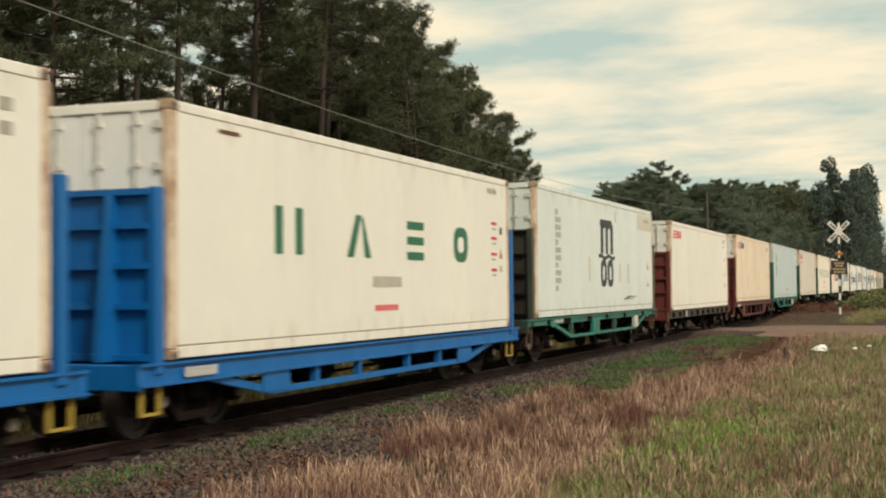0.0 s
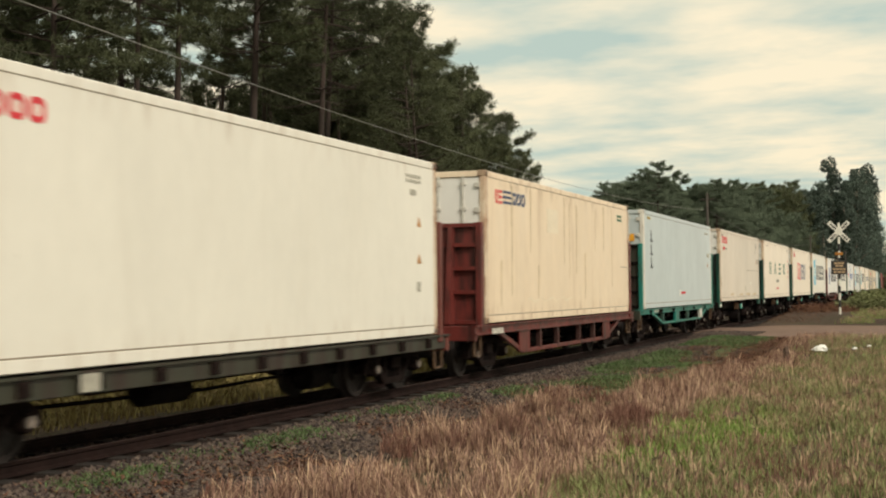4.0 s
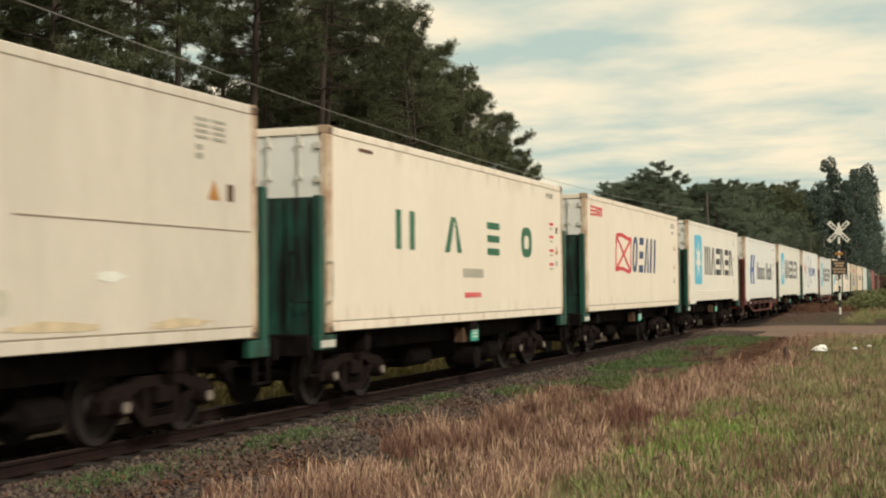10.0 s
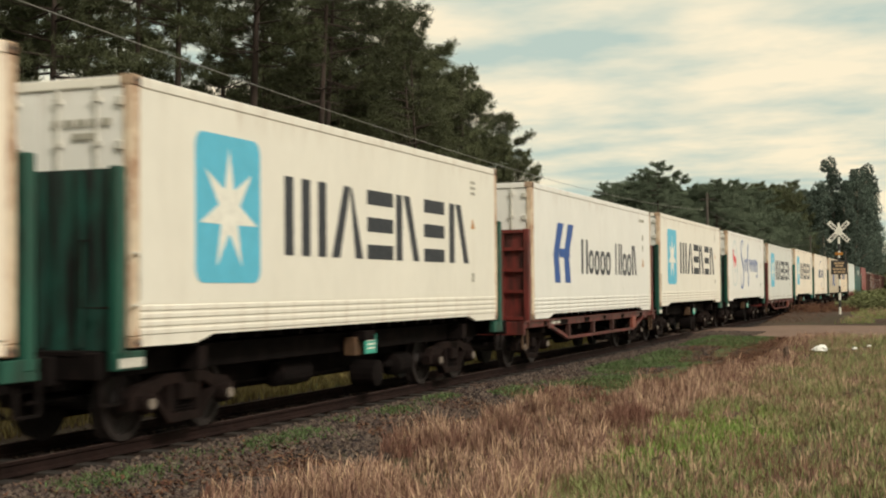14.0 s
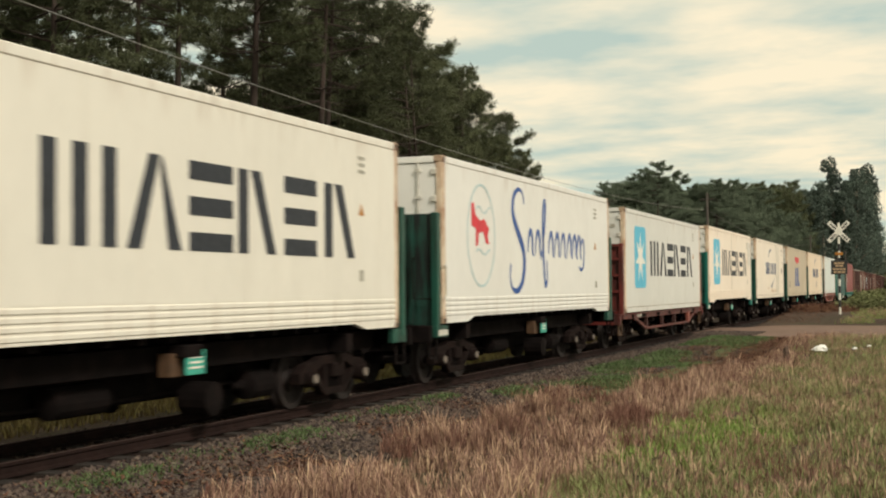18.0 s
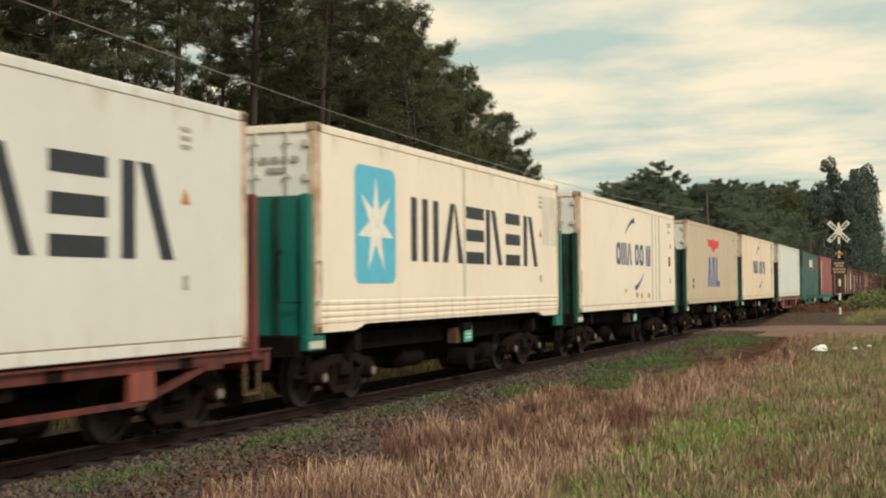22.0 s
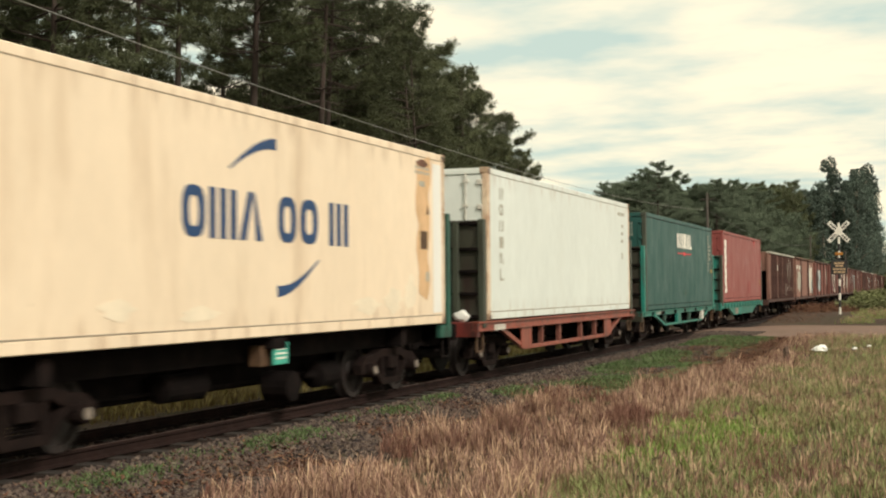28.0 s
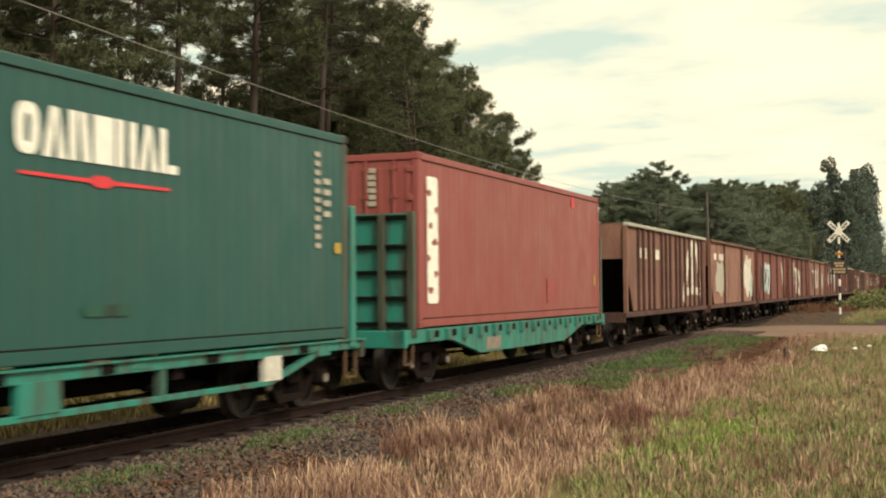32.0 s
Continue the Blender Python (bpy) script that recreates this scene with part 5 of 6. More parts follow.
def white_mark(c):
    for y in (-0.15, 0.45):
        end_mark(c, "plate", y, y + 0.36, 2.34, 2.56, MARK_WHITE, "white plate")
    for k in range(4):
        end_mark(c, "marking_bar", -0.82, -0.66, 2.2 + 0.11 * k, 2.28 + 0.11 * k, MARK_DIM)
    letters(c, even(4.96, 7.75, 7, 0.88), 1.98, 2.47, MARK_WHITE, 0, 0.36, "oadival")
    decal(c, "red_line", [(5.02, 1.79), (6.1, 1.78), (6.2, 1.74), (6.4, 1.74), (6.5, 1.78), (7.55, 1.79), (7.55, 1.82), (6.5, 1.82), (6.4, 1.86), (6.2, 1.86), (6.1, 1.82), (5.02, 1.82)], INK_RED, "thin red line with a knot")
    for k in range(11):
        bars(c, 11.14, 11.3, (1.26 + 0.125 * k,), 0.07, MARK_DIM)
    for k in range(4):
        bars(c, 11.4, 11.62, (1.7 + 0.15 * k,), 0.08, MARK_DIM)
    bars(c, 11.75, 11.95, (1.2,), 0.15, YELLOW)
    decal(c, "scrape", rounded(6.0, 6.8, 0.44, 0.56, 0.05), W_GREEN)


def white_upright(c):
    for k in range(6):
        end_mark(c, "upright_character", -0.45, -0.30, 2.02 + 0.11 * k, 2.10 + 0.11 * k, MARK_DIM)
    decal(c, "upright_line", flat_rect(0.36, 0.86, 0.40, 2.52, 0.05), MARK_WHITE, "white upright strip")
    for k, (x, w) in enumerate(((0.50, 0.22), (0.74, 0.16), (0.42, 0.12), (0.70, 0.26), (0.52, 0.16), (0.78, 0.14), (0.46, 0.2))):
        bm = bmesh.new()
        prism(bm, [(x - LEN / 2 + w / 2 * math.cos(a) * (1 + 0.3 * math.sin(3 * a + k)), 0.62 + 0.27 * k + 0.06 * math.sin(a)) for a in [q * 0.5236 for q in range(12)]], -0.006, 0.003)
        part("worn_gap", bm, BRICK, c, "", (0, -WID / 2, 0))
    bars(c, 9.6, 9.8, (2.5,), 0.25, INK_RED)
    bars(c, 11.6, 11.75, (0.7,), 0.25, YELLOW)
    decal(c, "scrape", flat_rect(7.5, 8.0, 0.35, 0.85), BRICK_DARK)


def grey_lines(c):
    bars(c, 10.9, 11.7, (2.42, 2.2), 0.12, MARK_DIM, 3)
    bars(c, 11.0, 11.25, (1.8, 1.5, 0.5, 0.2), 0.1, MARK_DIM)


PALE_CREAM = material("rubbed cream paint", (0.79, 0.68, 0.52), rough=0.5, var=0.1)
PALE_TAN = material("rubbed tan paint", (0.64, 0.55, 0.42), rough=0.5, var=0.1)
PATCH = material("beige repair paint", (0.56, 0.52, 0.42), rough=0.6, var=0.1, scale=2)
DIRTY = material("brown dirt streak", (0.60, 0.48, 0.32), rough=0.8, var=0.2, scale=4)
STREAK = material("grey grime streak", (0.50, 0.47, 0.39), rough=0.8, var=0.15, scale=3, stretch=(6, 1, 0.4))
RUST_WASH = material("orange rust wash", (0.62, 0.40, 0.22), rough=0.8, var=0.2, scale=2, stretch=(1, 1, 0.4))
BRICK_DARK = material("darker brick red paint", (0.28, 0.055, 0.05), rough=0.6, var=0.15)
MARKS = {"grey_lines": grey_lines, "green_four": green_four, "black_stack": black_stack, "red_small": red_small, "red_black_small": red_black_small, "upright_small": upright_small, "red_big": red_big,
         "crossed_box": crossed_box, "star": star, "star_patched": star_patched, "blue_flags": blue_flags, "oval_script": oval_script, "swoosh": swoosh_streaked, "swoosh_rusted": swoosh_rusted,
         "red_wing": red_wing, "upright_dim": upright_dim, "white_mark": white_mark, "white_upright": white_upright}

# ---- brown hopper wagons at the tail ----
H_RUST = material("rusty brown hopper paint", (0.17, 0.085, 0.055), rough=0.85, var=0.3, scale=1.2, stretch=(1, 1, 0.4), stain=(0.24, 0.15, 0.10), stain_amount=0.6, stain_scale=0.6, spots=0.3, per_object=0.3, bump=0.2)
H_RED = material("red brown hopper paint", (0.13, 0.040, 0.030), rough=0.85, var=0.3, scale=1.2, stretch=(1, 1, 0.4), stain=(0.20, 0.10, 0.065), stain_amount=0.6, stain_scale=0.6, spots=0.3, per_object=0.25, bump=0.2)
H_TAG = material("white sprayed paint", (0.60, 0.56, 0.48), rough=0.8, var=0.25, scale=3, stain=(0.26, 0.135, 0.085), stain_amount=0.7, stain_scale=2)

H_WINE = material("wine red sprayed paint", (0.14, 0.022, 0.030), rough=0.8, var=0.25, scale=3)
H_PINK = material("faded pink brown hopper paint", (0.215, 0.105, 0.077), rough=0.85, var=0.3, scale=1.0, stretch=(1, 1, 0.3), stain=(0.10, 0.042, 0.032), stain_amount=0.85, stain_scale=1.1, stain_stretch=(1.4, 1, 0.3), stain_range=(0.46, 0.66), spots=0.3, per_object=0.2, bump=0.2)
H_RIB = material("dark maroon hopper rib", (0.060, 0.026, 0.020), rough=0.85, var=0.35, scale=2, stretch=(1, 1, 0.3), stain=(0.18, 0.09, 0.06), stain_amount=0.5, stain_scale=1.5, bump=0.2)


def hopper(mat, ribs, chord):
    h = tagged(new("hopper_wagon"), "rusty brown hopper wagon with open ends, streaked with dirt", "freight wagon", "hopper wagons at the tail")
    top = 3.45
    hx = 6.5
    cut = [(-hx, 2.35), (-5.55, 1.0), (5.55, 1.0), (hx, 2.35), (hx, top - 0.1), (-hx, top - 0.1)]
    for sy in (-1, 1):
        shared("side_sheet", 0, mat, lambda bm: prism(bm, cut, -0.02, 0.02), h, (0, sy * 1.16, 0))
        for x in ribs:
            shared("rib", 0, H_RIB, lambda bm: box(bm, -0.045, 0.045, -0.06, 0.06, 1.0, top - 0.1, 0.012), h, (x, sy * 1.20, 0))
        shared("top_chord", 0, chord, lambda bm: box(bm, -hx, hx, -0.08, 0.08, top - 0.1, top, 0.015), h, (0, sy * 1.2, 0))
        shared("side_sill", "h", H_RIB, lambda bm: box(bm, -6.75, 6.75, -0.06, 0.06, 0.84, 0.98, 0.01), h, (0, sy * 1.18, 0))
        for sx in (-1, 1):
            shared("corner_post", sx, mat, lambda bm: box(bm, -0.06, 0.06, -0.06, 0.06, 0.98, top - 0.1, 0.01), h, (sx * 6.46, sy * 1.17, 0))
            shared("corner_brace", sx, mat, lambda bm: beam(bm, (sx * 6.42, 0, 1.85), (sx * 6.0, 0, 1.70), 0.05, 0.05), h, (0, sy * 1.16, 0))
    for sx in (-1, 1):
        shared("end_sheet", sx, mat, lambda bm: box(bm, -0.02, 0.02, -1.12, 1.12, 2.45, top - 0.08), h, (sx * 6.44, 0, 0))
        # Slope sheets coloured near-black, painting the shade inside the open ends.
        shared("slope_sheet", sx, UNDER, lambda bm: prism(bm, [(sx * 6.40, 2.50), (sx * 6.40, 2.58), (sx * 4.2, 0.9), (sx * 4.3, 0.82)], -1.13, 1.13), h)
        lad = shared("ladder", 0, H_RIB, lambda bm: (beam(bm, (0, 0, 0.6), (0, 0, top), 0.03, 0.03), beam(bm, (0, 0.4, 0.6), (0, 0.4, top), 0.03, 0.03)), h, (sx * 6.62, 0.5 if sx < 0 else -1.1, 0))
        for k in range(9):
            shared("rung", 0, H_RIB, lambda bm: beam(bm, (0, 0, 0), (0, 0.4, 0), 0.025, 0.025), lad, (0, 0, 0.75 + 0.3 * k))
        shared("end_beam", "h", H_RIB, lambda bm: box(bm, -0.06, 0.06, -1.2, 1.2, 0.70, 0.98, 0.01), h, (sx * 6.68, 0, 0))
        bogie(h, sx * 5.0)
        coupler(h, sx * 6.6, sx)
    shared("centre_sill", "h", UNDER, lambda bm: box(bm, -6.6, 6.6, -0.2, 0.2, 0.62, 0.9), h)
    for x in (-2.6, 0, 2.6):
        shared("discharge_chute", 0, UNDER, lambda bm: prism(bm, [(-1.2, 0.95), (1.2, 0.95), (0.45, 0.40), (-0.45, 0.40)], -0.7, 0.7), h, (x, 0, 0))
    shared("roof", "h", mat, lambda bm: prism(bm, [(-6.4, top - 0.09), (6.4, top - 0.09), (6.4, top - 0.02), (-6.4, top - 0.02)], -1.12, 1.12), h)
    return h


def sprayed(h, x, z, w, hgt, mat):
    """Rounded patches of sprayed paint on the side sheet."""
    bm = bmesh.new()
    pts = [(x + w / 2 * math.cos(a) * (1 + 0.16 * math.sin(3 * a + x) + 0.12 * math.sin(7 * a + 2 * x)), z + hgt / 2 * math.sin(a) * (1 + 0.15 * math.cos(2 * a) + 0.14 * math.sin(5 * a + x))) for a in [k * math.pi / 18 for k in range(36)]]
    prism(bm, pts, -0.003, 0.003)
    part("sprayed_patch", bm, mat, h, "", (0, -1.185, 0))


def lettering(h, spots):
    for x, z, w, hgt in spots:
        bm = bmesh.new()
        prism(bm, flat_rect(x, x + w, z, z + hgt, 0.03), -0.003, 0.003)
        part("faded_mark", bm, H_TAG, h, "", (0, -1.183, 0))


def build_hoppers():
    rng = random.Random(5)
    many = [-5.0, -4.3, -3.5, -2.8, -1.6, -0.9, -0.2, 0.8, 1.5, 2.4, 3.3, 4.2, 5.1, 5.8]
    few = [-3.0, 1.9, 2.3]
    base = [hopper(H_PINK, many, MARK_DIM), hopper(H_PINK, few, H_RUST), hopper(H_RED, [-4.6, -1.5, 1.6, 4.7], H_RIB)]
    seen = set()
    made = []
    for i in range(26):
        s = 231.15 + 14.35 * i
        kind = (0, 1, 2, 2, 1, 2, 2, 0, 2)[i % 9]
        h = base[kind] if kind not in seen else copy_thing(base[kind], on_line(s))
        seen.add(kind)
        ROLLING.append((h, s, 0.0))
        made.append(h)
    for i, h in enumerate(made):
        if i == 0:
            lettering(h, ((-4.8, 2.5, 0.35, 0.3), (-4.1, 2.5, 0.4, 0.3), (-2.6, 2.5, 0.8, 0.3)))
            for path, wide in (([(2.3, 1.15), (2.7, 1.9), (3.3, 2.7), (4.1, 3.05), (4.9, 2.9), (5.3, 2.2), (5.35, 1.3)], 0.5), ([(4.1, 2.9), (4.05, 2.2), (4.0, 1.4)], 0.34), ([(2.9, 1.5), (4.1, 1.55), (5.2, 1.5)], 0.26)):
                bm = bmesh.new()
                prism(bm, ribbon(curved(path), wide), -0.003 - 0.002 * wide, 0.003)
                part("sprayed_stroke", bm, H_TAG, h, "", (0, -1.185, 0))
            continue
        if i == 1:
            sprayed(h, -3.9, 2.0, 2.6, 1.5, MARK_DIM), sprayed(h, 4.3, 2.15, 2.8, 2.0, H_TAG), sprayed(h, 5.3, 1.7, 0.9, 1.2, INK_PALE)
            lettering(h, ((-5.5, 2.7, 0.6, 0.25), (-4.2, 2.7, 1.4, 0.25)))
            continue
        for k in range(rng.choice((3, 4, 5))):
            x, z = rng.uniform(-5.0, 5.0), rng.uniform(1.8, 2.4)
            if k % 2:
                sprayed(h, x, z, rng.uniform(0.8, 2.0), rng.uniform(0.9, 1.8), rng.choice((H_TAG, H_RIB, H_WINE, MARK_DIM, INK_PALE)))
            else:
                bm = bmesh.new()
                prism(bm, ribbon(curved([(x + 0.5 * math.sin(2.1 * q + i) + 0.22 * q, z + 0.75 * math.cos(1.9 * q + k)) for q in range(5)]), rng.uniform(0.16, 0.34)), -0.006, 0.003)
                part("sprayed_stroke", bm, rng.choice((H_TAG, H_TAG, MARK_WHITE, H_WINE, INK_PALE)), h, "", (0, -1.185, 0))
        if rng.random() < 0.6:
            lettering(h, [(-4.5 + 0.9 * k, 2.55, 0.6, 0.22) for k in range(4)])



# ---- trees ----
def leaf_tufts(centres, sizes, blades, length, width, rng, droop=0.0, up=0.0):
    """Tufts of narrow blades round given centres, as vertices and faces."""
    n = len(centres)
    c = np.repeat(np.asarray(centres, float), blades, axis=0)
    sz = np.repeat(np.asarray(sizes, float), blades)[:, None]
    d = rng.normal(size=(n * blades, 3))
    d[:, 2] = d[:, 2] * 0.8 + up - droop
    d /= np.linalg.norm(d, axis=1)[:, None] + 1e-9
    side = np.cross(d, rng.normal(size=d.shape))
    side /= np.linalg.norm(side, axis=1)[:, None] + 1e-9
    r = rng.uniform(0.6, 1.15, (n * blades, 1))
    a = c + d * sz * 0.06
    tip = c + d * sz * length * r
    mid = c + d * sz * length * r * 0.55
    w = side * sz * width
    verts = np.stack([a, mid + w, tip, mid - w], 1).reshape(-1, 3)
    faces = np.arange(len(verts)).reshape(-1, 4)
    return verts, faces


def leafy(name, verts, faces, mat, parent):
    me = bpy.data.meshes.new(name)
    me.from_pydata(verts.tolist(), [], faces.tolist())
    me.materials.append(mat)
    return link(name, me, parent)


def pine(seed, height, spread, bare, label, thick=0.15, dense=1.0, point=2.2, needles=NEEDLES):
    """A plantation pine: straight trunk, whorls of upswept limbs, tufts of needles along their outer half."""
    rng = np.random.default_rng(seed)
    t = tagged(new("pine_tree"), label, "tree", "pines beside the line")
    bend = rng.uniform(-0.25, 0.25, 2)
    pts = [(bend[0] * math.sin(k * 0.5), bend[1] * math.sin(k * 0.45 + 1) - bend[1] * math.sin(1), height * k / 9) for k in range(10)]
    bm = bmesh.new()
    tube(bm, [(0, 0, -0.3)] + pts, [thick * 1.35] + [thick * (1.08 - 0.98 * k / 9) for k in range(10)], 8)
    centres, sizes = [], []
    z = height * bare
    while z < height * 0.985:
        u = (z - height * bare) / (height * (1 - bare))
        reach = spread * (0.62 + 0.5 * math.sin(min(1.0, u * 1.6 + 0.15) * 2.3)) * (1.03 - u ** point) + 0.3
        k = min(9.0, z / height * 9)
        i = min(8, int(k))
        base = Vector(pts[i]).lerp(Vector(pts[i + 1]), k - i)
        for j in range(rng.integers(2, 5)):
            a = rng.uniform(0, 2 * math.pi)
            r = reach * rng.uniform(0.5, 1.2)
            lift = rng.uniform(-0.12, 0.3) + (0.45 if needles is NEEDLES else 0.05) * u
            tip = base + Vector((math.cos(a) * r, math.sin(a) * r, r * lift))
            knee = base.lerp(tip, 0.5) + Vector((0, 0, -0.10 * r))
            tube(bm, [base, knee, tip], [0.014 + 0.008 * r, 0.009 + 0.004 * r, 0.005], 4, False)
            if rng.random() < 0.2 and u < 0.35:
                continue
            # twigs turn up along the outer part of the limb, each with a close brush of needles
            for q in range(int((3.0 + r * 2.6) * dense)):
                f = 1.0 - 0.62 * rng.random() ** 1.5
                p = base.lerp(knee, f * 2) if f < 0.5 else knee.lerp(tip, f * 2 - 1)
                b = a + rng.normal() * 0.9
                e = rng.uniform(0.25, 0.75) * (0.7 + 0.15 * r)
                end = p + Vector((math.cos(b) * e, math.sin(b) * e, e * rng.uniform(0.1, 0.8)))
                for w in range(5):
                    g = 0.45 + 0.55 * (w + 1) / 5
                    o = rng.normal(size=3) * 0.07
                    at = p.lerp(end, g)
                    centres.append((at.x + o[0], at.y + o[1], at.z + o[2]))
                    sizes.append(rng.uniform(0.20, 0.32))
        z += height * rng.uniform(0.020, 0.036)
    part("trunk", bm, BARK, t, smooth=True)
    v, f = leaf_tufts(centres, sizes, 20, 1.0, 0.040, rng, up=0.5)
    leafy("crown", v, f, needles, t)
    return t


def gum(seed, height, label):
    """A tall gum tree: forked pale trunk, rounded clumps of foliage stacked up it with gaps between."""
    rng = np.random.default_rng(seed)
    t = tagged(new("gum_tree"), label, "tree", "gum trees by the far bend")
    bm = bmesh.new()
    pts = [(0.4 * math.sin(k * 0.7 + seed), 0.3 * math.cos(k * 0.6), height * k / 8) for k in range(9)]
    tube(bm, [(pts[0][0], pts[0][1], -0.5)] + pts, [0.5] + [0.42 * (1.05 - k / 8.2) for k in range(9)], 8)
    centres, sizes = [], []
    for k in range(26):
        u = 0.18 + 0.82 * (k + rng.random() * 0.6) / 26
        i = min(7, int(u * 8))
        base = Vector(pts[i]).lerp(Vector(pts[i + 1]), u * 8 - i) if u < 1 else Vector(pts[8])
        a = rng.uniform(0, 2 * math.pi)
        wide = height * 0.165 * (1.15 - 0.65 * u ** 2)
        r = rng.uniform(0.1, 0.95) * wide * (1.1 - 0.3 * u)
        c = base + Vector((math.cos(a) * r, math.sin(a) * r, r * 0.5))
        tube(bm, [base - Vector((0, 0, 0.6)), base.lerp(c, 0.5), c], [0.12, 0.08, 0.03], 5, False)
        ball = wide * rng.uniform(0.36, 0.62)
        for q in range(150):
            d = rng.normal(size=3)
            d /= np.linalg.norm(d)
            d *= ball * rng.uniform(0.5, 1.0) ** 0.5
            centres.append((c.x + d[0], c.y + d[1], c.z + d[2] * 1.3))
            sizes.append(rng.uniform(0.30, 0.52))
    part("trunk", bm, GUM_BARK, t, smooth=True)
    v, f = leaf_tufts(centres, sizes, 5, 1.0, 0.22, rng, droop=0.25)
    leafy("crown", v, f, GUM, t)
    return t


def place(base, used, x, y, turn, size=1.0):
    m = pose(x, y, ground_z(x, y) - 0.05, 0, 0, turn)
    ob = base if not used else copy_thing(base, m)
    ob.matrix_basis = m @ Matrix.Diagonal((size, size, size, 1))
    return ob


TALL = (16.5, 15.0, 17.5, 12.0, 18.0, 15.5, 14.0, 18.5)


def cap(x, y):
    """How tall a pine may grow: the stand steps down towards its open far end."""
    r = math.hypot(x, y + 7.85)
    b = math.degrees(math.atan2(y + 7.85, x)) - math.degrees(1.5 / r)
    return 1.9 + r * float(np.interp(b, (15.6, 16.2, 16.7, 18.2, 20.0, 21.3, 22.5, 23.5), (0.05, 0.095, 0.125, 0.157, 0.190, 0.235, 0.28, 0.40)))


def build_pines():
    rng = random.Random(11)
    kinds = [pine(21, 16.5, 2.7, 0.26, "tall dark green plantation pine with bare lower trunk"),
             pine(22, 15.0, 2.4, 0.20, "dense dark pine with needles low down its trunk", 0.13),
             pine(23, 17.5, 2.3, 0.56, "slim tall pine with a long bare trunk", 0.14),
             pine(24, 12.0, 2.4, 0.12, "young bushy pine at the edge of the stand", 0.11, 1.1),
             pine(25, 18.0, 3.0, 0.32, "broad tall pine with gaps in its crown", 0.17, 0.9),
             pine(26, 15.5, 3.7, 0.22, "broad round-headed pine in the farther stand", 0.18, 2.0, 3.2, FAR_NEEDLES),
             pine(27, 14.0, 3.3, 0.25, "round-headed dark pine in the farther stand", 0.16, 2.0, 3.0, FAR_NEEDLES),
             pine(28, 18.5, 2.5, 0.48, "tall pine with dead lower limbs and a high crown", 0.17, 0.9)]
    used = [False] * 8
    spots = []
    for row, (off, a, b, gap) in enumerate(((11.5, 21, 64.5, 3.9), (15.5, 23, 71, 4.1), (20.0, 28, 77, 5.0), (26.0, 36, 84, 7.5))):
        s = a + rng.uniform(0, 2)
        while s < b:
            spots.append((s, off + rng.uniform(-1.3, 1.3), row, (s - a) / (b - a)))
            s += gap * rng.uniform(0.7, 1.35)
    for s, off, row, u in spots:
        x, y, _ = line_at(s, off)
        k = rng.choice((0, 1, 1, 4)) if u < 0.8 else rng.choice((1, 3, 3))
        size = rng.uniform(0.92, 1.12) if u < 0.8 else rng.uniform(0.85, 1.0)
        # open aisles of bare trunks through the middle of the stand
        view = math.degrees(math.atan2(y + 7.85, x))
        if 31.0 < view < 33.4:
            continue
        elif 33.4 <= view < 35.6:
            k = 2 if row == 0 else 7
        elif 24.3 < view < 30.9:
            k = rng.choice((2, 7, 7))
            if row >= 2 and rng.random() < 0.12:
                continue
        size = min(size * (1 - 0.13 * smooth(0.55, 0.8, u)), cap(x, y) / TALL[k])
        if size < 0.45:
            continue
        place(kinds[k], used[k], x, y, rng.uniform(0, 360), size)
        used[k] = True
    # a lower belt of young pines closes the stand behind the bare trunks
    for i in range(24):
        r, b = rng.uniform(62, 72), radians(23.5 + 13.0 * (i + rng.random()) / 24)
        k = 1 if i % 2 else 3
        place(kinds[k], used[k], r * math.cos(b), r * math.sin(b) - 7.85, rng.uniform(0, 360), rng.uniform(11.0, 13.2) / TALL[k])
        used[k] = True
    # one slim trunk stands alone in the open aisle
    for s, off, k in ((33.0, 11.6, 2),):
        x, y, _ = line_at(s, off)
        place(kinds[k], used[k], x, y, 40 * k, 1.0)
        used[k] = True
    # the stand's ragged far end, stepping down
    for s, off, h in ((56, 14.6, 16.0), (58, 14.0, 15.5), (60, 13.7, 14.4), (62, 13.2, 13.2), (63, 12.5, 12.2), (64.5, 12.0, 11.2), (66, 11.6, 10.0), (57, 19.0, 15.5), (61, 18.0, 14.0), (66, 17.5, 12.5)):
        k = rng.choice((1, 3))
        x, y, _ = line_at(s, off)
        place(kinds[k], used[k], x, y, rng.uniform(0, 360), min(h, cap(x, y)) / TALL[k])
        used[k] = True
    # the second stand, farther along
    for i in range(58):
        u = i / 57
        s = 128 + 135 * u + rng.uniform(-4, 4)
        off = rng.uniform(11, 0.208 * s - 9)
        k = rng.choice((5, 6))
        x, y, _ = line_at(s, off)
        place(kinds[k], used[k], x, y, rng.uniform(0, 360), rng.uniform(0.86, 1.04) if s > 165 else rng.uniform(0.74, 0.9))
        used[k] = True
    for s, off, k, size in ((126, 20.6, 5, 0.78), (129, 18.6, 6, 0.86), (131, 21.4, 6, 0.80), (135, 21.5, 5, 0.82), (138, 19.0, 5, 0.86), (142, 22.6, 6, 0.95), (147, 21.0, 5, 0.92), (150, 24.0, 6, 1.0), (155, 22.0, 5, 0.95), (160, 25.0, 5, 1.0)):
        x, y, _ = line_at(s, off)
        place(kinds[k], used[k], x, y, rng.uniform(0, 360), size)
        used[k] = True
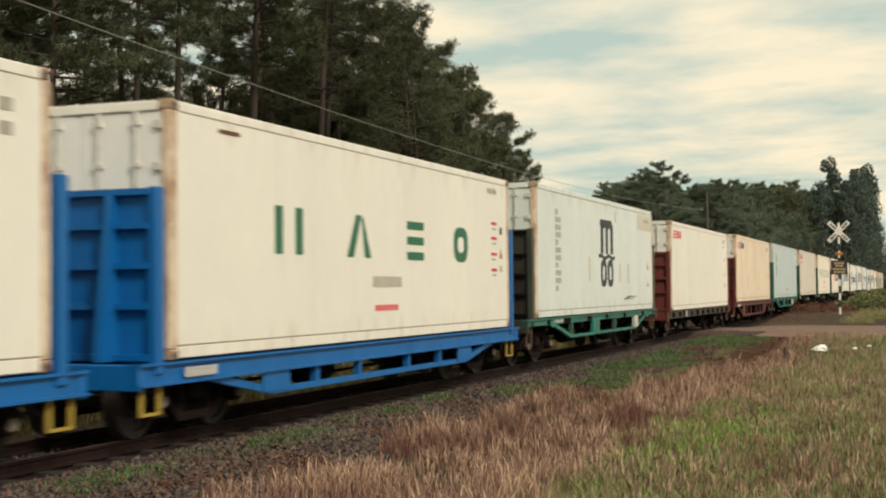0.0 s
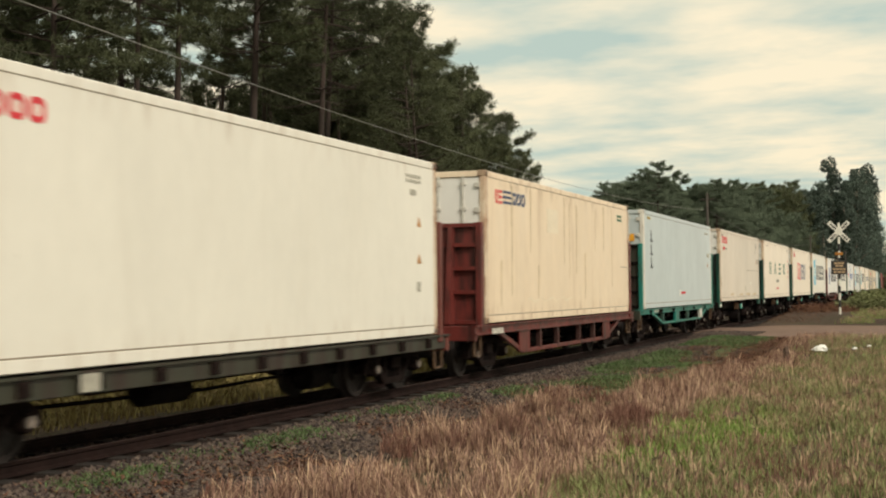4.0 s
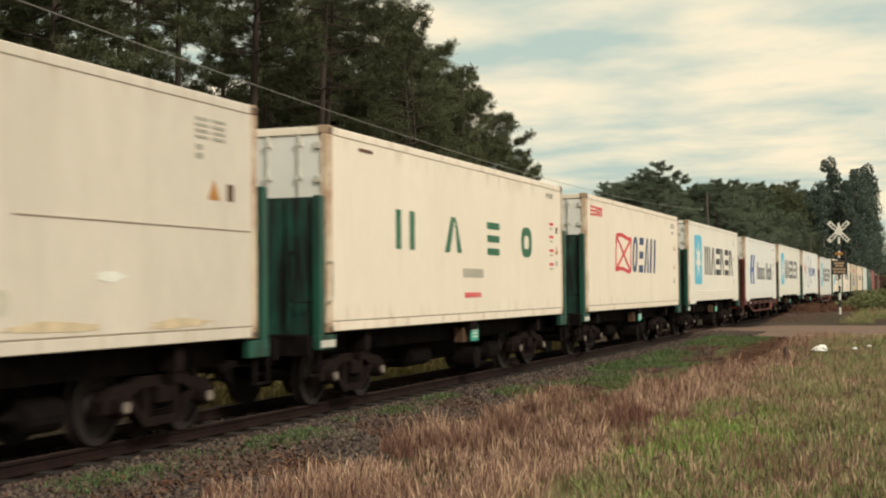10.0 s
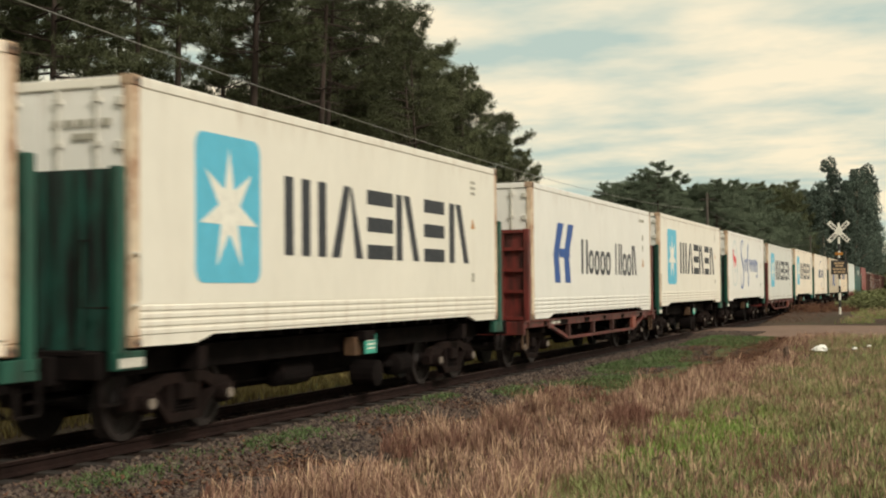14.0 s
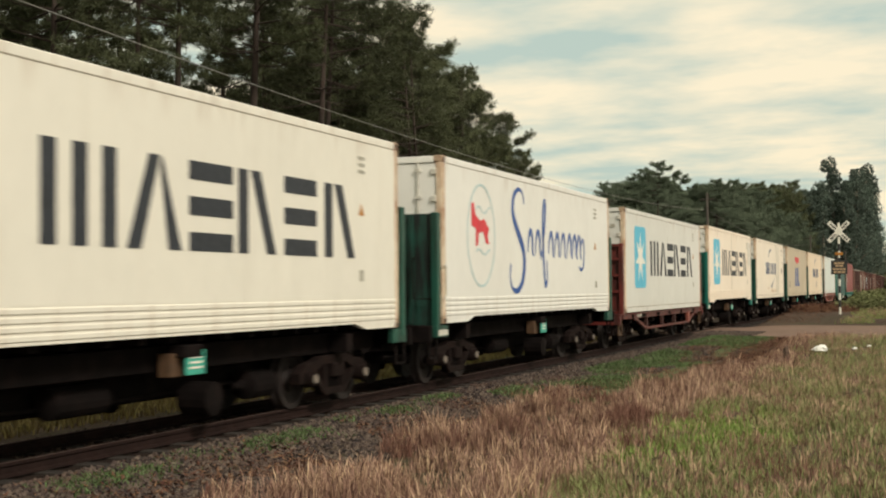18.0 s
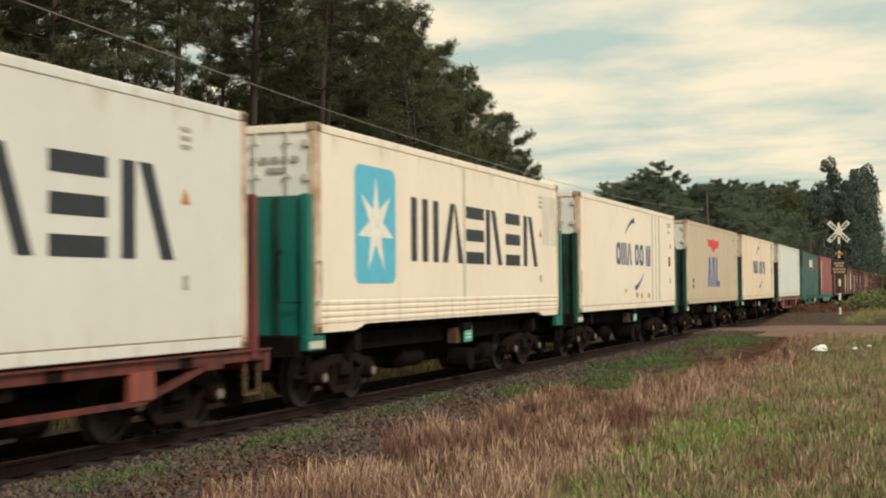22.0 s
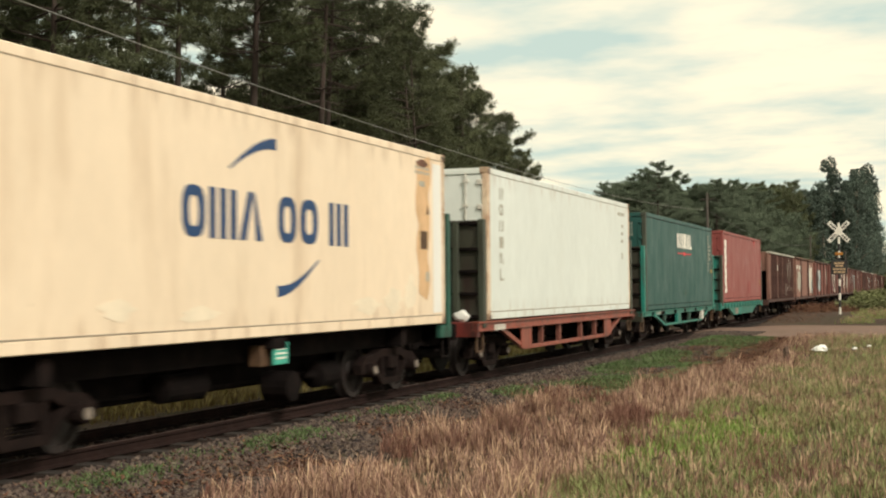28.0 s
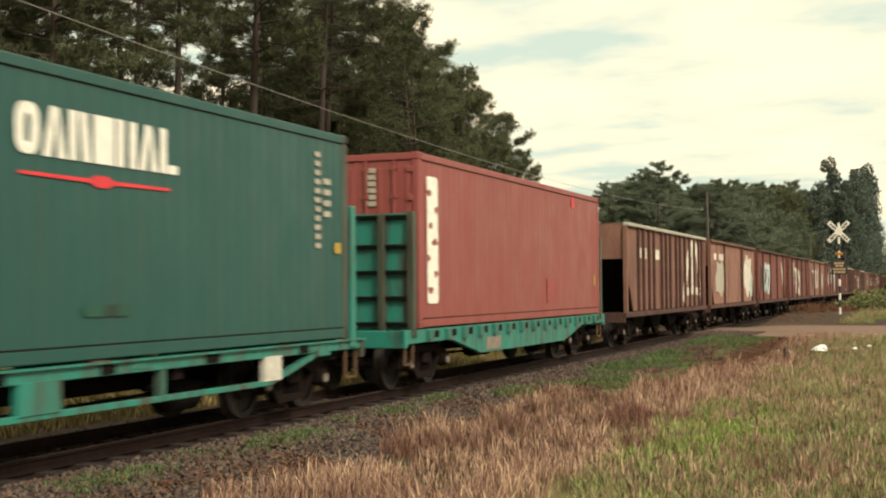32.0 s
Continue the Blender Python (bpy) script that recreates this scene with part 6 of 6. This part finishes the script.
    # a far row of pointed conifers between the second stand and the gums
    for i in range(34):
        x = rng.uniform(262, 300)
        y = -7.85 + x * math.tan(radians(5.6 + 3.3 * (i + rng.random()) / 34))
        place(kinds[1 if i % 2 else 3], True, x, y, rng.uniform(0, 360), (1.66 + x * rng.uniform(0.066, 0.078)) / TALL[1 if i % 2 else 3])
    gums = [gum(31, 29, "tall dark gum tree with rounded foliage clumps"), gum(32, 25, "gum tree with a lumpy dark crown"), gum(33, 22, "bushy gum tree beside the line")]
    gused = [False] * 3
    for s, off, k, size in ((300, 9.5, 0, 1.0), (296, 4.6, 1, 1.06), (310, 7.0, 1, 1.0), (318, 12.5, 2, 1.1), (290, 6.8, 2, 0.95), (305, 3.6, 2, 1.1), (330, 3.5, 0, 0.95), (285, 10.5, 2, 0.9), (300, 13.5, 2, 1.0), (345, 5.0, 1, 1.0), (322, 16.5, 1, 0.9), (338, 20, 2, 1.0), (420, 5.0, 0, 1.3), (435, 8.0, 1, 1.4), (410, 10.5, 1, 1.2), (290, 14.5, 1, 0.86), (295, 18.5, 2, 0.9), (420, 15.0, 1, 1.2), (520, 6.5, 1, 1.1), (570, 6.0, 0, 1.0), (620, 8.5, 1, 1.2), (670, 6.5, 0, 1.0), (740, 9.0, 1, 1.3), (820, 9.5, 0, 1.2)):
        x, y, _ = line_at(s, off)
        place(gums[k], gused[k], x, y, rng.uniform(0, 360), size)
        gused[k] = True


build_pines()


def clumps(name, spots, mat, label, category, blades=7, length=1.0, width=0.2, seed=3):
    """Many leaf tufts heaped into mounds: (x, y, z, radius, height, count)."""
    rng = np.random.default_rng(seed)
    centres, sizes = [], []
    for x, y, z, r, h, n in spots:
        for q in range(n):
            a, rr, u = rng.uniform(0, 2 * math.pi), r * math.sqrt(rng.random()), rng.random()
            edge = math.sqrt(max(0.0, 1 - (rr / r) ** 2))
            centres.append((x + rr * math.cos(a), y + rr * math.sin(a), z + h * edge * (0.25 + 0.75 * u)))
            sizes.append(rng.uniform(0.6, 1.2) * min(0.9, r * 0.28))
    v, f = leaf_tufts(centres, sizes, blades, length, width, rng)
    return bulk(name, v.tolist(), f.tolist(), mat, label, category)


def build_undergrowth():
    rng = random.Random(8)
    spots = []
    for i in range(180):
        s = 60 + 400 * i / 180
        off = 9 + rng.uniform(0, 9) if s < 230 else 4.5 + rng.uniform(0, 9) if s < 390 else 3.6 + rng.uniform(0, 4)
        x, y, _ = line_at(s, off)
        spots.append((x, y, -0.2, rng.uniform(2.2, 4.0), rng.uniform(3.5, 7.0) if s > 110 else rng.uniform(2, 4.5), 60))
    for i in range(40):
        x, y, _ = line_at(335 + 3 * i, rng.uniform(-20, -4.5))
        spots.append((x, y, -0.2, rng.uniform(3.0, 4.5), rng.uniform(6.0, 10.0), 60))
        x, y, _ = line_at(470 + 11 * i, rng.uniform(4.5, 12))
        spots.append((x, y, -0.2, rng.uniform(4.0, 6.0), rng.uniform(13.0, 20.0), 160))
    clumps("far_woods", spots, WOODS, "dark tangled undergrowth and small trees behind the line", "woods", 6, 1.1, 0.22, 4)
    spots = []
    for i in range(110):
        s = 14 + 46 * i / 110 + rng.uniform(-0.4, 0.4)
        x, y, _ = line_at(s, rng.uniform(3.2, 6.5))
        spots.append((x, y, ground_z(x, y), rng.uniform(0.5, 1.0), rng.uniform(0.3, 0.75), 30))
    clumps("yellow_shrubs", spots, YELLOW_SHRUB, "yellow green weeds and shrubs behind the rails", "shrubs", 8, 0.9, 0.12, 6)
    spots = []
    for i in range(14):
        x, y, _ = line_at(rng.uniform(235, 300), rng.uniform(-7.0, -3.6))
        spots.append((x, y, -0.1, rng.uniform(2.2, 3.2), rng.uniform(5.5, 8.0), 170))
    for i in range(44):
        s = 69 + rng.uniform(0, 30)
        x, y, _ = line_at(s, rng.uniform(-8.4, -5.0))
        spots.append((x, y, ground_z(x, y), rng.uniform(0.7, 1.3), rng.uniform(0.7, 1.3), 90))
    for i in range(16):
        s = rng.uniform(170, 280)
        x, y, _ = line_at(s, rng.uniform(-7.5, -5.2))
        spots.append((x, y, -0.1, rng.uniform(1.8, 2.8), rng.uniform(2.4, 3.4), 60))
    dead = []
    for i in range(34):
        x, y, _ = line_at(68 + rng.uniform(0, 24), rng.uniform(-5.2, -2.6))
        dead.append((x, y, ground_z(x, y), rng.uniform(0.4, 0.8), rng.uniform(0.15, 0.45), 60))
    clumps("dead_brush", dead, LITTER, "red brown dead brush beside the line past the crossing", "brush", 7, 1.0, 0.08, 9)
    clumps("roadside_bushes", spots, SHRUB, "dark green bushes past the crossing sign", "bushes", 7, 0.9, 0.16, 7)


build_undergrowth()


# ---- grass and ballast ----
def blades(name, spots, mat, label, category, seed, tall, wide, lean, foot=1.0, high=0.6):
    """Curved grass blades: spots of (x, y, height factor)."""
    rng = np.random.default_rng(seed)
    p = np.array(spots)
    n = len(p)
    z = np.array([ground_z(x, y) for x, y, _ in spots]) - 0.02
    h = tall * p[:, 2] * rng.uniform(0.55, 1.25, n)
    a = rng.uniform(0, 2 * np.pi, n)
    b = rng.uniform(0, 2 * np.pi, n)
    k = lean * h * rng.uniform(0.2, 1.2, n)
    w = wide * rng.uniform(0.6, 1.3, n)
    base = np.stack([p[:, 0], p[:, 1], z], 1)
    side = np.stack([np.cos(a), np.sin(a), 0 * a], 1) * w[:, None]
    tilt = np.stack([np.cos(b), np.sin(b), 0 * b], 1) * k[:, None]
    up = np.stack([0 * h, 0 * h, h], 1)
    mid = base + up * high + tilt * high * 0.6
    tip = base + up + tilt
    verts = np.stack([base - side * foot, base + side * foot, mid + side * (1.6 - 0.8 * foot), mid - side * (1.6 - 0.8 * foot), tip], 1).reshape(-1, 3)
    i = np.arange(n)[:, None] * 5
    faces = np.concatenate([i + [0, 1, 2, 3]], 0).tolist() + (i + [3, 2, 4]).tolist()
    return bulk(name, verts.tolist(), faces, mat, label, category)


def field(x, y, seed, scale=0.5):
    return noise.noise(Vector((x * scale, y * scale, seed)))


def build_meadow():
    rng = random.Random(17)
    dry, green, low, fresh = [], [], [], []

    def tussock(out, x, y, n, spread, tall):
        for k in range(n):
            a, r = rng.uniform(0, 6.283), spread * math.sqrt(rng.random())
            out.append((x + r * math.cos(a), y + r * math.sin(a), tall * (1.1 - 0.5 * r / spread)))

    # tussocks grow denser towards the camera; the straw belt follows the foot of the ballast
    for i in range(17000):
        u = rng.random()
        x = 8.0 + 36 * u ** 1.5
        d = rng.uniform(-9.8, -2.3)
        y = d + HALF_WIDTH
        if d > -2.95 + 0.3 * smooth(11, 18, x) - 1.5 * smooth(20, 26, x) - 1.0 * smooth(28, 36, x) + 0.7 * field(x, y, 3, 0.6):
            continue
        # bare strewn strip towards the road
        if x > 30 + 3 * field(x, y, 41.0, 0.4) and d > -5.2 + 0.5 * field(x, y, 42.0, 0.5) and rng.random() < 0.93:
            continue
        # bare gaps between the clumps
        clump = field(x, y, 27.0, 1.5) + 0.6 * field(x, y, 28.0, 3.6)
        if clump < rng.uniform(-0.16, 0.20):
            continue
        belt = smooth(-6.1, -5.0, d + 1.1 * field(x, y, 2.0, 0.35)) * smooth(41, 27, x + 4 * field(x, y, 5, 0.3))
        lush = field(x, y, 9.0, 0.55)
        patch = math.hypot((x - 17.2) / 3.6, (d + 6.1) / 0.9) + 0.8 * field(x, y, 31.0, 0.9)
        if rng.random() < smooth(1.4, 0.5, patch) * 0.95:
            tussock(fresh, x, y, rng.randint(10, 20), rng.uniform(0.08, 0.2), 0.6 + 0.3 * rng.random())
        elif rng.random() < belt:
            tussock(dry, x, y, rng.randint(14, 26), rng.uniform(0.05, 0.15), 0.62 + 0.7 * max(-0.3, lush) + 0.7 * max(0.0, clump) + 0.25 * rng.random())
        else:
            if rng.random() < 0.34 + 0.6 * field(x, y, 14.0, 0.4):
                tussock(dry, x, y, rng.randint(8, 16), rng.uniform(0.08, 0.2), 0.48 + 0.4 * rng.random())
            tussock(green, x, y, rng.randint(14, 26), rng.uniform(0.08, 0.24), 0.6 + 0.7 * max(0, lush) + 0.2 * rng.random())
    for i in range(110000):
        s = rng.uniform(9, 46) if i < 24000 else rng.uniform(20, 46)
        d = rng.gauss(-1.42, 0.15) if s < 21 else rng.uniform(-4.1, -1.5)
        if field(s, d, 21, 0.45 if s > 22 else 0.8) > (0.02 if s < 22 else -0.08 + 0.3 * smooth(-3.3, -4.1, d) + 0.42 * smooth(30, 22, s) * smooth(-1.9, -2.6, d)) - (0.15 if rng.random() < 0.15 else 0):
            low.append((s, d + HALF_WIDTH, 1.0))
    for i in range(14000):
        s = rng.uniform(58, 68)
        d = rng.uniform(-9.0, -4.4)
        if field(s, d, 51.0, 0.5) < -0.08 + 0.25 * smooth(-5.6, -4.6, d):
            continue
        (fresh if rng.random() < 0.3 else dry if rng.random() < 0.3 else green).append((s, d + HALF_WIDTH, 0.45 + 0.9 * rng.random() ** 2))
    # short growth fills the gaps between the tussocks
    for i in range(60000):
        x = 8.0 + 38 * rng.random() ** 1.4
        d = rng.uniform(-9.8, -4.6)
        out = dry if rng.random() < smooth(-6.4, -5.0, d + 1.1 * field(x, d, 2.0, 0.35)) else green if rng.random() < 0.7 else dry
        out.append((x, d + HALF_WIDTH, 0.3 + 0.3 * rng.random()))
    far = []
    for i in range(30000):
        s = rng.uniform(14, 62)
        d = rng.uniform(2.5, 6.0)
        far.append((s, d + HALF_WIDTH, 0.8 + 0.3 * rng.random()))
    blades("dry_grass", dry, DRY, "tall brown straw grass in tussocks beside the ballast", "grass", 1, 0.34, 0.0040, 0.42, 0.4, 0.72)
    blades("green_grass", green, GRASS, "patchy green grass mixed with dry stalks", "grass", 2, 0.24, 0.0050, 0.65)
    blades("fresh_grass", fresh, FRESH, "small patch of fresh light green grass", "grass", 5, 0.24, 0.0055, 0.8)
    blades("low_weeds", low, WEED, "low dark green weeds creeping over the ballast", "weeds", 3, 0.085, 0.009, 1.0)
    blades("far_verge_grass", far, YELLOW_SHRUB, "yellow dry grass on the far side of the track", "grass", 4, 0.22, 0.012, 0.6)


build_meadow()


def build_ballast():
    rng = np.random.default_rng(40)
    n = 38000
    s = 8.5 + 42 * rng.random(n) ** 1.6
    d = rng.uniform(-3.1, -0.9, n)
    far = rng.random(n) < 0.12
    d[far] = rng.uniform(-0.45, 1.7, far.sum())
    unit = np.array([(x, y, z) for x in (-1, 1) for y in (-1, 1) for z in (-1, 1)], float)
    quads = np.array([(0, 1, 3, 2), (4, 6, 7, 5), (0, 4, 5, 1), (2, 3, 7, 6), (0, 2, 6, 4), (1, 5, 7, 3)])
    verts, faces = [], []
    size = rng.uniform(0.008, 0.027, n)
    for i in range(n):
        x, y, _ = line_at(s[i], d[i])
        v = unit * rng.uniform(0.55, 1.15, (8, 3)) * size[i]
        q = Euler(rng.uniform(0, 6.28, 3)).to_matrix()
        v = v @ np.array(q)
        v += (x, y, ground_z(x, y) + size[i] * 0.45)
        faces.append(quads + 8 * i)
        verts.append(v)
    bulk("ballast", np.concatenate(verts).tolist(), np.concatenate(faces).tolist(), STONE, "loose brown grey ballast stones along the rails", "gravel")


build_ballast()


def build_litter_layer():
    """Fallen leaves and stem ends strewn over the shoulder and the bare strip by the road."""
    rng = np.random.default_rng(61)
    n = 30000
    s = 8.5 + 36 * rng.random(n) ** 1.3
    d = np.where(s < 24, rng.normal(-2.6, 0.6, n), rng.uniform(-5.4, -2.2, n))
    # a brown drift of leaves by the road and past it
    s[:7000], d[:7000] = rng.uniform(30, 44, 7000), rng.normal(-4.5, 0.45, 7000)
    s[7000:10000], d[7000:10000] = rng.uniform(58, 84, 3000), rng.uniform(-4.4, -1.9, 3000)
    verts, faces = [], []
    for i in range(n):
        if field(s[i], d[i], 33, 0.5) < -0.12 and i > 10000:
            continue
        x, y, _ = line_at(s[i], d[i])
        l, w, a, tilt = rng.uniform(0.02, 0.075), rng.uniform(0.006, 0.02), rng.uniform(0, 6.28), rng.uniform(-0.02, 0.05)
        z = ground_z(x, y) + rng.uniform(0.008, 0.045)
        ux, uy = math.cos(a), math.sin(a)
        k = len(verts)
        verts += [(x - ux * l, y - uy * l, z), (x - uy * w, y + ux * w, z + 0.008), (x + ux * l, y + uy * l, z + tilt), (x + uy * w, y - ux * w, z + 0.006)]
        faces.append((k, k + 1, k + 2, k + 3))
    bulk("leaf_litter", verts, faces, LITTER, "red brown fallen leaves and stems over the gravel", "leaf litter")


build_litter_layer()

# ---- beside the line: crossing sign, poles and wire, litter ----
def crossing_sign():
    x, y = 64.0, -3.48
    g = ground_z(x, y)
    s = tagged(new("crossing_sign"), "white crossed-board railway crossing sign on a banded post", "road sign")
    s.location = (x, y, g)
    top = 4.62 - g
    n = 14
    for i in range(n):
        z0, z1 = -0.3 + (top + 0.3) * i / n, -0.3 + (top + 0.3) * (i + 1) / n
        shared("post_band", i % 2, SIGN_WHITE if i % 2 else SIGN_BLACK, lambda bm: tube(bm, [(0, 0, 0), (0, 0, (top + 0.3) / n)], [0.055, 0.055], 10), s, (0, 0, z0), "black band" if i % 2 == 0 else "white band")
    head = 4.20 - g
    for k, a in enumerate((45, -45)):
        b = shared("board", k, SIGN_WHITE, lambda bm: box(bm, -0.015, 0.015, -0.64, 0.64, -0.105, 0.105, 0.006), s, (-0.075 - 0.032 * k, 0, head), "white diagonal board")
        b.rotation_euler = (radians(a), 0, 0)
        for j, w in ((-0.38, 0.36), (0.36, 0.36)):
            shared("marking_bar", (20, j), SIGN_BLACK, lambda bm: [box(bm, -0.003, 0.003, -w / 2 + w * q / 5, -w / 2 + w * q / 5 + w * 0.13, -0.05, 0.05) for q in range(5)], b, (-0.0185, j, 0))
    p = shared("plate", 1, SIGN_ORANGE, lambda bm: box(bm, -0.012, 0.012, -0.18, 0.18, -0.06, 0.06, 0.005), s, (-0.07, 0, 3.16 - g), "small orange plate")
    q = shared("plate", 2, SIGN_BLACK, lambda bm: box(bm, -0.012, 0.012, -0.37, 0.37, -0.33, 0.33, 0.01), s, (-0.08, 0, 2.52 - g), "black plate with worn beige bars")
    for z, n, wide in ((0.20, 3, 0.13), (0.08, 2, 0.16), (-0.08, 4, 0.12), (-0.22, 3, 0.15)):
        for k in range(n):
            shared("marking_bar", (30, wide), SIGN_BEIGE, lambda bm: box(bm, -0.003, 0.003, -wide / 2, wide / 2, -0.045, 0.045), q, (-0.0155, (k - (n - 1) / 2) * (wide + 0.03), z))


def utility_line():
    off = 5.78
    spots = (5.0, 93.0, 181.0, 269.0)
    heights = (7.35, 7.11, 7.3, 7.4)
    for s, h in zip(spots, heights):
        x, y, _ = line_at(s, off)
        g = ground_z(x, y)
        p = tagged(new("utility_pole"), "thin weathered timber pole carrying a wire", "utility pole", "poles along the line")
        p.location = (x, y, g)
        bm = bmesh.new()
        tube(bm, [(0, 0, -0.5), (0, 0, (h - g) * 0.5), (0, 0, h - g + 1.2)], [0.11, 0.10, 0.08], 9)
        part("pole", bm, POLE_WOOD, p, smooth=True)
        bm = bmesh.new()
        box(bm, -0.04, 0.04, -0.5, 0.5, h - g + 0.70, h - g + 0.78, 0.006)
        part("crossarm", bm, POLE_WOOD, p)
        bm = bmesh.new()
        tube(bm, [(0, 0, h - g - 0.02), (0, 0, h - g + 0.05), (0, 0, h - g + 0.12)], [0.03, 0.045, 0.03], 8)
        part("insulator", bm, SIGN_WHITE, p, at=(0, 0, 0))
    bm = bmesh.new()
    pts = []
    for (s0, h0), (s1, h1) in zip(zip(spots, heights), zip(spots[1:], heights[1:])):
        for k in range(20):
            u = k / 20
            x, y, _ = line_at(s0 + (s1 - s0) * u, off)
            pts.append((x, y, h0 + (h1 - h0) * u - 1.066 * 4 * u * (1 - u)))
    tube(bm, pts, [0.010] * len(pts), 5)
    tagged(link("wire", mesh_of("wire", bm, WIRE)), "single grey overhead wire sagging between poles", "cable")


def litter():
    # plastic bag
    rng = random.Random(4)
    bm = bmesh.new()
    bmesh.ops.create_icosphere(bm, subdivisions=3, radius=1.0)
    for v in bm.verts:
        n = noise.noise(v.co * 2.3) * 0.35 + noise.noise(v.co * 5.0) * 0.15
        v.co *= 1 + n
        v.co = Vector((v.co.x * 0.13, v.co.y * 0.20, max(-0.05, v.co.z * 0.11 * (1 - 0.5 * v.co.y))))
    me = mesh_of("plastic_bag", bm, BAG)
    x, y = 37.2, -4.75
    tagged(link("plastic_bag", me, None, (x, y, ground_z(x, y) + 0.16)), "crumpled white plastic bag lying in the grass", "litter")
    for x, y, k in ((38.4, -5.6, 0.35), (39.2, -5.95, 0.3)):
        ob = tagged(link("paper_scrap", me, None, (x, y, ground_z(x, y) + 0.12)), "small white scrap of litter in the grass", "litter", "scraps of litter")
        ob.scale = (k, k, k)
    # broken stake
    bm = bmesh.new()
    box(bm, -0.07, 0.07, -0.05, 0.05, -0.3, 0.34, 0.01)
    prism(bm, [(-0.07, 0.34), (0.07, 0.34), (0.05, 0.40), (-0.02, 0.46), (-0.05, 0.38)], -0.045, 0.045)
    x, y = 34.0, -4.2
    ob = tagged(link("wooden_stake", mesh_of("wooden_stake", bm, DEADWOOD), None, (x, y, ground_z(x, y))), "short broken wooden stake in the verge", "stake")
    ob.rotation_euler = (0.05, 0.08, 0.5)
    # cut branches on the bare strip
    for i in range(26):
        x, y = rng.uniform(30, 41), 0
        y = -3.1 + rng.uniform(-0.8, 0.8)
        l, a = rng.uniform(0.3, 1.0), rng.uniform(0, 3.14)
        bm = bmesh.new()
        pts = [(l * (k / 4 - 0.5), 0.06 * math.sin(k * 1.9 + i), 0.03 * math.sin(k * 2.3 + i)) for k in range(5)]
        r = rng.uniform(0.008, 0.024)
        tube(bm, pts, [r, r * 0.9, r * 0.8, r * 0.6, r * 0.3], 6)
        ob = tagged(link("dead_branch", mesh_of("dead_branch", bm, DEADWOOD), None, (x, y, ground_z(x, y) + 0.05)), "dead brown branch lying on the bare verge", "branch", "cut branches on the verge")
        ob.rotation_euler = (0, 0.08, a)


crossing_sign()
utility_line()
litter()

# ---- motion: the train rolls by; its wheels turn ----
def motions():
    for ob, s, z, *off in ROLLING:
        walk(ob, [(t, on_line(s - gone(t), off[0] if off else 0, z)) for t in (0, 4, 8, 12, 16, 20, 24, 28, 32)])
    beats = range(0, 32 * FPS + 1, 2)
    for ob, *_ in ROLLING[:KEYED]:
        for w in ob.children_recursive:
            if w.name.startswith("wheelset"):
                x, y, z = w.location
                walk(w, [(k / FPS, pose(x, y, z, 0, -math.degrees(SPEED * k / FPS / WHEEL_RADIUS), 0)) for k in beats])


build_train()
build_hoppers()
KEYED = 47
motions()
